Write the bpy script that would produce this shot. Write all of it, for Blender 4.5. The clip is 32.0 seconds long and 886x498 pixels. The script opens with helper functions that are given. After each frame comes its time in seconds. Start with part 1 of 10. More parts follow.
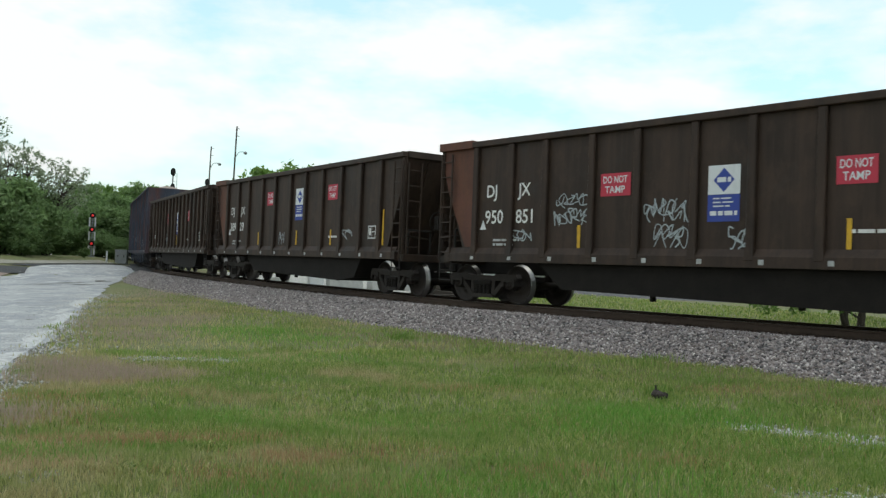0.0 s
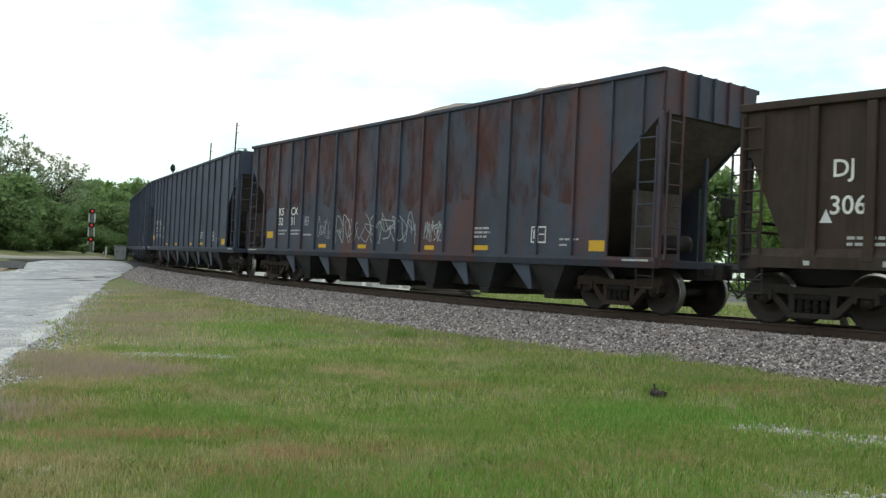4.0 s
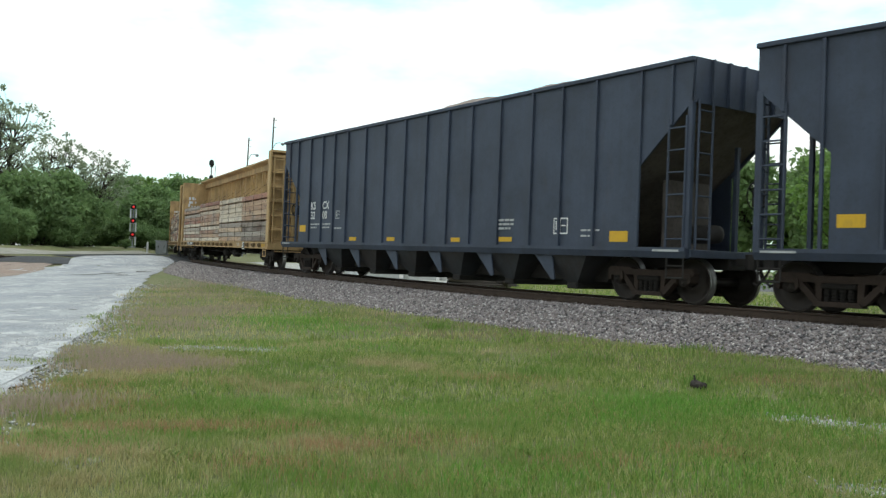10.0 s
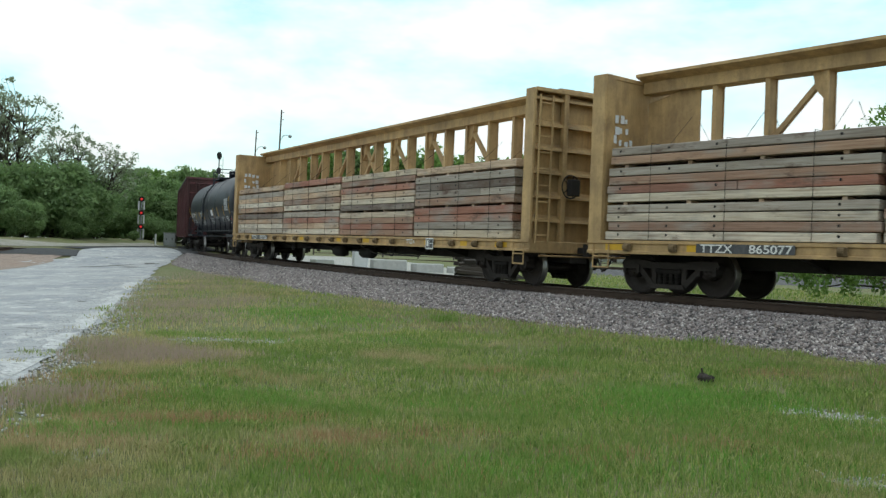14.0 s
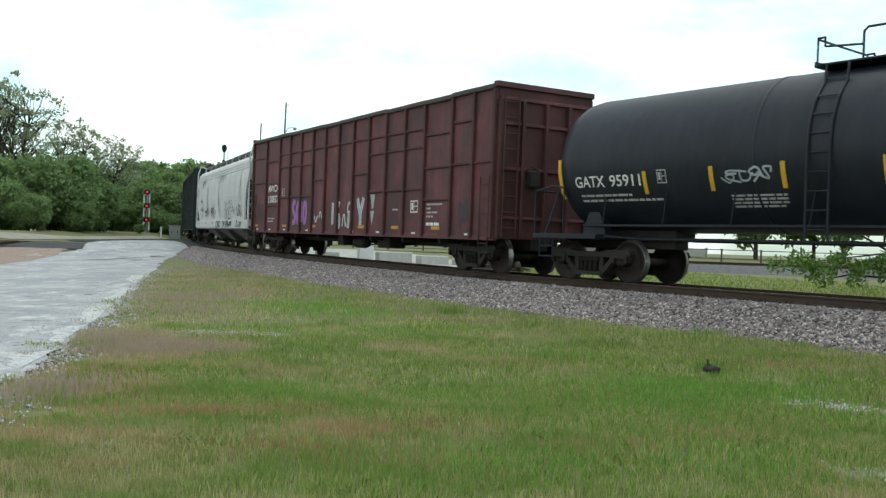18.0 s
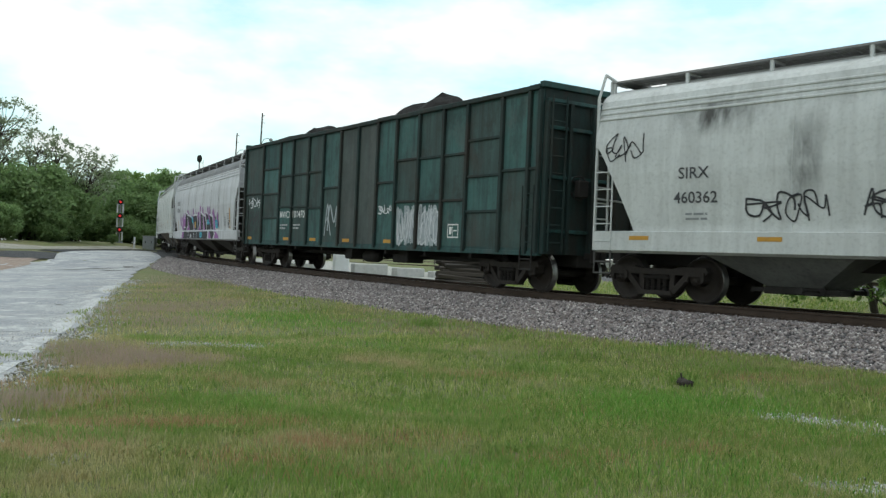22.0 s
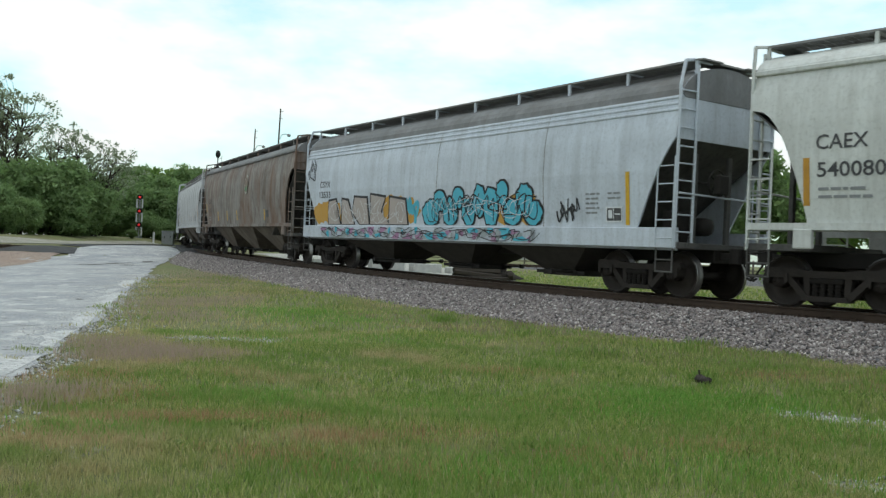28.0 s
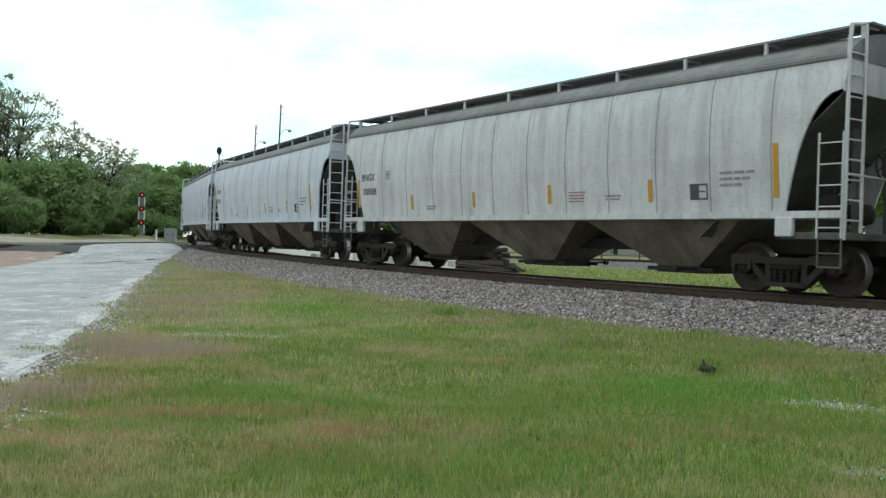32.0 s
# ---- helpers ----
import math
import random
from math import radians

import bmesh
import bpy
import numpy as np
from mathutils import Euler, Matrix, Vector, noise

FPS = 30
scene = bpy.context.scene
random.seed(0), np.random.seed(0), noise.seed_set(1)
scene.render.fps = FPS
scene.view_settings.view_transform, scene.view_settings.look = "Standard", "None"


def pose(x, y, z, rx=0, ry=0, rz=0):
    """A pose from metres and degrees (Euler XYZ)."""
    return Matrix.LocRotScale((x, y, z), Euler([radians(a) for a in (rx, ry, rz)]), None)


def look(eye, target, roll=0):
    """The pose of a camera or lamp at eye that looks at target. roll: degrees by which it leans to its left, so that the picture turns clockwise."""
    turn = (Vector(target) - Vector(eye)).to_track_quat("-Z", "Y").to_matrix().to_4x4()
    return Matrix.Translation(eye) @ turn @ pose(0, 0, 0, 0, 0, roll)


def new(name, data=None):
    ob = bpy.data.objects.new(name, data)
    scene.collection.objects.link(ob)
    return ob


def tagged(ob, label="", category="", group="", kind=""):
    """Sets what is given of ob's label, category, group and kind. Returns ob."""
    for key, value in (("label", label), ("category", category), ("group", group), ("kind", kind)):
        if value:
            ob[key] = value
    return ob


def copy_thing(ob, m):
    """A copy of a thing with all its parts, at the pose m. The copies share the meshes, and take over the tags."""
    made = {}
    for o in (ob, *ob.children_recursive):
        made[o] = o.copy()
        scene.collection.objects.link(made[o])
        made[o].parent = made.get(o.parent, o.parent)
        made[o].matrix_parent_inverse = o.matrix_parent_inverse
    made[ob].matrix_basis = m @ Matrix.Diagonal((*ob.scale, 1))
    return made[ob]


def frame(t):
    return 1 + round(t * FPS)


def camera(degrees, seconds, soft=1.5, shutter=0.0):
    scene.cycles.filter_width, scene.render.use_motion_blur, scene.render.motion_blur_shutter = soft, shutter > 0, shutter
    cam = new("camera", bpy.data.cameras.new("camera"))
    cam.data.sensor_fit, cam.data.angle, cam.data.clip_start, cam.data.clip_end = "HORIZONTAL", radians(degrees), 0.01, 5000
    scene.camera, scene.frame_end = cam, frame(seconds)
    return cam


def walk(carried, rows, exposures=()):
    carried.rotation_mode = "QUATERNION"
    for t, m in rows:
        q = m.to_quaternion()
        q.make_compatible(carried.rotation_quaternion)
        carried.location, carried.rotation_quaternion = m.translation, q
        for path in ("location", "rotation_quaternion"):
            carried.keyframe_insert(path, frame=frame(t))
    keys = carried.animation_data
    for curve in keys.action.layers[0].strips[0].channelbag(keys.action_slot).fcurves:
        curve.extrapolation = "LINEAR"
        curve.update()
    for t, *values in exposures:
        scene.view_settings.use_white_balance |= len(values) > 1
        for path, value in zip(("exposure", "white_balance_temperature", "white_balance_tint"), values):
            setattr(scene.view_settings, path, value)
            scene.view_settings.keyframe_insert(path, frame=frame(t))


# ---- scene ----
# ---- camera ----
EYE = 1.55
cam = camera(53.0, 32.0, soft=1.35, shutter=0.08)
# seconds, yaw, pitch, roll in degrees: hand-held on one spot
LOOKS = [
    (0, -0.56, 1.52, -2.17), (0.5, -0.48, 1.53, -2.27), (1, -0.32, 1.40, -2.19), (1.5, -0.23, 1.28, -2.13), (2, -0.25, 1.37, -2.22),
    (2.5, -0.40, 1.24, -2.32), (4.5, -0.63, 1.42, -2.45), (5, -0.41, 1.44, -2.15), (5.5, -0.27, 1.36, -2.11), (6, -0.00, 1.40, -2.07),
    (6.5, 0.38, 1.47, -2.22), (7, 0.69, 1.33, -2.23), (7.5, 0.91, 1.23, -2.22), (8, 1.11, 1.31, -2.11), (8.5, 1.48, 1.19, -1.93),
    (9, 1.71, 0.97, -2.12), (9.5, 1.72, 0.77, -2.07), (10, 1.78, 0.77, -2.01), (10.5, 1.95, 0.73, -1.89), (11, 2.26, 0.44, -1.83),
    (11.5, 2.31, 0.39, -1.85), (12, 2.37, 0.41, -1.77), (12.5, 2.29, 0.50, -1.93), (13, 2.11, 0.36, -2.21), (13.5, 2.05, 0.29, -2.15),
    (14, 2.25, 0.27, -2.09), (14.5, 2.67, 0.31, -2.10), (16.5, 3.17, -0.12, -1.95), (17, 2.90, -0.13, -2.11), (17.5, 2.67, -0.13, -1.86),
    (18, 2.58, -0.26, -1.91), (18.5, 2.81, -0.23, -1.75), (19, 3.29, -0.22, -1.53), (19.5, 3.07, -0.10, -1.55), (20, 2.88, 0.17, -1.05),
    (20.5, 2.68, 0.21, -1.55), (21, 3.00, 0.01, -2.17), (21.5, 2.92, 0.14, -1.68), (22, 1.02, 0.60, -2.30), (22.5, 0.26, 1.24, -2.72),
    (23, 0.08, 1.47, -2.08), (23.5, 1.13, 1.39, -1.83), (24, 1.87, 1.30, -1.98), (24.5, 2.30, 1.21, -1.98), (25, 2.49, 1.32, -1.82),
    (25.5, 2.22, 1.25, -2.17), (27.5, 2.37, 0.22, -2.09), (28, 2.13, 0.28, -2.47), (28.5, 2.08, 0.36, -2.32), (29, 2.52, -0.04, -1.97),
    (29.5, 2.76, -0.44, -2.08), (30, 2.49, -0.68, -1.99), (30.5, 2.11, -0.51, -2.01), (31, 2.00, -0.28, -1.65), (31.5, 2.21, -0.18, -1.53),
    (32, 2.30, -0.16, -1.61),
]
walk(cam, [(t, pose(0, 0, EYE, 90 + pitch, roll, yaw)) for t, yaw, pitch, roll in LOOKS],
     [(0, -0.47, 6650, 11), (2.5, -0.47, 6650, 11), (5.0, -0.1, 6900, 12), (8.0, -0.19, 6750, 11), (11.0, -0.2, 6600, 10), (13.0, -0.35, 6500, 9), (14.5, -0.4, 6500, 9), (17.0, -0.3, 6500, 9), (19.0, -0.15, 6800, 12), (20.5, -0.34, 6650, 10), (22.0, -0.4, 6600, 10), (23.0, -0.31, 6750, 12), (24.0, -0.40, 6700, 10), (25.2, -0.58, 6750, 10), (27.5, -0.44, 6700, 11), (29.0, -0.45, 6500, 9), (30.0, -0.2, 6650, 10), (31.0, -0.15, 6700, 11), (32.0, -0.25, 6650, 10)])

# ---- world and sun: bright overcast ----
def build_world():
    w = bpy.data.worlds.new("overcast_sky")
    scene.world = w
    w.use_nodes = True
    nt = w.node_tree
    nt.nodes.clear()
    out = nt.nodes.new("ShaderNodeOutputWorld")
    bg = nt.nodes.new("ShaderNodeBackground")
    sky = nt.nodes.new("ShaderNodeTexSky")
    sky.sky_type = "NISHITA"
    sky.sun_disc = False
    sky.sun_elevation, sky.sun_rotation = radians(80), radians(35)
    sky.air_density, sky.dust_density = 1.0, 2.0
    co = nt.nodes.new("ShaderNodeTexCoord")
    mp = nt.nodes.new("ShaderNodeMapping")
    mp.inputs["Scale"].default_value = (1.0, 1.0, 2.6)
    mp.inputs["Location"].default_value = (0.35, 0.1, 0.0)
    nz = nt.nodes.new("ShaderNodeTexNoise")
    nz.inputs["Scale"].default_value, nz.inputs["Detail"].default_value = 3.4, 10
    nz.inputs["Roughness"].default_value = 0.55
    ramp = nt.nodes.new("ShaderNodeValToRGB")
    ramp.color_ramp.elements[0].position, ramp.color_ramp.elements[1].position = 0.41, 0.545
    ramp.color_ramp.elements[0].color = (0.36, 0.36, 0.36, 1)
    ramp.color_ramp.elements[1].color = (1, 1, 1, 1)
    mix = nt.nodes.new("ShaderNodeMix")
    mix.data_type = "RGBA"
    scale = nt.nodes.new("ShaderNodeVectorMath")
    scale.operation = "MULTIPLY"
    scale.inputs[1].default_value = (0.19, 0.305, 0.268)
    L = nt.links.new
    L(co.outputs["Generated"], mp.inputs["Vector"])
    L(mp.outputs[0], nz.inputs["Vector"])
    L(nz.outputs[0], ramp.inputs[0])
    L(sky.outputs[0], scale.inputs[0])
    L(ramp.outputs[0], mix.inputs[0])
    L(scale.outputs[0], mix.inputs[6])
    mix.inputs[7].default_value = (1.17, 1.24, 1.235, 1)
    L(mix.outputs[2], bg.inputs[0])
    bg.inputs[1].default_value = SKY_STRENGTH
    L(bg.outputs[0], out.inputs[0])


SKY_STRENGTH = 1.15
build_world()
sun_data = bpy.data.lights.new("sun", "SUN")
sun_data.energy, sun_data.angle, sun_data.color = 0.8, radians(40), (1.0, 0.97, 0.90)
sun = new("sun", sun_data)
# high behind thin cloud
sun.matrix_world = look((6, 9, 60), (0, 0, 0))
# ---- the line of the railway ----
# the near rail's plan: a curve whose bend tightens before the camera and eases off again
HEAD, D_NEAR = -0.93278, 24.7763
BEND_AT = (-140.0, -96.0, -95.0, -90.0, -50.0, -25.0, -5.0, 15.0, 40.0, 90.0)
BEND = (0.0, 0.0, 0.0039, 0.00394, 0.00356, 0.00468, 0.00891, 0.00462, 0.00258, 0.0025)
RAIL_Z, GAUGE_HALF = 0.820, 0.7525
_S = np.arange(-140.0, 90.0, 0.25)
_ZERO = int(np.argmin(np.abs(_S)))
_H = np.cumsum(np.interp(_S, BEND_AT, BEND)) * 0.25
_H = _H - _H[_ZERO] + HEAD
_RX, _RY = np.cumsum(np.cos(_H)) * 0.25, np.cumsum(np.sin(_H)) * 0.25
_RX, _RY = _RX - _RX[_ZERO], _RY - _RY[_ZERO] + D_NEAR


def heading(s):
    return float(np.interp(s, _S, _H))


def rail_z(s):
    return RAIL_Z + 0.007 * max(0.0, min(2.0 - float(s), 74.0))


def track(s, off=0.0):
    """A point of the track's centre line (plan), off metres towards the camera's side."""
    a = heading(s)
    e = Vector((math.cos(a), math.sin(a)))
    off = float(off)
    over = min(0.0, float(s) + 140.0) + max(0.0, float(s) - 89.75)
    p = Vector((float(np.interp(s, _S, _RX)), float(np.interp(s, _S, _RY)))) + over * e
    return p + (off - GAUGE_HALF) * Vector((math.sin(a), -math.cos(a)))


def track_pose(s, off=0.0, dz=0.0):
    p = track(s, off)
    return pose(p.x, p.y, rail_z(s) + dz, 0, 0, math.degrees(heading(s)))


_S2 = _S[::2]
_P = np.array([track(s) for s in _S2])
_H2 = _H[::2]


def along(x, y):
    """Nearest place on the track (s) and the distance to the camera's side (d) of points of the plan."""
    x, y = np.atleast_1d(np.asarray(x, float)), np.atleast_1d(np.asarray(y, float))
    s, d = np.empty(len(x)), np.empty(len(x))
    for i in range(0, len(x), 4000):
        dx = x[i:i + 4000, None] - _P[None, :, 0]
        dy = y[i:i + 4000, None] - _P[None, :, 1]
        j = np.argmin(dx * dx + dy * dy, axis=1)
        k = np.arange(len(j))
        s[i:i + 4000] = _S2[j]
        d[i:i + 4000] = dx[k, j] * np.sin(_H2[j]) - dy[k, j] * np.cos(_H2[j])
    return s, d


def smooth(a, b, v):
    u = np.clip((v - a) / (b - a), 0, 1)
    return u * u * (3 - 2 * u)


def lie_z(x, y):
    """Height of the ground sheet: low lawn, a bank up to the ballast, the crossing flush with the rails."""
    s, d = along(x, y)
    rz = RAIL_Z + 0.007 * np.clip(2.0 - s, 0, 74.0)
    flush = smooth(-28.0, -42.0, s)
    toe = rz - 0.68 + 0.62 * flush
    near = toe * (1 - smooth(2.5, 3.0 + 10.0 + 22.0 * flush, np.maximum(d, 0)) * (1 - 0.5 * flush))
    far = toe - 0.12 * smooth(3, 9, -d)
    bed = toe - 0.1 * (1 - flush)
    z = np.where(d > 0, near, far)
    z = np.where(np.abs(d) < 2.7, np.minimum(z, bed), z)
    # the verge climbs to the hedge
    return z + 0.6 * smooth(-29.8, -36.0, x) * smooth(50.0, 62.0, y)


def ground_z(x, y):
    """The lie of the land with its low humps near the camera."""
    z = lie_z(x, y)
    r = np.hypot(x, y)
    hump = np.array([0.06 * noise.noise((a * 0.5, b * 0.5, 0)) if q < 60 else 0.0 for a, b, q in zip(x, y, r)])
    return z + hump * smooth(50, 25, r)
# ---- small mesh tools ----
def tri_box(bm, x0, x1, y0, y1, z0, z1, bevel=0.0, turn=None):
    m = Matrix.Translation(((x0 + x1) / 2, (y0 + y1) / 2, (z0 + z1) / 2))
    if turn:
        m = m @ turn
    r = bmesh.ops.create_cube(bm, size=1, matrix=m @ Matrix.Diagonal((abs(x1 - x0), abs(y1 - y0), abs(z1 - z0), 1)))
    if bevel:
        vs = set(r["verts"])
        edges = [e for e in bm.edges if e.verts[0] in vs and e.verts[1] in vs]
        bmesh.ops.bevel(bm, geom=edges, offset=bevel, segments=1, affect="EDGES", profile=0.7)
    return bm


def box_bm(*a, **k):
    return tri_box(bmesh.new(), *a, **k)


def prism(bm, poly, axis, c0, c1):
    """A solid from a polygon swept along an axis. poly in the two other axes, in cyclic order (x: y,z; y: x,z; z: x,y)."""
    def at(p, c):
        return {"x": (c, p[0], p[1]), "y": (p[0], c, p[1]), "z": (p[0], p[1], c)}[axis]
    a = [bm.verts.new(at(p, c0)) for p in poly]
    b = [bm.verts.new(at(p, c1)) for p in poly]
    n = len(poly)
    fs = [bm.faces.new(a), bm.faces.new(b[::-1])]
    fs += [bm.faces.new((a[i], b[i], b[(i + 1) % n], a[(i + 1) % n])) for i in range(n)]
    bmesh.ops.recalc_face_normals(bm, faces=fs)
    return bm


def rod(bm, p, q, r, sides=8, r2=None):
    p, q = Vector(p), Vector(q)
    d = q - p
    rot = d.to_track_quat("Z", "Y").to_matrix().to_4x4()
    bmesh.ops.create_cone(bm, cap_ends=True, segments=sides, radius1=r, radius2=r if r2 is None else r2, depth=d.length,
                          matrix=Matrix.Translation((p + q) / 2) @ rot)
    return bm


def pipe(bm, pts, r, sides=6):
    for a, b in zip(pts[:-1], pts[1:]):
        rod(bm, a, b, r, sides)
    for p in pts[1:-1]:
        bmesh.ops.create_icosphere(bm, subdivisions=1, radius=r * 1.02, matrix=Matrix.Translation(p))
    return bm


def lathe(bm, prof, axis="y", segs=24, centre=(0, 0, 0)):
    """Turn a list of (radius, along) round an axis."""
    rings = []
    for r, a in prof:
        ring = []
        for i in range(segs):
            t = 2 * math.pi * i / segs
            u, v = r * math.cos(t), r * math.sin(t)
            c = {"y": (u, a, v), "x": (a, u, v), "z": (u, v, a)}[axis]
            ring.append(bm.verts.new(Vector(c) + Vector(centre)))
        rings.append(ring)
    fs = []
    for A, B in zip(rings[:-1], rings[1:]):
        for i in range(segs):
            j = (i + 1) % segs
            fs.append(bm.faces.new((A[i], A[j], B[j], B[i])))
    fs.append(bm.faces.new(rings[0]))
    fs.append(bm.faces.new(rings[-1][::-1]))
    bmesh.ops.recalc_face_normals(bm, faces=fs)
    return bm


def mesh_of(name, bm, material, smooth=False):
    me = bpy.data.meshes.new(name)
    bm.to_mesh(me)
    bm.free()
    me.materials.append(material)
    if smooth:
        for p in me.polygons:
            p.use_smooth = True
    return me


def part(name, bm, material, parent, label="", smooth=False, at=None):
    """Link a bmesh (or a mesh) as one object under a thing or a part."""
    me = bm if isinstance(bm, bpy.types.Mesh) else mesh_of(name, bm, material, smooth)
    ob = new(name, me)
    ob.parent = parent
    if at is not None:
        ob.matrix_basis = at
    if label:
        ob["label"] = label
    return ob


def thing(name, label, category, group="", kind=""):
    return tagged(new(name), label, category, group, kind)


def single(name, bm, material, label, category="", group="", kind="", smooth=False):
    return tagged(new(name, mesh_of(name, bm, material, smooth)), label, category, group, kind)


_letters = {}


def letters(text, size, weight=0.012):
    key = (text, weight)
    if key not in _letters:
        cu = bpy.data.curves.new("writing", "FONT")
        cu.body, cu.size, cu.offset, cu.resolution_u = text, 1.0, weight, 3
        ob = bpy.data.objects.new("writing", cu)
        scene.collection.objects.link(ob)
        me = bpy.data.meshes.new_from_object(ob)
        v = np.empty(len(me.vertices) * 3)
        me.vertices.foreach_get("co", v)
        _letters[key] = (v.reshape(-1, 3)[:, :2].copy(), [tuple(p.vertices) for p in me.polygons])
        bpy.data.meshes.remove(me)
        bpy.data.objects.remove(ob)
        bpy.data.curves.remove(cu)
    v, f = _letters[key]
    return v * size, f


def flat_side(z):
    return 1.6


def writing(name, text, u, z, height, material, parent, side=flat_side, proud=0.012, width=None, label=""):
    """Letters on the side of a car: u, z is the lower left corner, height that of a capital."""
    v, f = letters(text, height / 0.70)
    v = v - v.min(axis=0)
    if width:
        v[:, 0] *= width / v[:, 0].max()
    me = bpy.data.meshes.new(name)
    me.from_pydata([(u + a, -(side(z + b) + proud), z + b) for a, b in v], [], f)
    me.materials.append(material)
    return part(name, me, material, parent, label)


def patch(name, poly, material, parent, side=flat_side, proud=0.008, label=""):
    """A flat painted shape on a car's side, poly in (u, z)."""
    bm = bmesh.new()
    f = bm.faces.new([bm.verts.new((a, -(side(b) + proud), b)) for a, b in poly])
    bmesh.ops.triangulate(bm, faces=[f])
    return part(name, bm, material, parent, label)


def rect(u0, u1, z0, z1):
    return [(u0, z0), (u1, z0), (u1, z1), (u0, z1)]


def plate(name, u0, u1, z0, z1, material, parent, side=flat_side, proud=0.008, label=""):
    """A painted rectangle that follows the side's curve."""
    bm = bmesh.new()
    n = max(1, math.ceil((z1 - z0) / 0.12))
    prev = None
    for i in range(n + 1):
        z = z0 + (z1 - z0) * i / n
        cur = [bm.verts.new((u, -(side(z) + proud), z)) for u in (u0, u1)]
        if prev:
            bm.faces.new((prev[0], prev[1], cur[1], cur[0]))
        prev = cur
    return part(name, bm, material, parent, label)


def bars(name, u0, z_top, widths, material, parent, side=flat_side, h=0.05, gap=0.05, proud=0.010, seed=1):
    """Unreadable small print: short bars in lines."""
    rnd = random.Random(seed)
    bm = bmesh.new()
    z = z_top
    for w in widths:
        x = u0
        while x < u0 + w - 0.04:
            l = min(rnd.uniform(0.08, 0.32), u0 + w - x)
            bm.faces.new([bm.verts.new((a, -(side(b) + proud), b)) for a, b in rect(x, x + l, z - h, z)])
            x += l + 0.035
        z -= h + gap
    return tagged(part(name, bm, material, parent), "", "", "", "stuff")


def framed_box(name, u0, u1, z0, z1, material, parent, side=flat_side, lines=1, t=0.03, proud=0.01):
    """A stencilled test panel: an outline with bars in it."""
    bm = bmesh.new()
    rs = [rect(u0, u1, z0, z0 + t), rect(u0, u1, z1 - t, z1), rect(u0, u0 + t, z0 + t, z1 - t), rect(u1 - t, u1, z0 + t, z1 - t)]
    w, h = u1 - u0, z1 - z0
    if lines:
        rs.append(rect(u0 + 0.45 * w, u0 + 0.45 * w + t * 0.7, z0 + t, z1 - t))
        rs.append(rect(u0 + 0.15 * w, u0 + 0.38 * w, z0 + 0.25 * h, z0 + 0.8 * h))
        rs.append(rect(u0 + 0.55 * w, u1 - 0.12 * w, z0 + 0.48 * h, z0 + 0.56 * h))
    for r in rs:
        bm.faces.new([bm.verts.new((a, -(side(b) + proud), b)) for a, b in r])
    return part(name, bm, material, parent)


def curve_pts(pts, n=6):
    """Catmull-Rom through pts."""
    out = []
    p = [Vector(q) for q in pts]
    p = [p[0]] + p + [p[-1]]
    for i in range(1, len(p) - 2):
        for k in range(n):
            t = k / n
            a, b, c, d = p[i - 1], p[i], p[i + 1], p[i + 2]
            out.append(0.5 * (2 * b + (c - a) * t + (2 * a - 5 * b + 4 * c - d) * t * t + (3 * b - a - 3 * c + d) * t ** 3))
    out.append(p[-2])
    return out


# loose spray gestures in a unit box: hooks, loops, arches and slashes
GESTURES = [[(0.1, 0.9), (0.05, 0.4), (0.3, 0.05), (0.75, 0.1), (0.9, 0.5)],
            [(0.85, 0.85), (0.4, 1.0), (0.1, 0.7), (0.5, 0.5), (0.9, 0.25), (0.5, 0.0), (0.1, 0.15)],
            [(0.0, 0.1), (0.25, 0.95), (0.5, 0.4), (0.75, 1.0), (1.0, 0.05)],
            [(0.5, 1.0), (0.1, 0.75), (0.15, 0.2), (0.55, 0.0), (0.9, 0.35), (0.8, 0.85), (0.45, 0.98)],
            [(0.1, 0.05), (0.15, 0.95), (0.7, 0.9), (0.65, 0.5), (0.2, 0.45), (0.9, 0.0)],
            [(0.0, 0.6), (0.35, 0.75), (0.3, 0.1), (0.7, 0.2), (1.0, 0.9)],
            [(0.9, 0.95), (0.2, 0.8), (0.1, 0.5), (0.6, 0.55), (0.15, 0.4), (0.3, 0.05), (1.0, 0.1)],
            [(0.05, 0.0), (0.5, 1.0), (0.6, 0.6), (0.35, 0.45), (0.7, 0.5), (0.95, 0.0)]]


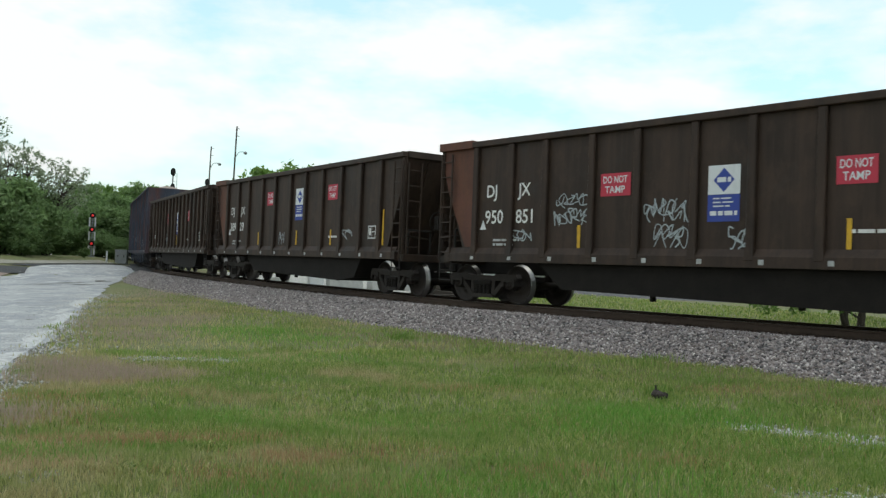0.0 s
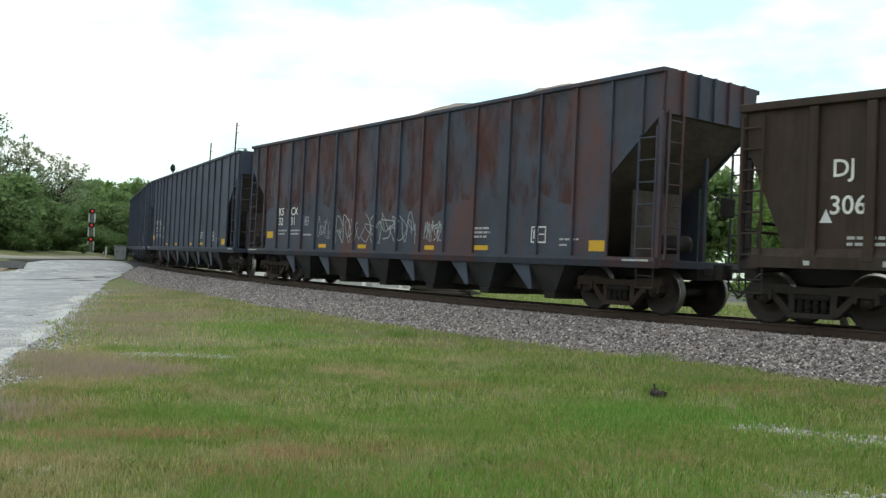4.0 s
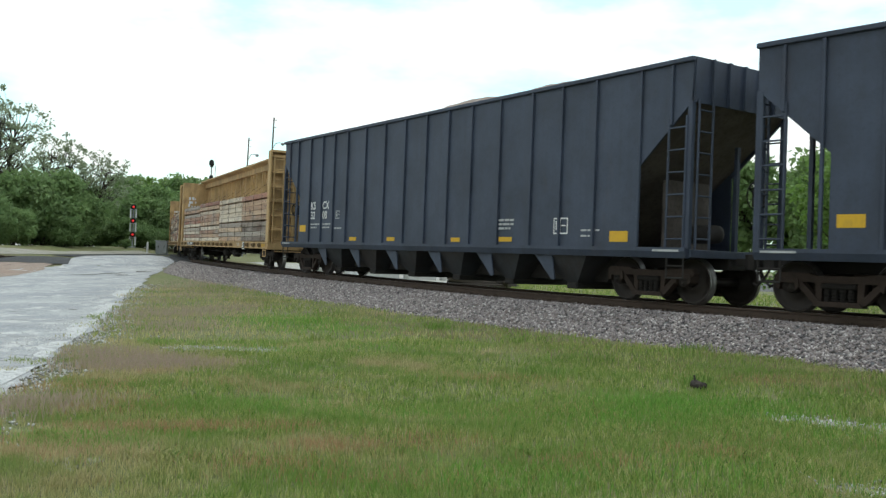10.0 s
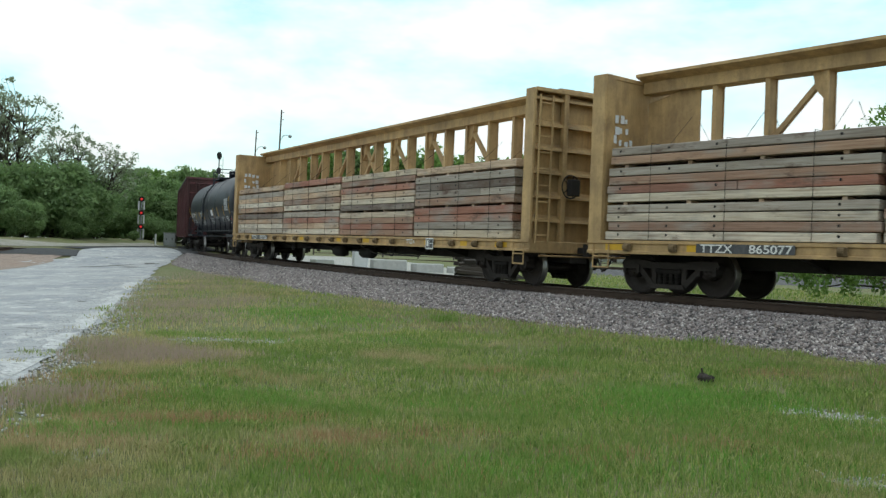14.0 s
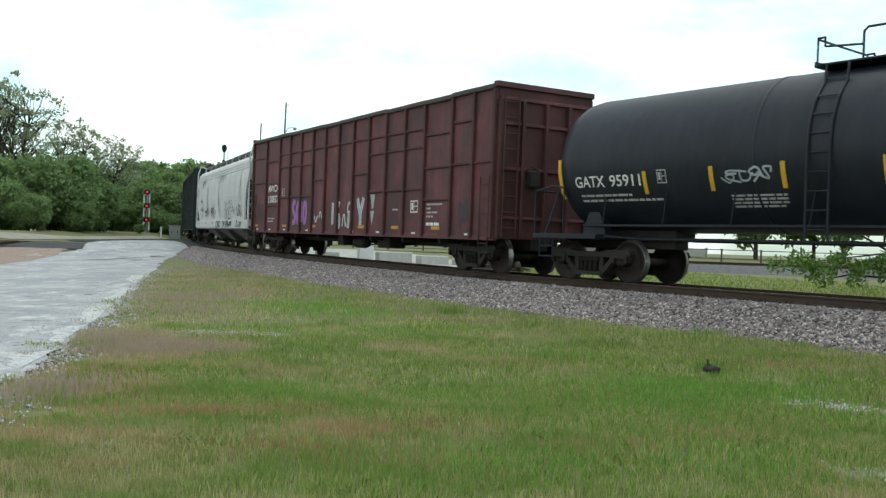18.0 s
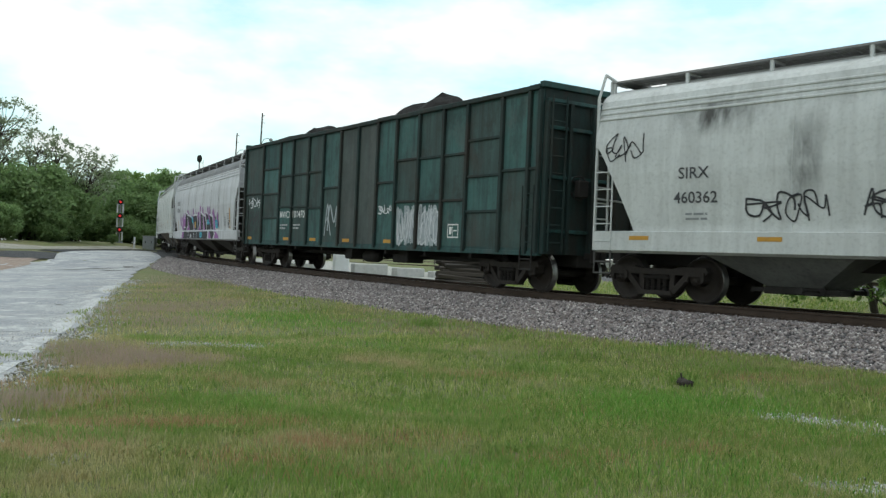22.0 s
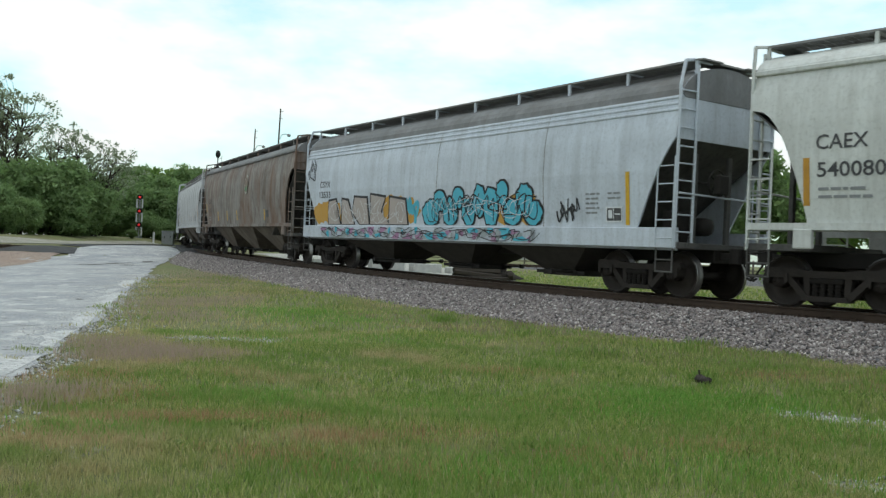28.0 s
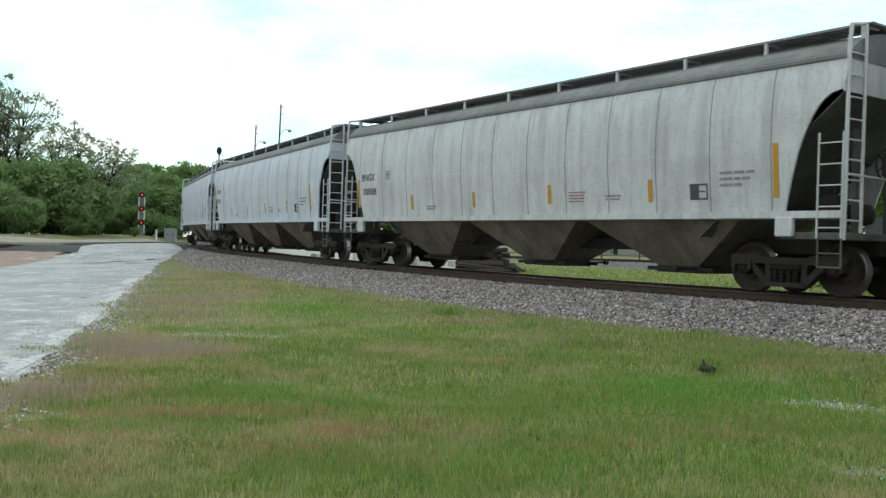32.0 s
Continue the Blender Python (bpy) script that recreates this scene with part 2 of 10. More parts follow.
def scrawl(name, u0, u1, z0, z1, material, parent, strokes=8, width=0.04, side=flat_side, proud=0.012, seed=1, loops=5, label=""):
    """Sprayed scribble: smooth ribbons side by side inside a rectangle."""
    rnd = random.Random(seed)
    bm = bmesh.new()
    W, H = u1 - u0, z1 - z0
    step_ = W / strokes
    for k in range(strokes):
        g = rnd.choice(GESTURES)
        if rnd.random() < 0.3:
            g = [(1 - p, q) for p, q in g]
        slant, tall = rnd.uniform(-0.15, 0.3), rnd.uniform(0.75, 1.0)
        low = rnd.uniform(0, 1 - tall)
        turn, wide = rnd.uniform(-1.1, 1.1), rnd.uniform(1.3, 2.3)
        ct, sn = math.cos(turn), math.sin(turn)
        pts = []
        for p, q in g:
            a, b = p - 0.5 + slant * (q - 0.5) + rnd.uniform(-0.14, 0.14), q - 0.5 + rnd.uniform(-0.14, 0.14)
            a, b = a * ct - b * sn, a * sn + b * ct
            pts.append((min(u1, max(u0, u0 + step_ * (k + 0.5 + wide * a))), z0 + H * min(1.0, max(0.0, low + tall * (b + 0.5)))))
        pts = curve_pts([(p, q, 0) for p, q in pts], 6)
        prev = None
        wid = width * rnd.uniform(0.75, 1.2)
        for i, q in enumerate(pts):
            d = pts[min(i + 1, len(pts) - 1)] - pts[max(i - 1, 0)]
            n = Vector((-d.y, d.x, 0))
            n = n.normalized() * wid / 2 if n.length > 1e-6 else Vector((0, wid / 2, 0))
            lay = proud + 0.0004 * k
            cur = [bm.verts.new((p.x, -(side(p.y) + lay), p.y)) for p in (q + n, q - n)]
            if prev:
                bm.faces.new((prev[0], prev[1], cur[1], cur[0]))
            prev = cur
    return tagged(part(name, bm, material, parent, label), label, "", "", "stuff")


def fat_stroke(name, u0, u1, z0, z1, path, width, material, parent, side=flat_side, proud=0.012):
    """One sprayed stroke: a smooth ribbon along a path given in the unit square."""
    pts = curve_pts([(u0 + (u1 - u0) * a, z0 + (z1 - z0) * b, 0) for a, b in path], 7)
    bm = bmesh.new()
    prev = None
    for i, q in enumerate(pts):
        d = pts[min(i + 1, len(pts) - 1)] - pts[max(i - 1, 0)]
        n = Vector((-d.y, d.x, 0))
        n = n.normalized() * width / 2 if n.length > 1e-6 else Vector((width / 2, 0, 0))
        lay = proud + 0.00005 * i
        cur = [bm.verts.new((p.x, -(side(p.y) + lay), p.y)) for p in (q + n, q - n)]
        if prev:
            bm.faces.new((prev[0], prev[1], cur[1], cur[0]))
        prev = cur
    return part(name, bm, material, parent)


def blob_poly(cu, cz, ru, rz, rnd, n=18, rough=0.25, corner=0.0):
    out = []
    for i in range(n):
        t = 2 * math.pi * i / n
        k = 1 + rough * (rnd.random() - 0.5) * 2
        sq = 1 / max(abs(math.cos(t)), abs(math.sin(t)))
        k *= 1 + corner * (sq - 1)
        out.append((cu + ru * k * math.cos(t), cz + rz * k * math.sin(t)))
    return out


def blobs(name, polys, material, parent, side=flat_side, proud=0.01, label=""):
    bm = bmesh.new()
    for i, poly in enumerate(polys):
        f = bm.faces.new([bm.verts.new((a, -(side(b) + proud + 0.0006 * i), b)) for a, b in poly])
        bmesh.ops.triangulate(bm, faces=[f])
    return tagged(part(name, bm, material, parent, label), label, "", "", "stuff")
# ---- materials ----
def nodes_of(name):
    m = bpy.data.materials.new(name)
    m.use_nodes = True
    nt = m.node_tree
    return m, nt, nt.nodes["Principled BSDF"], nt.links.new


def add(nt, kind, **values):
    n = nt.nodes.new(kind)
    for key, v in values.items():
        n.inputs[key].default_value = v
    return n


def tint(nt, L, fac, a, b):
    """Mix of two colours or sockets."""
    mx = nt.nodes.new("ShaderNodeMix")
    mx.data_type = "RGBA"
    for i, c in ((6, a), (7, b)):
        if isinstance(c, tuple):
            mx.inputs[i].default_value = (*c[:3], 1)
        else:
            L(c, mx.inputs[i])
    if isinstance(fac, float):
        mx.inputs[0].default_value = fac
    else:
        L(fac, mx.inputs[0])
    return mx.outputs[2]


def noise_node(nt, L, scale, detail=5.0, stretch=(1, 1, 1), rough=0.6, source="Object", shift=(0, 0, 0)):
    co = nt.nodes.new("ShaderNodeTexCoord")
    mp = nt.nodes.new("ShaderNodeMapping")
    mp.inputs["Scale"].default_value = stretch
    mp.inputs["Location"].default_value = shift
    nz = add(nt, "ShaderNodeTexNoise", Scale=scale, Detail=detail, Roughness=rough)
    L(co.outputs[source], mp.inputs[0])
    L(mp.outputs[0], nz.inputs["Vector"])
    return nz.outputs[0]


def ramp(nt, L, fac, lo, hi):
    r = nt.nodes.new("ShaderNodeMapRange")
    r.inputs["From Min"].default_value, r.inputs["From Max"].default_value = lo, hi
    L(fac, r.inputs["Value"])
    return r.outputs[0]


def bump(nt, L, bsdf, height, strength=0.2, distance=0.01):
    b = add(nt, "ShaderNodeBump", Strength=strength, Distance=distance)
    L(height, b.inputs["Height"])
    L(b.outputs[0], bsdf.inputs["Normal"])


def car_paint(name, col, dirt, rust=None, streak=0.45, rusty=0.0, rough=0.6, patch_scale=0.9, patch_stretch=(1, 1, 0.45), shift=(0, 0, 0), patch_lo=0.5, metal=0.0, blotch=0.62):
    """Weathered car paint: grain, blotches, streaks that run down, and rust."""
    m, nt, b, L = nodes_of(name)
    blot = noise_node(nt, L, 0.7, 6, (1, 1, 1), 0.62, shift=shift)
    grain = noise_node(nt, L, 14, 6, (1, 1, 1), 0.7)
    run_ = noise_node(nt, L, 3.2, 4, (1.0, 1.0, 0.06), 0.65, shift=shift)
    fine = noise_node(nt, L, 11.0, 3, (1.0, 1.0, 0.05), 0.6, shift=shift)
    c = tint(nt, L, ramp(nt, L, blot, 0.38, 0.68), col, tuple(x * blotch for x in col))
    smudge = noise_node(nt, L, 1.9, 8, (1, 1, 0.55), 0.72, shift=(shift[0] + 5.0, 2.0, 1.0))
    s5 = nt.nodes.new("ShaderNodeMath")
    s5.operation = "MULTIPLY"
    L(ramp(nt, L, smudge, 0.50, 0.64), s5.inputs[0])
    s5.inputs[1].default_value = streak * (0.9 if blotch < 0.7 else 0.4)
    c = tint(nt, L, s5.outputs[0], c, dirt)
    s = nt.nodes.new("ShaderNodeMath")
    s.operation = "MULTIPLY"
    L(ramp(nt, L, run_, 0.44, 0.75), s.inputs[0])
    s.inputs[1].default_value = streak
    c = tint(nt, L, s.outputs[0], c, dirt)
    s3 = nt.nodes.new("ShaderNodeMath")
    s3.operation = "MULTIPLY"
    L(ramp(nt, L, fine, 0.5, 0.8), s3.inputs[0])
    s3.inputs[1].default_value = streak * 0.7
    c = tint(nt, L, s3.outputs[0], c, dirt)
    if rust:
        p = noise_node(nt, L, patch_scale, 7, patch_stretch, 0.66, shift=(3.1, 1.7, shift[0] * 0.7))
        s2 = nt.nodes.new("ShaderNodeMath")
        s2.operation = "MULTIPLY"
        L(ramp(nt, L, p, patch_lo, patch_lo + 0.18), s2.inputs[0])
        s2.inputs[1].default_value = rusty
        c = tint(nt, L, s2.outputs[0], c, rust)
    s4 = nt.nodes.new("ShaderNodeMath")
    s4.operation = "MULTIPLY"
    L(ramp(nt, L, grain, 0.5, 0.85), s4.inputs[0])
    s4.inputs[1].default_value = 0.45
    c = tint(nt, L, s4.outputs[0], c, tuple(x * 0.6 for x in dirt))
    L(c, b.inputs["Base Color"])
    b.inputs["Roughness"].default_value = rough
    b.inputs["Metallic"].default_value = metal
    b.inputs["Specular IOR Level"].default_value = 0.28
    L(ramp(nt, L, grain, 0.0, 1.0), b.inputs["Coat Roughness"])
    bump(nt, L, b, blot, 0.35, 0.02)
    return m


def plain(name, col, rough=0.6, vary=0.25, scale=6.0, metal=0.0, bumpy=0.15, dist=0.004):
    m, nt, b, L = nodes_of(name)
    n1 = noise_node(nt, L, scale, 6)
    n2 = noise_node(nt, L, scale * 7, 4)
    c = tint(nt, L, ramp(nt, L, n1, 0.3, 0.75), col, tuple(x * (1 - vary) for x in col))
    c = tint(nt, L, ramp(nt, L, n2, 0.5, 0.9), c, tuple(x * (1 - vary * 1.4) for x in col))
    L(c, b.inputs["Base Color"])
    b.inputs["Roughness"].default_value, b.inputs["Metallic"].default_value = rough, metal
    b.inputs["Specular IOR Level"].default_value = 0.3
    if bumpy:
        bump(nt, L, b, n2, bumpy, dist)
    return m


def decal(name, col, worn=0.35, rough=0.7, under=(0.08, 0.07, 0.06)):
    """Thin paint or lettering, scuffed in patches."""
    m, nt, b, L = nodes_of(name)
    n = noise_node(nt, L, 9, 6, (1, 1, 0.5))
    s = nt.nodes.new("ShaderNodeMath")
    s.operation = "MULTIPLY"
    L(ramp(nt, L, n, 0.48, 0.8), s.inputs[0])
    s.inputs[1].default_value = worn
    L(tint(nt, L, s.outputs[0], col, under), b.inputs["Base Color"])
    b.inputs["Roughness"].default_value = rough
    return m


def random_tone(name, cols, rough=0.85, scale=10.0, stretch=(1, 1, 1), island=False, bumpy=0.4, dist=0.01, vary=0.35):
    """Pieces that differ from one another: tone by the object's own random value, or by island."""
    m, nt, b, L = nodes_of(name)
    if island:
        src = nt.nodes.new("ShaderNodeNewGeometry").outputs["Random Per Island"]
    else:
        src = nt.nodes.new("ShaderNodeObjectInfo").outputs["Random"]
    cr = nt.nodes.new("ShaderNodeValToRGB")
    cr.color_ramp.elements[0].color = (*cols[0], 1)
    cr.color_ramp.elements[1].color = (*cols[-1], 1)
    for i, c in enumerate(cols[1:-1]):
        cr.color_ramp.elements.new((i + 1) / (len(cols) - 1)).color = (*c, 1)
    L(src, cr.inputs[0])
    n = noise_node(nt, L, scale, 6, stretch)
    dark = nt.nodes.new("ShaderNodeMix")
    dark.data_type, dark.blend_type = "RGBA", "MULTIPLY"
    L(ramp(nt, L, n, 0.35, 0.8), dark.inputs[0])
    L(cr.outputs[0], dark.inputs[6])
    dark.inputs[7].default_value = (1 - vary, 1 - vary * 1.05, 1 - vary * 1.15, 1)
    L(dark.outputs[2], b.inputs["Base Color"])
    b.inputs["Roughness"].default_value = rough
    if bumpy:
        bump(nt, L, b, n, bumpy, dist)
    return m


def see_through(nt, L, bsdf, share):
    """Leaves and blades let some light through."""
    tr = nt.nodes.new("ShaderNodeBsdfTranslucent")
    src = bsdf.inputs["Base Color"].links[0].from_socket
    L(src, tr.inputs["Color"])
    mx = nt.nodes.new("ShaderNodeMixShader")
    mx.inputs[0].default_value = share
    L(bsdf.outputs[0], mx.inputs[1])
    L(tr.outputs[0], mx.inputs[2])
    L(mx.outputs[0], nt.nodes["Material Output"].inputs["Surface"])


STEEL_DARK = plain("grimy_underframe_steel", (0.030, 0.026, 0.024), 0.75, 0.45, 5)
SOOTY = plain("sooty_black_steel", (0.015, 0.012, 0.010), 0.9, 0.5, 3)
TRUCK_STEEL = plain("dusty_cast_steel", (0.036, 0.029, 0.025), 0.8, 0.5, 4)
TRUCK_RUST = plain("rust_brown_cast_steel", (0.044, 0.029, 0.022), 0.85, 0.5, 4)
WHEEL_STEEL = plain("wheel_steel", (0.036, 0.028, 0.024), 0.7, 0.4, 3, 0.1)
TREAD = plain("polished_tread_steel", (0.32, 0.31, 0.30), 0.35, 0.2, 3, 0.9)
WHITE_PAINT = decal("white_lettering", (0.72, 0.72, 0.70), 0.4)
PALE_PAINT = decal("faded_pale_lettering", (0.42, 0.43, 0.43), 0.6)
DARK_PAINT = decal("dark_lettering", (0.055, 0.055, 0.06), 0.25, under=(0.3, 0.3, 0.3))
GREY_PAINT = decal("grey_small_print", (0.22, 0.23, 0.24), 0.4, under=(0.4, 0.4, 0.4))
YELLOW_TAPE = decal("yellow_reflector_tape", (0.62, 0.36, 0.02), 0.35)
ORANGE_TAPE = decal("amber_reflector_tape", (0.50, 0.25, 0.03), 0.3)
RED_SIGN = decal("red_sign_paint", (0.50, 0.035, 0.065), 0.3)
FADED_RED = decal("faded_red_print", (0.28, 0.13, 0.13), 0.5, under=(0.4, 0.4, 0.4))
BLUE_SIGN = decal("blue_sign_paint", (0.03, 0.06, 0.30), 0.25)
SIGN_WHITE = decal("sign_white", (0.66, 0.68, 0.70), 0.2)
GONDOLA = car_paint("grimy_brown_black_paint", (0.035, 0.0225, 0.0165), (0.060, 0.036, 0.025), (0.044, 0.042, 0.042), 0.8, 0.6, 0.62, 0.55, (1, 1, 0.8), patch_lo=0.56)
GONDOLA_RED = car_paint("rust_red_end_paint", (0.13, 0.050, 0.034), (0.06, 0.035, 0.026), (0.16, 0.065, 0.03), 0.5, 0.5)
SLATE = car_paint("slate_blue_paint", (0.056, 0.071, 0.107), (0.038, 0.043, 0.056), (0.11, 0.065, 0.04), 0.35, 0.2, 0.55, patch_lo=0.6)
SLATE_RUST = car_paint("slate_blue_paint_rusting", (0.056, 0.070, 0.102), (0.045, 0.042, 0.044), (0.115, 0.043, 0.034), 0.4, 0.85, 0.6, 0.8, (1, 1, 0.35), patch_lo=0.48)
CHUTE = car_paint("dusty_chute_paint", (0.050, 0.054, 0.060), (0.026, 0.025, 0.024), (0.05, 0.036, 0.03), 0.5, 0.5, 0.75, patch_lo=0.45)
BEAM_YELLOW = car_paint("faded_yellow_paint", (0.58, 0.385, 0.180), (0.23, 0.15, 0.082), (0.13, 0.080, 0.046), 0.6, 0.7, 0.6, 1.3, patch_lo=0.56)
TANK_BLACK = car_paint("satin_black_paint", (0.010, 0.0135, 0.022), (0.022, 0.026, 0.034), None, 0.45, 0, 0.45)
TANK_BLACK.node_tree.nodes["Principled BSDF"].inputs["Specular IOR Level"].default_value = 0.30
TANK_PATCH = car_paint("overpainted_grey_patch", (0.036, 0.046, 0.056), (0.025, 0.030, 0.035), None, 0.4, 0, 0.5)
OXIDE = car_paint("oxide_red_paint", (0.178, 0.058, 0.062), (0.052, 0.037, 0.040), (0.055, 0.040, 0.042), 0.7, 0.7, 0.66, 1.1, patch_lo=0.5, blotch=0.5)
GREEN = car_paint("faded_green_paint", (0.032, 0.095, 0.090), (0.016, 0.024, 0.024), (0.075, 0.085, 0.080), 0.8, 0.6, 0.66, 1.1, patch_lo=0.53)
GREEN_TEAL = car_paint("chalky_teal_paint", (0.058, 0.142, 0.132), (0.024, 0.040, 0.038), (0.09, 0.11, 0.105), 0.75, 0.6, 0.7, 1.4, patch_lo=0.52)
GREEN_DULL = car_paint("dull_grey_green_paint", (0.052, 0.096, 0.088), (0.026, 0.030, 0.028), (0.06, 0.055, 0.048), 0.8, 0.6, 0.7, 1.2, patch_lo=0.50)
GREEN_GREY = car_paint("chalky_grey_panel_paint", (0.085, 0.105, 0.098), (0.035, 0.045, 0.042), (0.085, 0.075, 0.068), 0.55, 0.5, 0.7, 0.8)
PALE = car_paint("dirty_white_paint", (0.60, 0.615, 0.605), (0.26, 0.26, 0.25), (0.22, 0.15, 0.10), 0.36, 0.18, 0.55, patch_lo=0.62, blotch=0.86)
PALE_BLUE = car_paint("pale_grey_blue_paint", (0.58, 0.63, 0.70), (0.24, 0.25, 0.26), (0.20, 0.15, 0.11), 0.36, 0.12, 0.52, patch_lo=0.64, blotch=0.86)
PALE_CREAM = car_paint("cream_grey_paint", (0.64, 0.66, 0.64), (0.26, 0.25, 0.225), (0.22, 0.16, 0.11), 0.36, 0.16, 0.55, patch_lo=0.62, blotch=0.86)
SILVER = car_paint("chalky_silver_grey_paint", (0.60, 0.605, 0.625), (0.22, 0.22, 0.21), (0.20, 0.15, 0.11), 0.46, 0.16, 0.5, patch_lo=0.62, blotch=0.86)
BROWN = car_paint("rusted_grey_paint", (0.30, 0.28, 0.26), (0.095, 0.065, 0.048), (0.17, 0.085, 0.050), 0.85, 0.6, 0.68, 0.65, (1, 1, 0.4), patch_lo=0.46)
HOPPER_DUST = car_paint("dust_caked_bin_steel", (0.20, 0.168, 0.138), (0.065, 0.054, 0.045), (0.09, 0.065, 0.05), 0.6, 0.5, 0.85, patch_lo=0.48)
SPRAY_BLACK = decal("black_spray_paint", (0.022, 0.022, 0.026), 0.15, under=(0.3, 0.3, 0.3))
SPRAY_WHITE = decal("white_spray_paint", (0.62, 0.63, 0.65), 0.3)
SPRAY_SILVER = decal("silver_spray_paint", (0.36, 0.40, 0.42), 0.5)
SPRAY_PURPLE = decal("purple_spray_paint", (0.30, 0.11, 0.32), 0.4, under=(0.45, 0.4, 0.45))
SPRAY_DULL = decal("dull_dark_spray_paint", (0.045, 0.034, 0.040), 0.5, under=(0.10, 0.04, 0.04))
SPRAY_CYAN = decal("cyan_spray_paint", (0.07, 0.42, 0.55), 0.25, under=(0.3, 0.5, 0.55))
SPRAY_ORANGE = decal("orange_spray_paint", (0.52, 0.28, 0.05), 0.3, under=(0.4, 0.35, 0.2))
SPRAY_TAN = decal("tan_spray_paint", (0.42, 0.36, 0.33), 0.3, under=(0.3, 0.3, 0.3))
SPRAY_PINK = decal("pink_spray_paint", (0.42, 0.22, 0.36), 0.3, under=(0.4, 0.35, 0.4))
def timber_material(name, cols, soiled=0.57):
    """Rough-sawn hardwood: tone by piece, grain along the board, dark stains and grey weathering."""
    m, nt, b, L = nodes_of(name)
    cr = nt.nodes.new("ShaderNodeValToRGB")
    cr.color_ramp.interpolation = "CONSTANT"
    cr.color_ramp.elements[0].color = (*cols[0], 1)
    cr.color_ramp.elements[1].color, cr.color_ramp.elements[1].position = (*cols[-1], 1), 1 - 1 / len(cols)
    for i, c in enumerate(cols[1:-1]):
        cr.color_ramp.elements.new((i + 1) / len(cols)).color = (*c, 1)
    L(nt.nodes.new("ShaderNodeObjectInfo").outputs["Random"], cr.inputs[0])
    grain = noise_node(nt, L, 3.0, 8, (0.30, 4.0, 9.0), 0.7)
    stain = noise_node(nt, L, 1.1, 8, (1.0, 1.0, 2.5), 0.72)
    weather = noise_node(nt, L, 0.8, 6, (1.0, 1.0, 3.0), 0.6, shift=(9, 3, 2))
    c = tint(nt, L, ramp(nt, L, weather, 0.48, 0.70), cr.outputs[0], (0.36, 0.32, 0.28))
    dark = nt.nodes.new("ShaderNodeMix")
    dark.data_type, dark.blend_type = "RGBA", "MULTIPLY"
    L(ramp(nt, L, grain, 0.40, 0.72), dark.inputs[0])
    L(c, dark.inputs[6])
    dark.inputs[7].default_value = (0.52, 0.44, 0.38, 1)
    c = tint(nt, L, ramp(nt, L, stain, soiled, soiled + 0.12), dark.outputs[2], (0.12, 0.075, 0.055))
    L(c, b.inputs["Base Color"])
    b.inputs["Roughness"].default_value = 0.9
    bump(nt, L, b, grain, 0.6, 0.015)
    return m


TIMBERS = {
    "pale": timber_material("grey_cream_timber", [(0.66, 0.58, 0.46), (0.58, 0.49, 0.38), (0.72, 0.65, 0.54), (0.62, 0.53, 0.40)]),
    "tan": timber_material("tan_timber", [(0.58, 0.42, 0.29), (0.50, 0.35, 0.24), (0.62, 0.47, 0.34)]),
    "brown": timber_material("brown_timber", [(0.38, 0.24, 0.17), (0.33, 0.21, 0.155), (0.44, 0.29, 0.20)]),
    "red": timber_material("red_brown_timber", [(0.36, 0.17, 0.12), (0.30, 0.15, 0.11), (0.42, 0.21, 0.15)]),
    "grey": timber_material("weathered_grey_timber", [(0.40, 0.36, 0.31), (0.46, 0.41, 0.35), (0.34, 0.30, 0.26)]),
    "stained": timber_material("black_stained_timber", [(0.22, 0.185, 0.16), (0.30, 0.26, 0.22), (0.16, 0.13, 0.11)], 0.50),
}
CRUSHED = plain("crushed_stone", (0.50, 0.405, 0.36), 0.95, 0.35, 9, 0, 1.0, 0.06)
SCRAP = plain("dark_shredded_scrap", (0.020, 0.018, 0.017), 0.85, 0.5, 5, 0, 1.0, 0.06)
# ---- the place ----
def soil_material():
    m, nt, b, L = nodes_of("meadow_soil_and_thatch")
    big = noise_node(nt, L, 0.22, 6, rough=0.6)
    mid = noise_node(nt, L, 1.3, 6, rough=0.65)
    fine = noise_node(nt, L, 24, 5, rough=0.7)
    c = tint(nt, L, ramp(nt, L, big, 0.38, 0.64), (0.120, 0.150, 0.045), (0.150, 0.132, 0.066))
    c = tint(nt, L, ramp(nt, L, mid, 0.45, 0.75), c, (0.080, 0.115, 0.032))
    c = tint(nt, L, ramp(nt, L, fine, 0.45, 0.8), c, (0.25, 0.22, 0.12))
    L(c, b.inputs["Base Color"])
    b.inputs["Roughness"].default_value = 0.95
    bump(nt, L, b, fine, 0.8, 0.03)
    return m


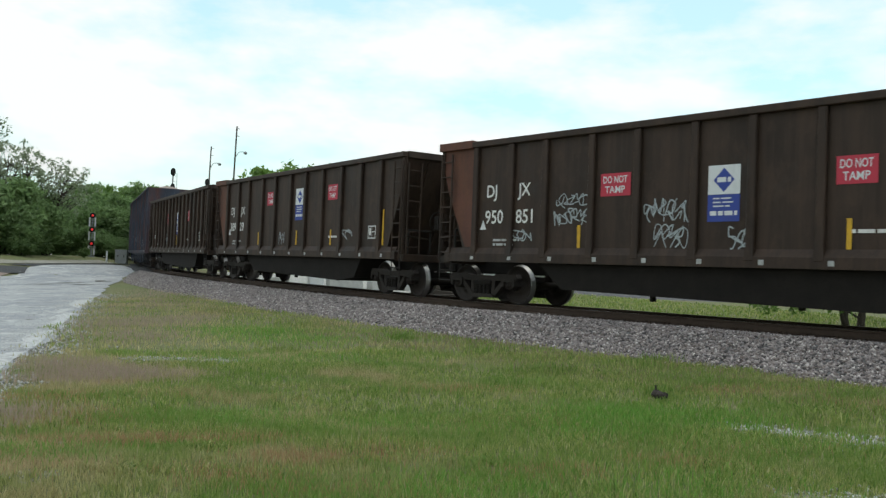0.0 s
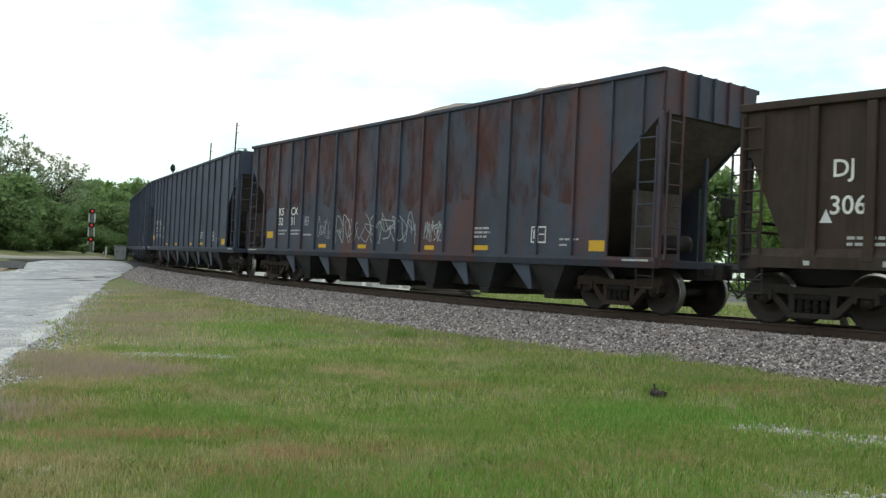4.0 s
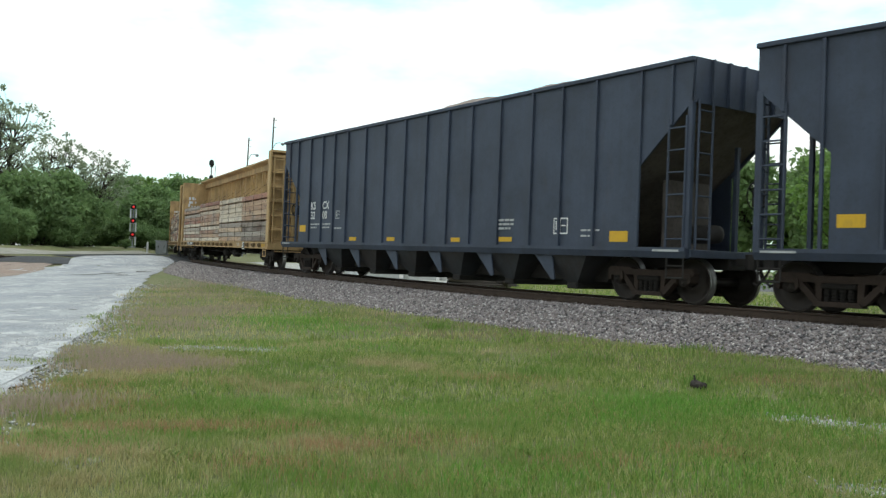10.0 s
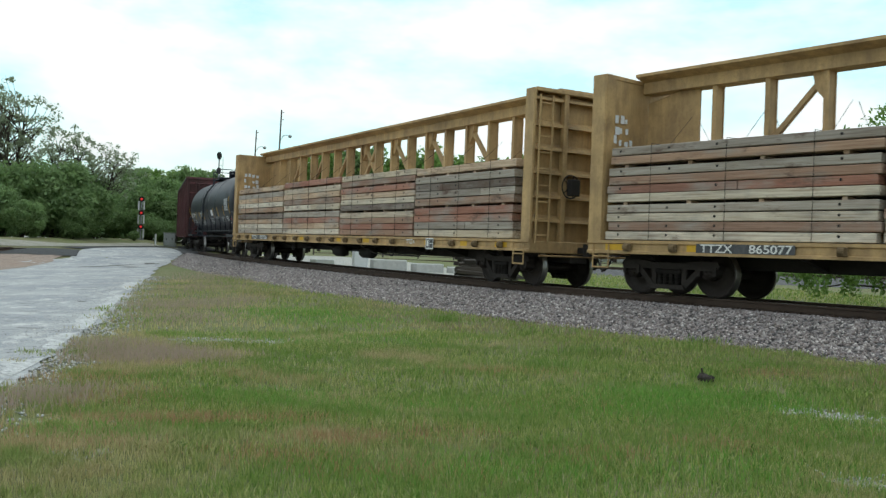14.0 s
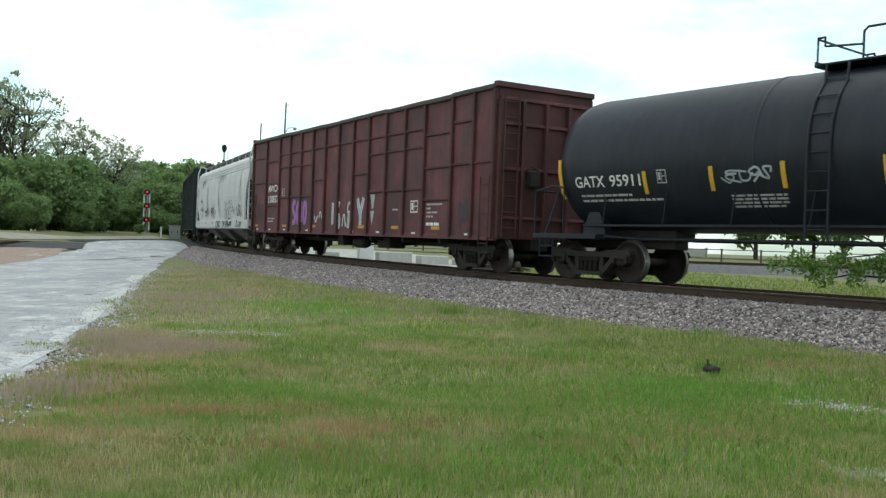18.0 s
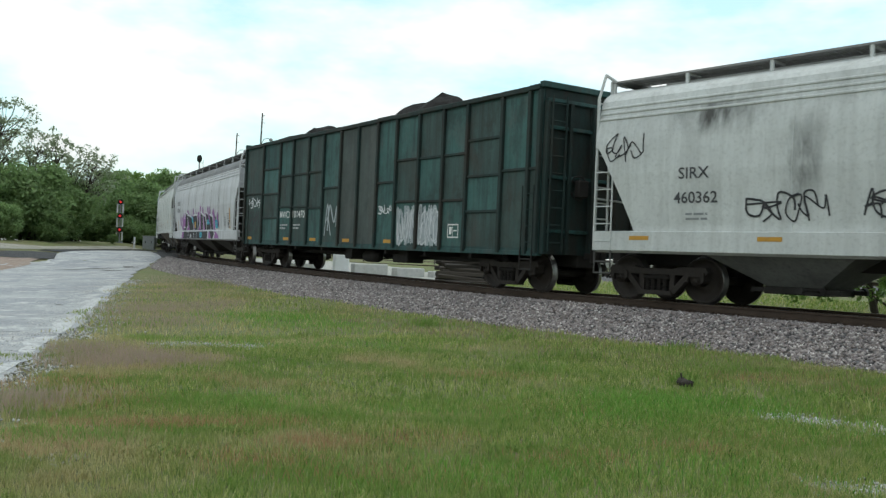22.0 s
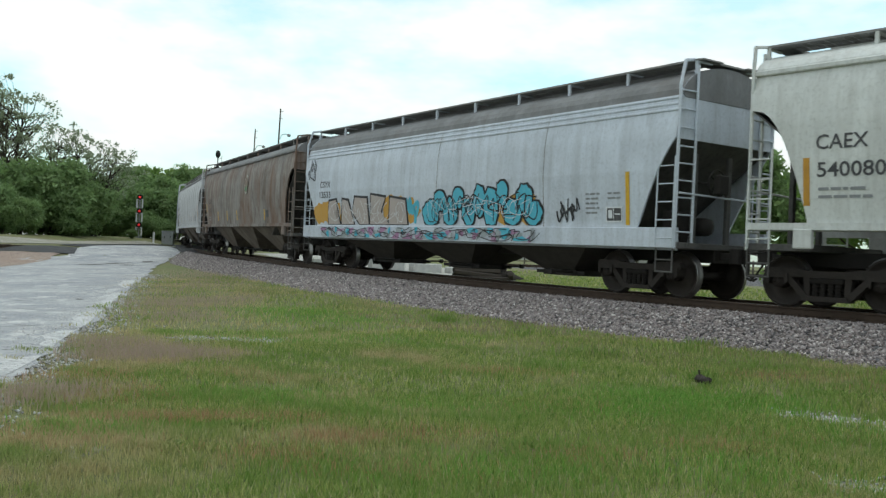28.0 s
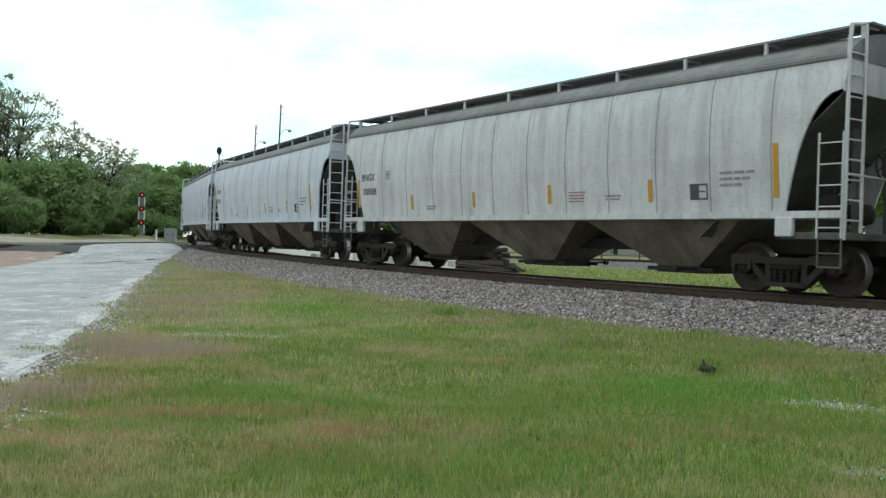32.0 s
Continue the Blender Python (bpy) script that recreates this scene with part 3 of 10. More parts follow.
def gravel_material(name, cols, scale=30.0, stain=(0.2, 0.19, 0.17), amount=0.5):
    m, nt, b, L = nodes_of(name)
    co = nt.nodes.new("ShaderNodeTexCoord")
    vo = add(nt, "ShaderNodeTexVoronoi", Scale=scale)
    L(co.outputs["Object"], vo.inputs["Vector"])
    big = noise_node(nt, L, 0.5, 7, (1, 1, 1), 0.65)
    mid = noise_node(nt, L, 3.0, 6, (0.5, 1.6, 1), 0.7)
    sep = nt.nodes.new("ShaderNodeSeparateColor")
    L(vo.outputs["Color"], sep.inputs[0])
    c = tint(nt, L, sep.outputs[0], cols[0], cols[1])
    s = nt.nodes.new("ShaderNodeMath")
    s.operation = "MULTIPLY"
    L(ramp(nt, L, big, 0.42, 0.68), s.inputs[0])
    s.inputs[1].default_value = amount
    c = tint(nt, L, s.outputs[0], c, stain)
    c = tint(nt, L, ramp(nt, L, mid, 0.52, 0.75), c, tuple(0.5 * x for x in stain))
    speck = noise_node(nt, L, 9.0, 6, (1, 1, 1), 0.75)
    c = tint(nt, L, ramp(nt, L, speck, 0.50, 0.68), c, tuple(0.52 * x for x in cols[0]))
    L(c, b.inputs["Base Color"])
    b.inputs["Roughness"].default_value = 0.95
    bump(nt, L, b, vo.outputs["Distance"], 0.6, 0.02)
    return m


def lane_material():
    """Rolled limestone: blue-grey, with white crusts, darker damp areas and specks."""
    m, nt, b, L = nodes_of("pale_limestone_lane")
    vo = add(nt, "ShaderNodeTexVoronoi", Scale=34.0)
    L(nt.nodes.new("ShaderNodeTexCoord").outputs["Object"], vo.inputs["Vector"])
    sep = nt.nodes.new("ShaderNodeSeparateColor")
    L(vo.outputs["Color"], sep.inputs[0])
    c = tint(nt, L, sep.outputs[0], (0.245, 0.255, 0.275), (0.35, 0.36, 0.38))
    c = tint(nt, L, ramp(nt, L, noise_node(nt, L, 0.35, 6, rough=0.6), 0.40, 0.66), c, (0.40, 0.405, 0.41))
    c = tint(nt, L, ramp(nt, L, noise_node(nt, L, 1.3, 8, (1, 0.7, 1), 0.75, shift=(4, 1, 0)), 0.53, 0.62), c, (0.52, 0.52, 0.515))
    c = tint(nt, L, ramp(nt, L, noise_node(nt, L, 0.9, 7, (0.7, 1.2, 1), 0.72, shift=(11, 3, 0)), 0.56, 0.70), c, (0.20, 0.20, 0.205))
    grit = noise_node(nt, L, 7.0, 6, rough=0.78)
    c = tint(nt, L, ramp(nt, L, grit, 0.57, 0.66), c, (0.13, 0.13, 0.13))
    L(c, b.inputs["Base Color"])
    b.inputs["Roughness"].default_value = 0.95
    b.inputs["Specular IOR Level"].default_value = 0.2
    bump(nt, L, b, grit, 0.7, 0.03)
    return m


SOIL = soil_material()
BALLAST = gravel_material("ballast_bed", ((0.09, 0.088, 0.092), (0.17, 0.168, 0.175)), 16.0, (0.12, 0.11, 0.11), 0.4)
LANE = lane_material()
SANDY = gravel_material("reddish_sand", ((0.25, 0.185, 0.15), (0.36, 0.29, 0.245)), 24.0, (0.30, 0.20, 0.155), 0.6)
PAD = gravel_material("pale_gravel_pad", ((0.34, 0.335, 0.31), (0.47, 0.465, 0.44)), 22.0, (0.40, 0.38, 0.33), 0.6)
DAMP = gravel_material("damp_broken_gravel", ((0.10, 0.098, 0.095), (0.19, 0.185, 0.18)), 30.0, (0.15, 0.14, 0.13), 0.5)
CHALK = gravel_material("limestone_crust", ((0.38, 0.385, 0.39), (0.58, 0.58, 0.58)), 30.0, (0.60, 0.60, 0.60), 0.6)
ASPHALT = gravel_material("worn_asphalt", ((0.032, 0.032, 0.035), (0.058, 0.058, 0.061)), 40.0, (0.08, 0.08, 0.08), 0.4)
VERGE_GRAVEL = gravel_material("verge_gravel", ((0.30, 0.28, 0.25), (0.40, 0.38, 0.34)), 24.0, (0.17, 0.17, 0.10), 0.6)
STONE = random_tone("ballast_stone", [(0.055, 0.050, 0.052), (0.215, 0.188, 0.190), (0.33, 0.29, 0.285), (0.165, 0.130, 0.122), (0.60, 0.555, 0.54)], 0.9, 30, island=True, bumpy=0, vary=0.3)
RAIL_STEEL = plain("rusty_rail_steel", (0.080, 0.055, 0.041), 0.75, 0.35, 4, 0.2)
RAIL_TOP = plain("worn_rail_head", (0.20, 0.19, 0.185), 0.4, 0.2, 3, 0.8)
TIE = random_tone("creosoted_tie", [(0.040, 0.031, 0.026), (0.060, 0.047, 0.039), (0.032, 0.028, 0.026)], 0.9, 5, (0.6, 6, 2), bumpy=0.5, dist=0.01, vary=0.4)


def sheet(name, xs, ys, lift, material, label, height=None):
    X, Y = np.meshgrid(xs, ys)
    Z = (height or ground_z)(X.ravel(), Y.ravel()) + lift
    v = np.c_[X.ravel(), Y.ravel(), Z]
    n = len(xs)
    f = [(j * n + i, j * n + i + 1, j * n + n + i + 1, j * n + n + i) for j in range(len(ys) - 1) for i in range(n - 1)]
    me = bpy.data.meshes.new(name)
    me.from_pydata(v.tolist(), [], f)
    me.materials.append(material)
    for p in me.polygons:
        p.use_smooth = True
    return tagged(new(name, me), label, "", "", "structure")


def build_ground():
    xs = np.r_[-2500, -1200, -600, -300, -180, -120, -90, np.arange(-70, -20, 0.8), np.arange(-20, 20, 0.4), np.arange(20, 71, 0.8), 90, 120, 180, 300, 600, 1200, 2500]
    ys = np.r_[-2500, -800, -200, -60, -30, -15, -8, np.arange(-4, 30, 0.4), np.arange(30, 60, 0.7), np.arange(60, 110, 2.0), 130, 170, 250, 400, 800, 1600, 3500]
    sheet("ground", xs, ys, 0.0, SOIL, "mown green meadow with dry brown patches")


build_ground()


def strip(name, edge_a, edge_b, lift, material, label, across=6, step_=1.0):
    """A draped band between two edges, each a list of plan points."""
    def even(pts, n):
        p = np.array(pts, float)
        d = np.r_[0, np.cumsum(np.hypot(*np.diff(p, axis=0).T))]
        t = np.linspace(0, d[-1], n)
        return np.c_[np.interp(t, d, p[:, 0]), np.interp(t, d, p[:, 1])]
    n = max(8, int(np.hypot(*np.diff(np.array(edge_a, float), axis=0).T).sum() / step_))
    A, B = even(edge_a, n), even(edge_b, n)
    pts = np.array([A + (B - A) * k / across for k in range(across + 1)])
    v = pts.reshape(-1, 2)
    z = ground_z(v[:, 0], v[:, 1]) + lift
    f = [(k * n + i, k * n + i + 1, k * n + n + i + 1, k * n + n + i) for k in range(across) for i in range(n - 1)]
    me = bpy.data.meshes.new(name)
    me.from_pydata(np.c_[v, z].tolist(), [], f)
    me.materials.append(material)
    for p in me.polygons:
        p.use_smooth = True
    return tagged(new(name, me), label, "", "", "structure")


def ragged(pts, amp, seed, n=8):
    rnd = random.Random(seed)
    out = []
    for a, b in zip(pts[:-1], pts[1:]):
        for k in range(n):
            t = k / n
            out.append((a[0] + (b[0] - a[0]) * t + rnd.uniform(-amp, amp), a[1] + (b[1] - a[1]) * t + rnd.uniform(-amp, amp)))
    out.append(pts[-1])
    return out


LANE_EDGE = [(-0.6, -40.0), (-0.8, -6.0), (-2.0, 2.0), (-3.9, 6.5), (-4.7, 8.7), (-5.15, 10.2), (-6.2, 13.8), (-8.2, 20.0), (-9.9, 25.1), (-13.0, 34.7), (-16.6, 46.0), (-18.4, 53.5), (-19.4, 58.0), (-21.0, 64.0), (-22.8, 69.0)]
LANE_FAR = [(-13.0, -40.0), (-13.4, -6.0), (-14.0, 2.0), (-15.0, 6.5), (-16.0, 8.7), (-17.0, 10.2), (-19.5, 13.8), (-22.0, 20.0), (-24.0, 27.0), (-26.2, 36.0), (-26.8, 46.0), (-23.6, 50.6), (-24.7, 53.5), (-25.8, 58.0), (-26.5, 64.0), (-27.0, 72.0)]


def build_lane():
    strip("gravel_lane", ragged(LANE_EDGE, 0.12, 4, 9), LANE_FAR, 0.025, LANE, "pale limestone gravel lane up to a rail crossing", 28, 0.3)
    # dark asphalt where the lane meets the rails, and along the second line
    strip("asphalt_apron", [(-17.2, 56.0), (-18.5, 60.0), (-20.6, 66.0)], [(-18.9, 56.4), (-20.8, 60.6), (-23.8, 68.0)], 0.045, ASPHALT, "dark asphalt apron of the crossing", 6, 0.5)
    strip("asphalt_way", ragged([(-23.6, 51.3), (-26.5, 51.5), (-30.0, 51.1), (-44.0, 48.2)], 0.12, 5), [(-25.2, 55.4), (-27.4, 56.0), (-30.5, 53.8), (-45.0, 50.3)], 0.05, ASPHALT, "dark asphalt way beside the second line", 5, 0.5)
    strip("asphalt_strip", ragged([(-25.3, 56.4), (-26.3, 64.0), (-25.6, 86.0)], 0.08, 6), [(-27.4, 57.1), (-28.4, 64.0), (-28.2, 86.0)], 0.047, ASPHALT, "dark asphalt between the rails of the second line", 5, 0.5)
    strip("sandy_shoulder", ragged([(-24.3, 51.2), (-23.0, 45.0), (-21.4, 38.5), (-18.8, 30.0)], 0.2, 8), [(-24.8, 51.6), (-30.5, 50.6), (-36.0, 45.0), (-37.0, 30.0)], 0.035, SANDY, "reddish sandy shoulder beside the lane", 5, 0.5)
    strip("verge_gravel", [(-30.0, 84.0), (-29.2, 66.0), (-30.8, 57.0), (-45.0, 52.4)], [(-32.4, 86.0), (-31.8, 68.0), (-34.4, 60.0), (-50.0, 55.0)], 0.04, VERGE_GRAVEL, "sandy gravel verge below the bushes", 5, 0.8)
    strip("gravel_pad", ragged([(-15.0, 60.0), (-9.0, 55.0), (-3.0, 51.0), (0.8, 47.8)], 0.25, 31), [(-11.0, 68.0), (-4.0, 63.0), (1.6, 57.0), (2.6, 50.0)], 0.03, PAD, "pale gravel pad behind the line", 6, 0.6)
    # a white crust in lengths along the lane's edge, and broken dark ground near the rails
    e = np.array(LANE_EDGE)
    rnd = random.Random(12)
    for y0, y1, w in ((7.6, 9.3, 0.26), (9.6, 11.4, 0.30), (12.0, 14.2, 0.36), (14.8, 18.6, 0.40), (19.5, 24.0, 0.45), (26.0, 31.0, 0.5)):
        ys = np.linspace(y0, y1, 26)
        xs = np.interp(ys, e[:, 1], e[:, 0])
        taper = np.sin(np.linspace(0, math.pi, 26)) ** 0.6
        wob = [0.55 * noise.noise((float(y) * 1.7, y0, 3)) + 0.35 * noise.noise((float(y) * 5.0, y0, 8)) for y in ys]
        a = [(float(x) - 0.10, float(y)) for x, y in zip(xs, ys)]
        b = [(float(x) - 0.11 - float(t) * w * (0.9 + v), float(y)) for x, y, t, v in zip(xs, ys, taper, wob)]
        strip("limestone_rim", a, b, 0.032, CHALK, "white limestone crust along the lane's edge", 4, 0.15)
    for x, y, w, l in ((-18.9, 46.5, 0.7, 0.9), (-19.6, 44.6, 0.8, 0.5), (-17.4, 44.0, 0.5, 0.8), (-18.0, 48.5, 0.5, 0.8), (-7.6, 14.9, 0.35, 0.07), (-7.0, 12.2, 0.30, 0.06), (-9.6, 21.3, 0.12, 0.12)):
        ring = [(x + w * q * math.cos(a), y + l * q * math.sin(a)) for a, q in ((2 * math.pi * k / 14, rnd.uniform(0.35, 1.25)) for k in range(14))]
        strip("broken_patch", ring[:8], [ring[0]] + ring[:6:-1], 0.036, DAMP, "dark broken ground in the lane", 3, 0.12)
    for k, (pts) in enumerate((((-4.75, 13.85), (-3.05, 14.25), 0.42), ((3.2, 9.25), (4.6, 8.2), 0.32), ((2.65, 6.5), (3.6, 6.4), 0.22), ((-5.6, 11.6), (-5.2, 12.6), 0.35), ((-2.95, 6.15), (-2.6, 6.2), 0.22))):
        (ax, ay), (bx, by), w = pts
        a = ragged([(ax, ay - w * 0.5), ((ax + bx) / 2, (ay + by) / 2 - w * 0.7), (bx, by - w * 0.3)], 0.16, 20 + k, 7)
        b = ragged([(ax, ay + w * 0.4), ((ax + bx) / 2, (ay + by) / 2 + w * 0.7), (bx, by + w * 0.3)], 0.16, 40 + k, 7)
        strip("bare_patch", a, b, 0.012, VERGE_GRAVEL, "bare gravelly patch in the grass", 3, 0.15)


build_lane()


# ---- the railway ----
def sweep(name, section, s0, s1, ds, material, parent, smooth_=False):
    """Sweep a closed section (off, dz) along the track."""
    bm = bmesh.new()
    prev = None
    n = int((s1 - s0) / ds)
    for i in range(n + 1):
        s = s0 + (s1 - s0) * i / n
        z = rail_z(s)
        cur = []
        for off, dz in section:
            p = track(s, off)
            cur.append(bm.verts.new((p.x, p.y, z + dz)))
        if prev:
            for k in range(len(cur)):
                j = (k + 1) % len(cur)
                bm.faces.new((prev[k], prev[j], cur[j], cur[k]))
        else:
            bm.faces.new(cur)
        prev = cur
    bm.faces.new(prev[::-1])
    bmesh.ops.recalc_face_normals(bm, faces=bm.faces)
    return part(name, bm, material, parent, smooth=smooth_)


def rail_section(o):
    half = [(0.0, 0.0), (0.030, -0.002), (0.036, -0.012), (0.036, -0.035), (0.012, -0.045), (0.009, -0.14), (0.070, -0.160), (0.070, -0.172)]
    return [(o + a, z) for a, z in half] + [(o - a, z) for a, z in reversed(half[1:])]


LINE = thing("railway_track", "rusty rails on dark ties in grey ballast", "track", "", "structure")


def build_railway():
    bed = [(3.45, -0.85), (3.30, -0.70), (1.66, -0.205), (1.45, -0.185), (-1.45, -0.185), (-1.62, -0.205), (-2.5, -0.66), (-2.6, -0.85)]
    sweep("ballast_bed", bed, -42.0, 70.0, 0.8, BALLAST, LINE)
    for o in (GAUGE_HALF, -GAUGE_HALF):
        r = sweep("rail", rail_section(o), -130.0, 75.0, 0.8, RAIL_STEEL, LINE)
        sweep("rail_head", [(o + 0.026, 0.0015), (o + 0.026, 0.0005), (o - 0.026, 0.0005), (o - 0.026, 0.0015)], -130.0, 75.0, 0.8, RAIL_TOP, r)
    # crossing panels between and beside the rails
    for a, b in ((0.86, 1.5), (-0.62, 0.62), (-1.5, -0.86)):
        sweep("crossing_panel", [(b, -0.012), (b, -0.20), (a, -0.20), (a, -0.012)], -66.0, -42.5, 1.2, ASPHALT, LINE)
    # ties, plates and spikes
    bm = box_bm(-0.115, 0.115, -1.32, 1.32, -0.36, -0.176, bevel=0.015)
    tie = mesh_of("tie", bm, TIE)
    bm = bmesh.new()
    for o in (GAUGE_HALF, -GAUGE_HALF):
        tri_box(bm, -0.09, 0.09, o - 0.17, o + 0.17, -0.176, -0.162)
        for dx, dy in ((-0.05, 0.09), (0.05, 0.09), (-0.05, -0.09), (0.05, -0.09)):
            tri_box(bm, dx - 0.012, dx + 0.012, o + dy - 0.02, o + dy + 0.02, -0.165, -0.125)
    tie_plate = mesh_of("tie_plate", bm, RAIL_STEEL)
    rnd = random.Random(2)
    s = -41.5
    while s < 22.0:
        j = rnd.uniform(-0.03, 0.03)
        m = track_pose(s + j, rnd.uniform(-0.05, 0.08), rnd.uniform(-0.012, 0.004)) @ pose(0, 0, 0, 0, 0, rnd.uniform(-1.2, 1.2))
        t = part("tie", tie, TIE, LINE, at=m)
        part("tie_plate", tie_plate, RAIL_STEEL, t)
        s += 0.51


build_railway()


def rock_shapes(k=10, seed=3):
    rnd = np.random.RandomState(seed)
    base = np.array([(1, 0, 0), (-1, 0, 0), (0, 1, 0), (0, -1, 0), (0, 0, 1), (0, 0, -1)], float)
    return [base * rnd.uniform(0.6, 1.25, (6, 1)) + rnd.uniform(-0.25, 0.25, (6, 3)) for _ in range(k)]


ROCK_FACES = np.array([(0, 2, 4), (2, 1, 4), (1, 3, 4), (3, 0, 4), (2, 0, 5), (1, 2, 5), (3, 1, 5), (0, 3, 5)])


def scatter_rocks(name, centres, sizes, material, label, parent=None, seed=1):
    rnd = np.random.RandomState(seed)
    shapes = np.array(rock_shapes())
    n = len(centres)
    pick = rnd.randint(0, len(shapes), n)
    a = rnd.uniform(0, 2 * np.pi, n)
    sh = shapes[pick] * sizes[:, None, None] * np.array([1.15, 0.95, 0.75])
    x = sh[:, :, 0] * np.cos(a)[:, None] - sh[:, :, 1] * np.sin(a)[:, None]
    y = sh[:, :, 0] * np.sin(a)[:, None] + sh[:, :, 1] * np.cos(a)[:, None]
    v = np.stack([x, y, sh[:, :, 2]], axis=2) + centres[:, None, :]
    f = (np.arange(n) * 6)[:, None, None] + ROCK_FACES[None]
    me = mesh_from(name, v.reshape(-1, 3), f.reshape(-1, 3), material)
    ob = tagged(new(name, me), label, "stones", "", "stuff")
    if parent:
        ob.parent = parent
    return ob


def mesh_from(name, verts, faces, material):
    """A mesh from numpy arrays with faces of one size."""
    me = bpy.data.meshes.new(name)
    n, k = faces.shape
    me.vertices.add(len(verts))
    me.vertices.foreach_set("co", np.ascontiguousarray(verts, dtype=np.float32).ravel())
    me.loops.add(n * k)
    me.loops.foreach_set("vertex_index", np.ascontiguousarray(faces, dtype=np.int32).ravel())
    me.polygons.add(n)
    me.polygons.foreach_set("loop_start", np.arange(0, n * k, k, dtype=np.int32))
    me.polygons.foreach_set("loop_total", np.full(n, k, dtype=np.int32))
    me.update(calc_edges=True)
    me.validate()
    me.materials.append(material)
    return me


def build_ballast_stones():
    rnd = np.random.RandomState(11)
    pts, sizes = [], []
    def lay(n, s_rng, off_rng, size, power=1.0):
        for _ in range(n):
            s = s_rng[0] + (s_rng[1] - s_rng[0]) * rnd.rand() ** power
            off = rnd.uniform(*off_rng)
            d = off
            if d > 1.62:
                dz = -0.205 - (d - 1.66) / 1.64 * 0.495
            elif d < -1.62:
                dz = -0.205 + (d + 1.62) / 0.88 * 0.455
            else:
                dz = -0.19
            p = track(s, off)
            pts.append((p.x, p.y, rail_z(s) + dz + 0.012))
            sizes.append(rnd.uniform(*size))
    lay(42000, (-14, 18), (1.25, 3.34), (0.022, 0.052))
    lay(13000, (-41, -14), (1.25, 3.30), (0.026, 0.055))
    lay(7000, (-20, 16), (-1.7, 1.3), (0.022, 0.045))
    lay(1800, (-10, 18), (3.2, 3.8), (0.016, 0.035))
    lay(1500, (-20, 16), (-2.6, -1.6), (0.025, 0.05))
    scatter_rocks("ballast_stones", np.array(pts), np.array(sizes), STONE, "angular grey ballast stones on the bank")
    # loose pebbles along the lane's ragged edge and on the bare patches
    pts, sizes = [], []
    e = np.array(LANE_EDGE)
    d = np.r_[0, np.cumsum(np.hypot(*np.diff(e, axis=0).T))]
    for _ in range(15000):
        t = d[3] + (d[9] - d[3]) * rnd.rand()
        x, y = np.interp(t, d, e[:, 0]) + rnd.normal(-0.35, 0.45), np.interp(t, d, e[:, 1]) + rnd.normal(0, 0.3)
        pts.append((x, y)), sizes.append(rnd.uniform(0.008, 0.028))
    for (ax, ay), (bx, by), w, n in (((-4.75, 13.85), (-3.05, 14.25), 0.4, 420), ((3.2, 9.25), (4.6, 8.2), 0.35, 520), ((2.65, 6.5), (3.6, 6.4), 0.25, 220)):
        for _ in range(n):
            t = rnd.rand()
            pts.append((ax + (bx - ax) * t + rnd.normal(0, 0.1), ay + (by - ay) * t + rnd.normal(0, w * 0.8))), sizes.append(rnd.uniform(0.008, 0.024))
    p = np.array(pts)
    c = np.c_[p, ground_z(p[:, 0], p[:, 1]) + 0.016]
    scatter_rocks("pebbles", c, np.array(sizes), PEBBLE, "loose pale limestone pebbles", seed=4)


PEBBLE = random_tone("limestone_pebble", [(0.12, 0.115, 0.11), (0.55, 0.55, 0.55), (0.34, 0.33, 0.32), (0.62, 0.62, 0.61)], 0.9, 30, island=True, bumpy=0, vary=0.2)
build_ballast_stones()


# ---- grass ----
def blade_material(name, cols, dry, amount, lush=None):
    m, nt, b, L = nodes_of(name)
    src = nt.nodes.new("ShaderNodeNewGeometry").outputs["Random Per Island"]
    cr = nt.nodes.new("ShaderNodeValToRGB")
    cr.color_ramp.elements[0].color = (*cols[0], 1)
    cr.color_ramp.elements[1].color = (*cols[-1], 1)
    for i, c in enumerate(cols[1:-1]):
        cr.color_ramp.elements.new((i + 1) / (len(cols) - 1)).color = (*c, 1)
    L(src, cr.inputs[0])
    n = noise_node(nt, L, 0.55, 5, (1, 1, 0.1), 0.6)
    s = nt.nodes.new("ShaderNodeMath")
    s.operation = "MULTIPLY"
    # drier towards the lane
    sep = nt.nodes.new("ShaderNodeSeparateXYZ")
    L(nt.nodes.new("ShaderNodeTexCoord").outputs["Object"], sep.inputs[0])
    drier = nt.nodes.new("ShaderNodeMath")
    drier.operation = "MULTIPLY_ADD"
    L(ramp(nt, L, sep.outputs[0], 2.0, -5.0), drier.inputs[0])
    drier.inputs[1].default_value = 0.15
    L(n, drier.inputs[2])
    L(ramp(nt, L, drier.outputs[0], 0.55, 0.72), s.inputs[0])
    s.inputs[1].default_value = amount
    c = tint(nt, L, s.outputs[0], cr.outputs[0], dry)
    if lush:
        # richer green drifts
        g = nt.nodes.new("ShaderNodeMath")
        g.operation = "MULTIPLY"
        L(ramp(nt, L, noise_node(nt, L, 0.75, 6, (0.8, 1.5, 0.1), 0.65), 0.46, 0.60), g.inputs[0])
        g.inputs[1].default_value = 0.66
        c = tint(nt, L, g.outputs[0], c, lush)
    L(c, b.inputs["Base Color"])
    b.inputs["Roughness"].default_value = 0.7
    b.inputs["Specular IOR Level"].default_value = 0.25
    see_through(nt, L, b, 0.35)
    return m


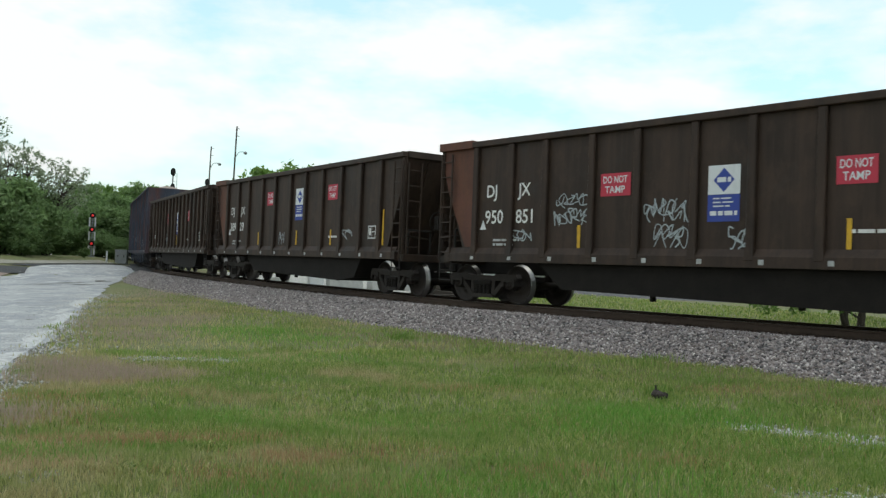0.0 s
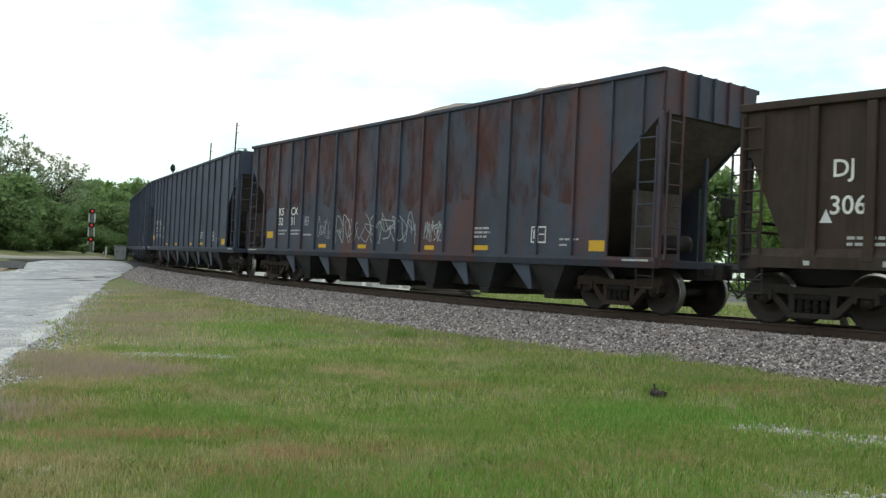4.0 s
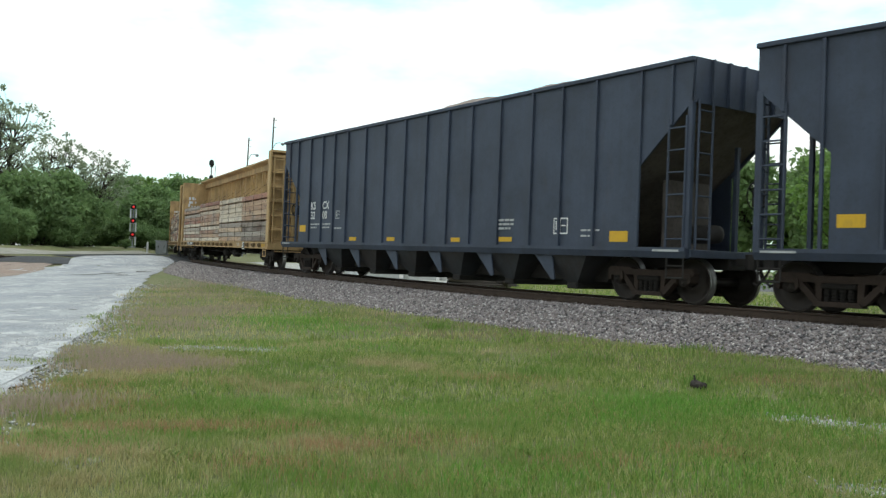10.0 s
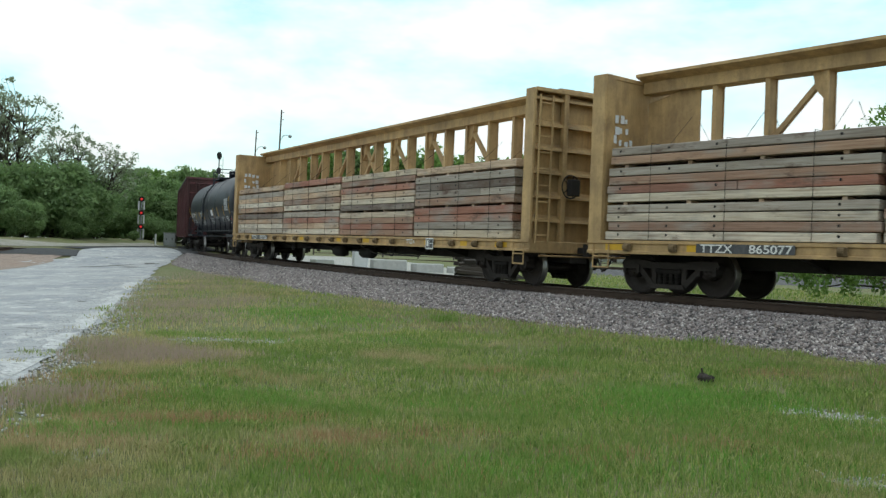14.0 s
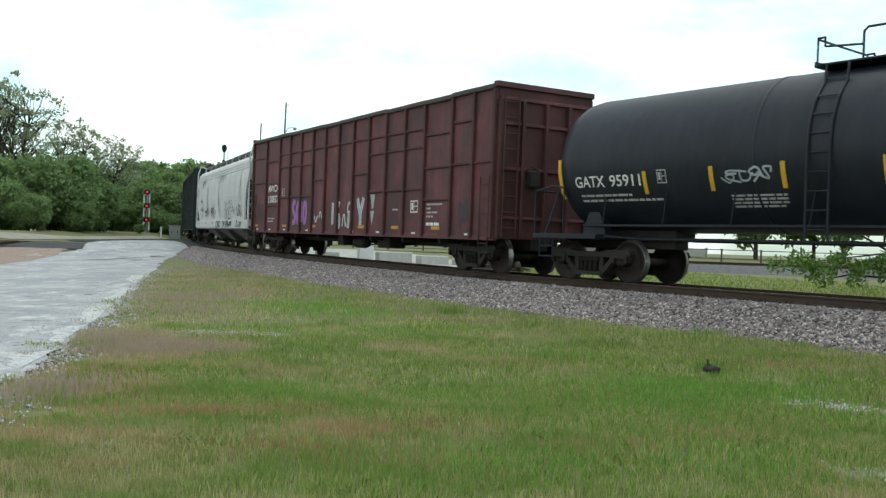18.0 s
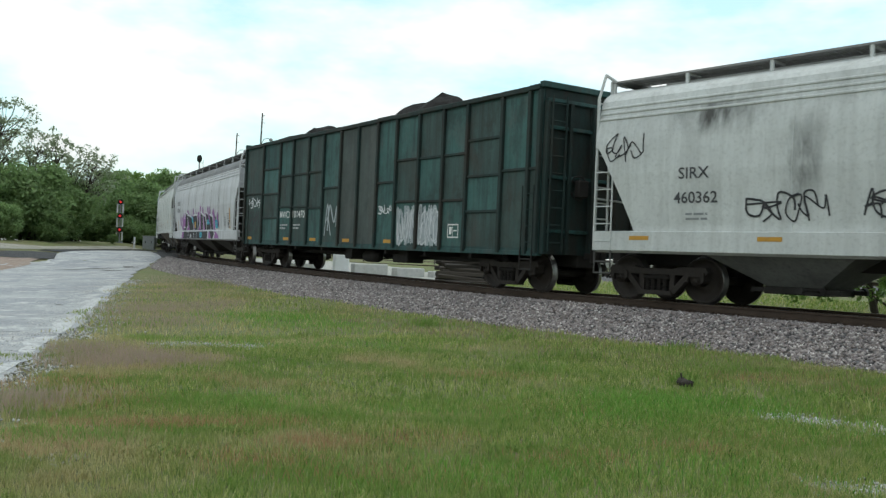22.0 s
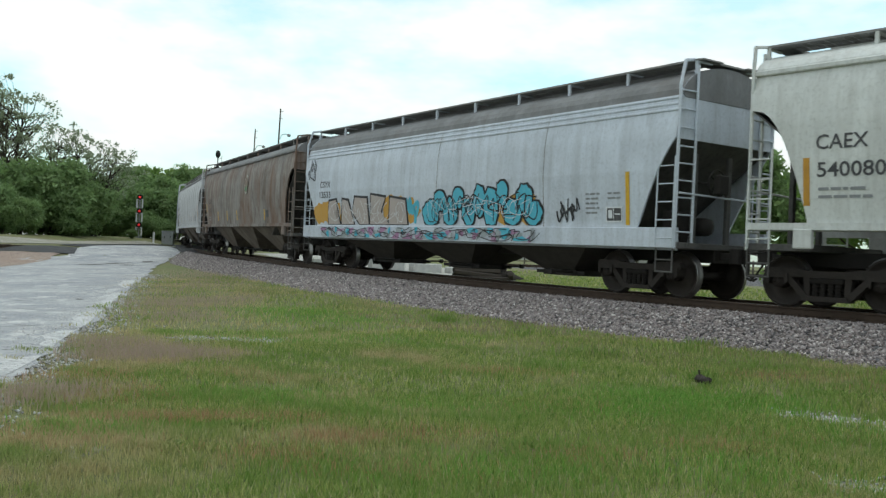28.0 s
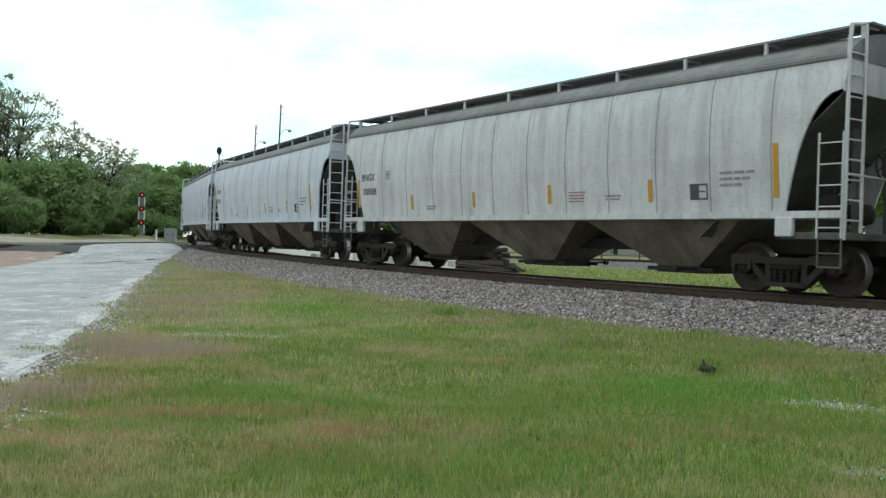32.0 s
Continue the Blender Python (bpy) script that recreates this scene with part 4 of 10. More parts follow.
GRASS = blade_material("grass_blade", [(0.075, 0.155, 0.03), (0.27, 0.355, 0.075), (0.46, 0.46, 0.17), (0.145, 0.25, 0.048), (0.62, 0.57, 0.30)], (0.62, 0.47, 0.30), 0.74, (0.19, 0.31, 0.065))
DRY = blade_material("dry_grass_stem", [(0.42, 0.23, 0.12), (0.54, 0.35, 0.20), (0.32, 0.18, 0.10), (0.34, 0.33, 0.14)], (0.48, 0.34, 0.20), 0.4)
SEED_HEAD = blade_material("pinkish_seed_grass", [(0.42, 0.32, 0.27), (0.48, 0.37, 0.31), (0.33, 0.34, 0.17)], (0.44, 0.34, 0.26), 0.4)


RED_STEM = blade_material("reddish_stem", [(0.27, 0.19, 0.13), (0.35, 0.25, 0.17), (0.24, 0.22, 0.12), (0.30, 0.29, 0.14)], (0.32, 0.25, 0.16), 0.4)
TUFT = blade_material("tuft_blade", [(0.06, 0.13, 0.025), (0.19, 0.30, 0.055), (0.36, 0.42, 0.13), (0.10, 0.20, 0.04), (0.52, 0.50, 0.22)], (0.48, 0.34, 0.21), 0.7, (0.14, 0.27, 0.05))
LUSH = blade_material("lush_blade", [(0.10, 0.24, 0.04), (0.17, 0.37, 0.06), (0.24, 0.42, 0.09), (0.12, 0.28, 0.045)], (0.26, 0.38, 0.11), 0.3)
STRAW = blade_material("straw", [(0.46, 0.40, 0.25), (0.54, 0.48, 0.31), (0.40, 0.31, 0.18)], (0.45, 0.36, 0.22), 0.5)


def blades(name, x, y, height, width, lean, material, label, seed=1):
    rnd = np.random.RandomState(seed)
    n = len(x)
    z = ground_z(x, y)
    a = rnd.uniform(0, 2 * np.pi, n)
    h = height * rnd.uniform(0.55, 1.25, n)
    w = width * rnd.uniform(0.7, 1.3, n)
    tilt = lean * rnd.uniform(0.2, 1.3, n) * h
    da = rnd.uniform(0, 2 * np.pi, n)
    cx, cy = np.cos(a) * w / 2, np.sin(a) * w / 2
    lx, ly = np.cos(da) * tilt, np.sin(da) * tilt
    v = np.empty((n, 5, 3))
    v[:, 0] = np.c_[x - cx, y - cy, z - 0.01]
    v[:, 1] = np.c_[x + cx, y + cy, z - 0.01]
    v[:, 2] = np.c_[x + cx * 0.75 + lx * 0.35, y + cy * 0.75 + ly * 0.35, z + h * 0.6]
    v[:, 3] = np.c_[x - cx * 0.75 + lx * 0.35, y - cy * 0.75 + ly * 0.35, z + h * 0.6]
    v[:, 4] = np.c_[x + lx, y + ly, z + h]
    base = (np.arange(n) * 5)[:, None, None]
    f = base + np.array([(0, 1, 2), (0, 2, 3), (3, 2, 4)])[None]
    me = mesh_from(name, v.reshape(-1, 3), f.reshape(-1, 3), material)
    return tagged(new(name, me), label, "grass", "", "stuff")


def lawn_points(n, r0, r1, seed, power=1.0, half=31.0):
    """Places in a fan before the camera, off the lane and off the ballast."""
    rnd = np.random.RandomState(seed)
    r = np.sqrt(r0 ** 2 + (r1 ** 2 - r0 ** 2) * rnd.rand(n) ** power)
    a = np.radians(rnd.uniform(-half, half, n))
    x, y = r * np.sin(a), r * np.cos(a)
    e = np.array(LANE_EDGE)
    s, d = along(x, y)
    clump = np.array([noise.noise((p * 0.9, q * 0.9, 5)) + 0.5 * noise.noise((p * 2.6, q * 2.6, 9)) for p, q in zip(x, y)])
    lane = np.interp(y, e[:, 1], e[:, 0]) + rnd.normal(0.05, 0.10, n) - 0.9 * clump
    ok = (x > lane) & (d > 3.25 + 0.6 * clump + rnd.normal(0, 0.10, n)) & (rnd.rand(n) < 0.72 + 0.5 * clump)
    for (ax, ay), (bx, by), w in (((-4.75, 13.85), (-3.05, 14.25), 0.38), ((3.2, 9.25), (4.6, 8.2), 0.30), ((2.65, 6.5), (3.6, 6.4), 0.2)):
        t = np.clip(((x - ax) * (bx - ax) + (y - ay) * (by - ay)) / ((bx - ax) ** 2 + (by - ay) ** 2), 0, 1)
        dist = np.hypot(x - ax - (bx - ax) * t, y - ay - (by - ay) * t)
        ok &= (dist > w * (0.4 + 0.9 * rnd.rand(n))) | (rnd.rand(n) < 0.30)
    return x[ok], y[ok]


def blob_points(spots, seed):
    rnd = np.random.RandomState(seed)
    xs, ys = [], []
    for cx, cy, rx, ry, n in spots:
        xs.append(rnd.normal(cx, rx, n)), ys.append(rnd.normal(cy, ry, n))
    x, y = np.concatenate(xs), np.concatenate(ys)
    e = np.array(LANE_EDGE)
    s, d = along(x, y)
    ok = (x > np.interp(y, e[:, 1], e[:, 0])) & (d > 2.7)
    return x[ok], y[ok]


def build_grass():
    x, y = lawn_points(115000, 5.2, 9.5, 21)
    blades("lawn_grass", x, y, 0.070, 0.0055, 0.5, GRASS, "short green lawn grass blades", 31)
    x, y = lawn_points(90000, 9.0, 16.0, 22)
    blades("lawn_grass", x, y, 0.075, 0.009, 0.5, GRASS, "short green lawn grass blades", 32)
    x, y = lawn_points(70000, 15.0, 34.0, 23)
    blades("lawn_grass", x, y, 0.09, 0.018, 0.5, GRASS, "green lawn grass along the ballast", 33)
    # brown stems in drifts
    x, y = blob_points([(-2.24, 7.68, 0.30, 0.13, 900), (-2.9, 7.47, 0.32, 0.16, 900), (-1.0, 7.13, 0.28, 0.14, 800), (-1.38, 6.5, 0.30, 0.18, 600), (-4.25, 9.7, 0.35, 0.35, 1000), (-1.6, 7.9, 0.30, 0.15, 400), (-0.3, 7.5, 0.3, 0.2, 400), (-3.4, 8.6, 0.35, 0.35, 800), (-3.2, 6.6, 0.4, 0.3, 700), (0.42, 11.2, 0.5, 0.25, 500), (0.9, 6.9, 0.35, 0.2, 400), (2.07, 7.4, 0.3, 0.15, 400), (0.9, 9.0, 0.5, 0.3, 300), (-0.6, 6.2, 0.4, 0.2, 400), (-2.6, 10.3, 0.5, 0.3, 400), (2.6, 8.0, 0.5, 0.2, 250), (3.9, 11.8, 0.6, 0.3, 700), (5.4, 10.8, 0.6, 0.3, 400)], 41)
    blades("dry_grass", x, y, 0.085, 0.0055, 0.5, DRY, "drifts of dry rust-brown grass stems", 42)
    # pinkish seed heads in stands beside the lane
    x, y = blob_points([(-4.65, 12.05, 0.42, 0.40, 2400), (-5.4, 12.8, 0.35, 0.4, 900), (-3.9, 11.75, 0.45, 0.28, 1300), (-4.1, 8.45, 0.30, 0.30, 900), (-4.35, 7.6, 0.2, 0.4, 400), (-7.16, 21.2, 0.6, 1.2, 2200), (-5.9, 17.6, 0.5, 0.8, 900), (-8.6, 27.0, 0.7, 2.5, 1800), (-6.2, 22.5, 0.5, 1.2, 900), (-11.0, 37.0, 0.9, 2.5, 1200), (-10.0, 32.0, 0.7, 2.0, 900)], 43)
    blades("seed_grass", x, y, 0.12, 0.010, 0.4, SEED_HEAD, "pinkish seeding grass beside the lane", 44)
    # thin reddish stems in the band along the ballast
    x, y = lawn_points(26000, 9.5, 20.0, 56)
    s, d = along(x, y)
    keep = (d < 6.5) & (x > -3.0)
    blades("reddish_stems", x[keep], y[keep], 0.11, 0.007, 0.5, RED_STEM, "thin reddish grass stems along the ballast", 57)
    # lush bright drifts
    x, y = blob_points([(2.2, 9.8, 0.55, 0.35, 2600), (1.75, 8.9, 0.6, 0.4, 2200), (3.2, 9.6, 0.5, 0.3, 1000), (-4.0, 19.8, 0.9, 0.8, 2200), (-2.9, 18.0, 0.8, 0.6, 1500), (-1.9, 8.9, 0.5, 0.3, 800), (-3.0, 6.9, 0.3, 0.25, 600), (0.2, 6.3, 0.6, 0.3, 900), (2.2, 6.6, 0.5, 0.4, 800), (-0.2, 8.9, 0.7, 0.3, 900), (-2.5, 14.6, 1.2, 0.5, 1400), (3.6, 8.4, 0.5, 0.3, 700)], 58)
    blades("lush_grass", x, y, 0.085, 0.009, 0.5, LUSH, "lush bright green grass in drifts", 59)
    # tufts, and pale stems all over
    rnd = np.random.RandomState(51)
    cx, cy = lawn_points(6500, 5.2, 14.0, 52)
    x, y = np.repeat(cx, 14) + rnd.normal(0, 0.03, len(cx) * 14), np.repeat(cy, 14) + rnd.normal(0, 0.03, len(cx) * 14)
    blades("grass_tufts", x, y, 0.075, 0.008, 0.7, TUFT, "uneven darker tufts in the lawn", 53)
    x, y = lawn_points(7000, 5.2, 15.0, 54)
    blades("straw_stems", x, y, 0.10, 0.0045, 0.5, STRAW, "thin pale straw stems in the lawn", 55)
    # low broad-leaved weeds
    spots = [(-2.16, 6.46, 0.10, 0.05, 160), (-1.95, 7.42, 0.12, 0.06, 150), (1.66, 8.07, 0.15, 0.06, 150), (-3.3, 7.0, 0.10, 0.06, 90), (0.5, 7.2, 0.12, 0.06, 90), (4.44, 10.37, 0.30, 0.12, 320), (2.4, 7.3, 0.12, 0.06, 90), (-0.9, 9.6, 0.15, 0.08, 90)]
    x, y = blob_points(spots, 60)
    blades("low_weeds", x, y, 0.07, 0.020, 1.3, TUFT, "low dark broad-leaved weeds in the lawn", 61)
    # taller weeds at the toe of the bank and single clumps
    spots = [(4.03, 15.5, 0.2, 0.1, 120), (1.06, 16.35, 0.25, 0.12, 140), (-0.6, 18.7, 0.16, 0.14, 160), (2.9, 11.25, 0.14, 0.10, 140), (4.1, 9.6, 0.25, 0.15, 120), (0.9, 11.8, 0.3, 0.2, 160), (-2.6, 15.6, 0.2, 0.1, 80), (1.9, 13.6, 0.3, 0.2, 160), (-6.0, 25.0, 0.5, 0.6, 260), (3.3, 14.3, 0.3, 0.2, 120),
             (-3.0, 21.5, 0.5, 0.5, 300), (-9.0, 33.5, 0.6, 1.2, 400)]
    x, y = blob_points(spots, 45)
    blades("weeds", x, y, 0.17, 0.014, 0.6, TUFT, "taller weed clumps at the ballast's foot", 46)
    # the meadow behind the line
    rnd = np.random.RandomState(47)
    s, d = rnd.uniform(-34, 24, 42000), 3.0 + 27 * rnd.rand(42000) ** 1.5
    P = np.array([track(a, -b) for a, b in zip(s, d)])
    on_pad = (P[:, 1] > 48.5 - 0.75 * P[:, 0]) & (P[:, 1] < 58.5 - 0.85 * P[:, 0]) & (P[:, 0] < 2.2)
    P = P[~on_pad]
    blades("meadow_grass", P[:, 0], P[:, 1], 0.13, 0.05, 0.5, GRASS, "bright green meadow grass behind the line", 48)


build_grass()
# ---- trees and bushes ----
def leaf_material(name, cols):
    m = random_tone(name, cols, 0.6, 0.5, island=True, bumpy=0, vary=0.35)
    nt = m.node_tree
    see_through(nt, nt.links.new, nt.nodes["Principled BSDF"], 0.5)
    return m


LEAF = leaf_material("leaf_green", [(0.15, 0.235, 0.09), (0.195, 0.31, 0.115), (0.24, 0.37, 0.145), (0.17, 0.27, 0.10), (0.28, 0.41, 0.165)])
LEAF_BRIGHT = leaf_material("leaf_spring_green", [(0.13, 0.25, 0.05), (0.19, 0.33, 0.07), (0.24, 0.38, 0.10), (0.11, 0.22, 0.045)])
LEAF_GREY = leaf_material("leaf_grey_green", [(0.24, 0.30, 0.19), (0.35, 0.42, 0.27), (0.29, 0.36, 0.22)])
BARK = plain("grey_brown_bark", (0.075, 0.060, 0.048), 0.95, 0.4, 5, 0, 0.8, 0.03)


def limb(bm, p, q, r0, r1, sides=6, bend=0.0, rnd=None):
    p, q = Vector(p), Vector(q)
    mid = (p + q) / 2
    if rnd:
        mid += Vector((rnd.uniform(-1, 1), rnd.uniform(-1, 1), rnd.uniform(-0.4, 0.8))) * bend * (q - p).length
    rod(bm, p, mid, r0, sides, (r0 + r1) / 2)
    rod(bm, mid, q, (r0 + r1) / 2, sides, r1)


def crown_mesh(name, clumps, per, spread, size, material, seed):
    """Leaves as small bent quads in clumps (x, y, z, radius)."""
    rnd = np.random.RandomState(seed)
    c = np.array([k[:3] for k in clumps])
    rad = np.array([k[3] for k in clumps])
    n = len(clumps) * per
    d = rnd.normal(0, 1, (n, 3))
    d /= np.linalg.norm(d, axis=1)[:, None]
    rr = rnd.rand(n) ** 0.45
    pos = np.repeat(c, per, 0) + d * (np.repeat(rad, per) * rr * spread)[:, None] * np.array([1, 1, 0.8])
    a = rnd.normal(0, 1, (n, 3))
    a /= np.linalg.norm(a, axis=1)[:, None]
    b = np.cross(a, d + rnd.normal(0, 0.5, (n, 3)))
    b /= np.linalg.norm(b, axis=1)[:, None] + 1e-9
    s = size * rnd.uniform(0.55, 1.3, n)[:, None]
    nrm = np.cross(a, b) * s * 0.18
    v = np.stack([pos - a * s, pos + b * s * 0.5 + nrm, pos + a * s, pos - b * s * 0.5 + nrm], axis=1)
    f = (np.arange(n) * 4)[:, None] + np.arange(4)[None]
    return mesh_from(name, v.reshape(-1, 3), f, material)


def make_tree(name, label, height, crown_r, base_frac, seed, n_clumps, per, leaf, material, clump_r=0.9, sparse=False, category="tree", trunk_r=0.18, multi=1, lean=(0, 0), group="", drop=None):
    rnd = random.Random(seed)
    t = thing(name, label, category, group)
    bm = bmesh.new()
    clumps = []
    zc = height * (1 + base_frac) / 2
    hz = height * (1 - base_frac) / 2
    for k in range(n_clumps):
        while True:
            p = Vector((rnd.uniform(-1, 1), rnd.uniform(-1, 1), rnd.uniform(-1, 1)))
            if 0.35 < p.length < 1:
                break
        lump = 0.78 + 0.35 * noise.noise(p * 2.2 + Vector((seed, 0, 0)))
        q = Vector((p.x * crown_r * lump + lean[0], p.y * crown_r * lump + lean[1], zc + p.z * hz * lump))
        clumps.append((*q, clump_r * rnd.uniform(0.65, 1.3)))
    if drop:
        clumps += [(*c, clump_r * 0.75) for c in drop]
    for j in range(multi):
        a = 2 * math.pi * j / max(1, multi) + rnd.random()
        off = Vector((math.cos(a), math.sin(a), 0)) * (0.25 if multi > 1 else 0)
        topp = Vector((lean[0] * 0.6, lean[1] * 0.6, height * 0.72)) + off * (crown_r * 1.4 if multi > 1 else 0)
        forks = [off + (topp - off) * f + Vector((rnd.uniform(-1, 1), rnd.uniform(-1, 1), 0)) * 0.25 * f for f in (0.0, 0.3, 0.6, 1.0)]
        for i in range(3):
            rod(bm, forks[i] - Vector((0, 0, 0.25 if i == 0 else 0)), forks[i + 1], trunk_r * (1 - 0.28 * i), 8, trunk_r * (1 - 0.28 * (i + 1)))
        mine = clumps[j::multi]
        for k, c in enumerate(mine):
            if not sparse and k % 3:
                continue
            q = Vector(c[:3])
            f = min(2, max(0, int(q.z / height * 3)))
            start = forks[f] + (forks[f + 1] - forks[f]) * rnd.random()
            limb(bm, start, q, trunk_r * (0.22 if sparse else 0.34), trunk_r * (0.05 if sparse else 0.10), 5, 0.12, rnd)
    part("trunk", bm, BARK, t)
    part("crown", crown_mesh("crown", clumps, per, 1.0, leaf, material, seed), material, t)
    return t


def plant(t, x, y, turn=0, size=1.0, z=None):
    z = float(ground_z(np.array([x]), np.array([y]))[0]) if z is None else z
    t.matrix_basis = Matrix.Translation((x, y, z)) @ Matrix.Rotation(radians(turn), 4, "Z") @ Matrix.Diagonal((size, size, size, 1))
    return t


def plant_copy(t, x, y, turn=0, size=1.0, z=None, label=""):
    z = float(ground_z(np.array([x]), np.array([y]))[0]) if z is None else z
    c = copy_thing(t, Matrix.Identity(4))
    c.matrix_basis = Matrix.Translation((x, y, z)) @ Matrix.Rotation(radians(turn), 4, "Z") @ Matrix.Diagonal((size, size, size, 1))
    if label:
        c["label"] = label
    return c


def build_trees():
    # thin-crowned tall trees over the hedge
    a = make_tree("tall_tree", "tall thin-leaved tree with bare dark branches", 14.8, 5.6, 0.32, 7, 200, 24, 0.15, LEAF_GREY, 0.55, True, trunk_r=0.22, multi=3, group="tall trees over the hedge")
    plant(a, -44.0, 80.0, 20, 1.05)
    plant_copy(a, -51.0, 84.0, 200, 1.07)
    b = make_tree("tall_tree", "half-bare leaning tree with small leaf tufts", 11.4, 4.2, 0.32, 9, 115, 24, 0.14, LEAF_GREY, 0.50, True, trunk_r=0.18, multi=3, lean=(1.6, 0), group="tall trees over the hedge")
    plant(b, -39.0, 80.0, 0, 0.98)
    plant_copy(b, -35.6, 81.5, 40, 0.84)
    plant_copy(b, -58.0, 78.0, 160, 1.1)
    # the dense hedge of bushes
    h1 = make_tree("bush", "dense dark green bush of the hedge", 6.8, 4.2, 0.0, 21, 150, 130, 0.20, LEAF, 1.15, False, "bush", 0.10, 3, group="hedge by the crossing")
    h2 = make_tree("bush", "dense rounded bush of the hedge, lighter leaves", 6.0, 3.6, 0.0, 22, 120, 130, 0.19, LEAF, 1.1, False, "bush", 0.10, 3, group="hedge by the crossing")
    plant(h1, -41.5, 72.0, 0, 1.03)
    plant(h2, -37.2, 75.5, 50, 1.14)
    for x, y, t, s, w in ((-46.5, 69.0, 90, 1.0, h1), (-38.5, 69.5, 140, 0.72, h2), (-36.4, 80.0, 200, 0.88, h1), (-44.0, 75.0, 240, 1.10, h2), (-51.5, 70.0, 300, 0.92, h1), (-34.2, 98.0, 20, 1.0, h2), (-37.6, 99.0, 130, 1.1, h1),
                          (-41.6, 90.0, 70, 1.0, h1), (-31.4, 103.0, 210, 0.95, h2), (-39.5, 65.5, 10, 0.42, h2), (-36.0, 68.8, 80, 0.45, h1), (-34.6, 74.5, 160, 0.48, h2), (-43.5, 63.0, 10, 0.40, h1), (-47.5, 62.0, 60, 0.45, h2), (-35.6, 77.0, 250, 0.42, h1), (-45.0, 104.0, 40, 0.8, h1), (-50.0, 100.0, 140, 0.9, h2), (-55.0, 96.0, 240, 0.9, h1), (-40.0, 106.0, 300, 0.75, h2), (-41.0, 67.5, 200, 0.5, h1), (-37.5, 71.5, 20, 0.5, h1), (-34.8, 93.0, 70, 0.42, h2), (-33.0, 92.5, 170, 0.36, h1), (-33.8, 86.0, 10, 0.16, h2), (-47.0, 132.0, 30, 0.8, h1), (-52.0, 138.0, 80, 0.85, h2), (-57.0, 141.0, 130, 0.85, h1), (-62.0, 146.0, 190, 0.9, h2), (-67.0, 148.0, 250, 0.9, h1), (-73.0, 150.0, 310, 0.9, h2), (-43.0, 126.0, 10, 0.7, h2), (-80.0, 148.0, 110, 0.9, h1), (-36.6, 95.0, 10, 0.5, h1), (-39.0, 94.0, 10, 0.5, h2)):
        plant_copy(w, x, y, t, s)
    # woods in the distance
    f1 = make_tree("distant_tree", "broad green tree of the far wood", 13.5, 5.6, 0.08, 31, 150, 46, 0.42, LEAF, 1.5, False, trunk_r=0.25, group="far wood")
    f2 = make_tree("distant_tree", "rounded green tree of the far wood", 12.0, 5.0, 0.1, 33, 130, 46, 0.40, LEAF_BRIGHT, 1.4, False, trunk_r=0.22, group="far wood")
    plant(f1, -58.0, 150.0, 0, 1.02)
    plant(f2, -52.0, 150.0, 70, 1.10)
    rnd = random.Random(8)
    for x, y, s in ((-47.0, 146, 0.98), (-64.0, 155, 1.0), (-70.0, 150, 0.95), (-43.0, 152, 0.8), (-76, 150, 1.0), (-84, 146, 1.0), (-92, 140, 1.05)):
        plant_copy(rnd.choice((f1, f2)), x, y, rnd.uniform(0, 360), s)
    for x, y, s in ((-29.0, 140, 1.05), (-24.5, 136, 1.42), (-19.5, 138, 1.32), (-14.5, 136, 1.30), (-10.5, 139, 1.42), (-5.8, 136, 1.44), (-1.0, 139, 1.36), (3.6, 130, 1.16), (8.6, 118, 1.30), (12.0, 112, 1.18), (16.8, 110, 1.20),
                    (22.5, 106, 1.14), (29.0, 96, 1.02), (35.0, 88, 1.05), (42.0, 84, 1.0), (50, 90, 1.1), (38, 104, 1.1), (58, 78, 1.05), (65, 70, 1.0), (74, 62, 1.05)):
        plant_copy(rnd.choice((f1, f2)), x, y, rnd.uniform(0, 360), s * 0.98)
    # the near tree behind the line
    drop = [(-3.2, -1.0, 1.5), (-3.8, -0.6, 1.1), (-2.6, -1.4, 1.2), (-4.3, -0.2, 1.3), (-1.8, -1.2, 1.4), (-3.4, 0.5, 0.9), (-4.7, 0.6, 1.2), (1.2, -1.2, 1.4), (2.4, -0.8, 1.2)]
    drop += [(-4.4 + 0.36 * k, -0.9 + 0.5 * math.sin(2.3 * k), 1.15 + 0.4 * math.sin(1.7 * k + 1)) for k in range(13)]
    n = make_tree("field_tree", "low-branched tree in bright spring leaf", 7.6, 3.9, 0.20, 41, 230, 70, 0.105, LEAF_BRIGHT, 0.62, False, trunk_r=0.15, multi=2, lean=(-0.6, 0), drop=drop)
    plant(n, 15.6, 32.8, 0, 1.0)
    n2 = plant_copy(n, 22.5, 27.0, 130, 1.05, label="spring-green tree, second in the field")
    plant_copy(n, 21.0, 40.0, 220, 0.95, label="spring-green tree farther into the field")


build_trees()
# ---- parts that all railway cars share ----
WHEEL_R = 0.457
_cache = {}


def cached(key, make):
    if key not in _cache:
        _cache[key] = make()
    return _cache[key]


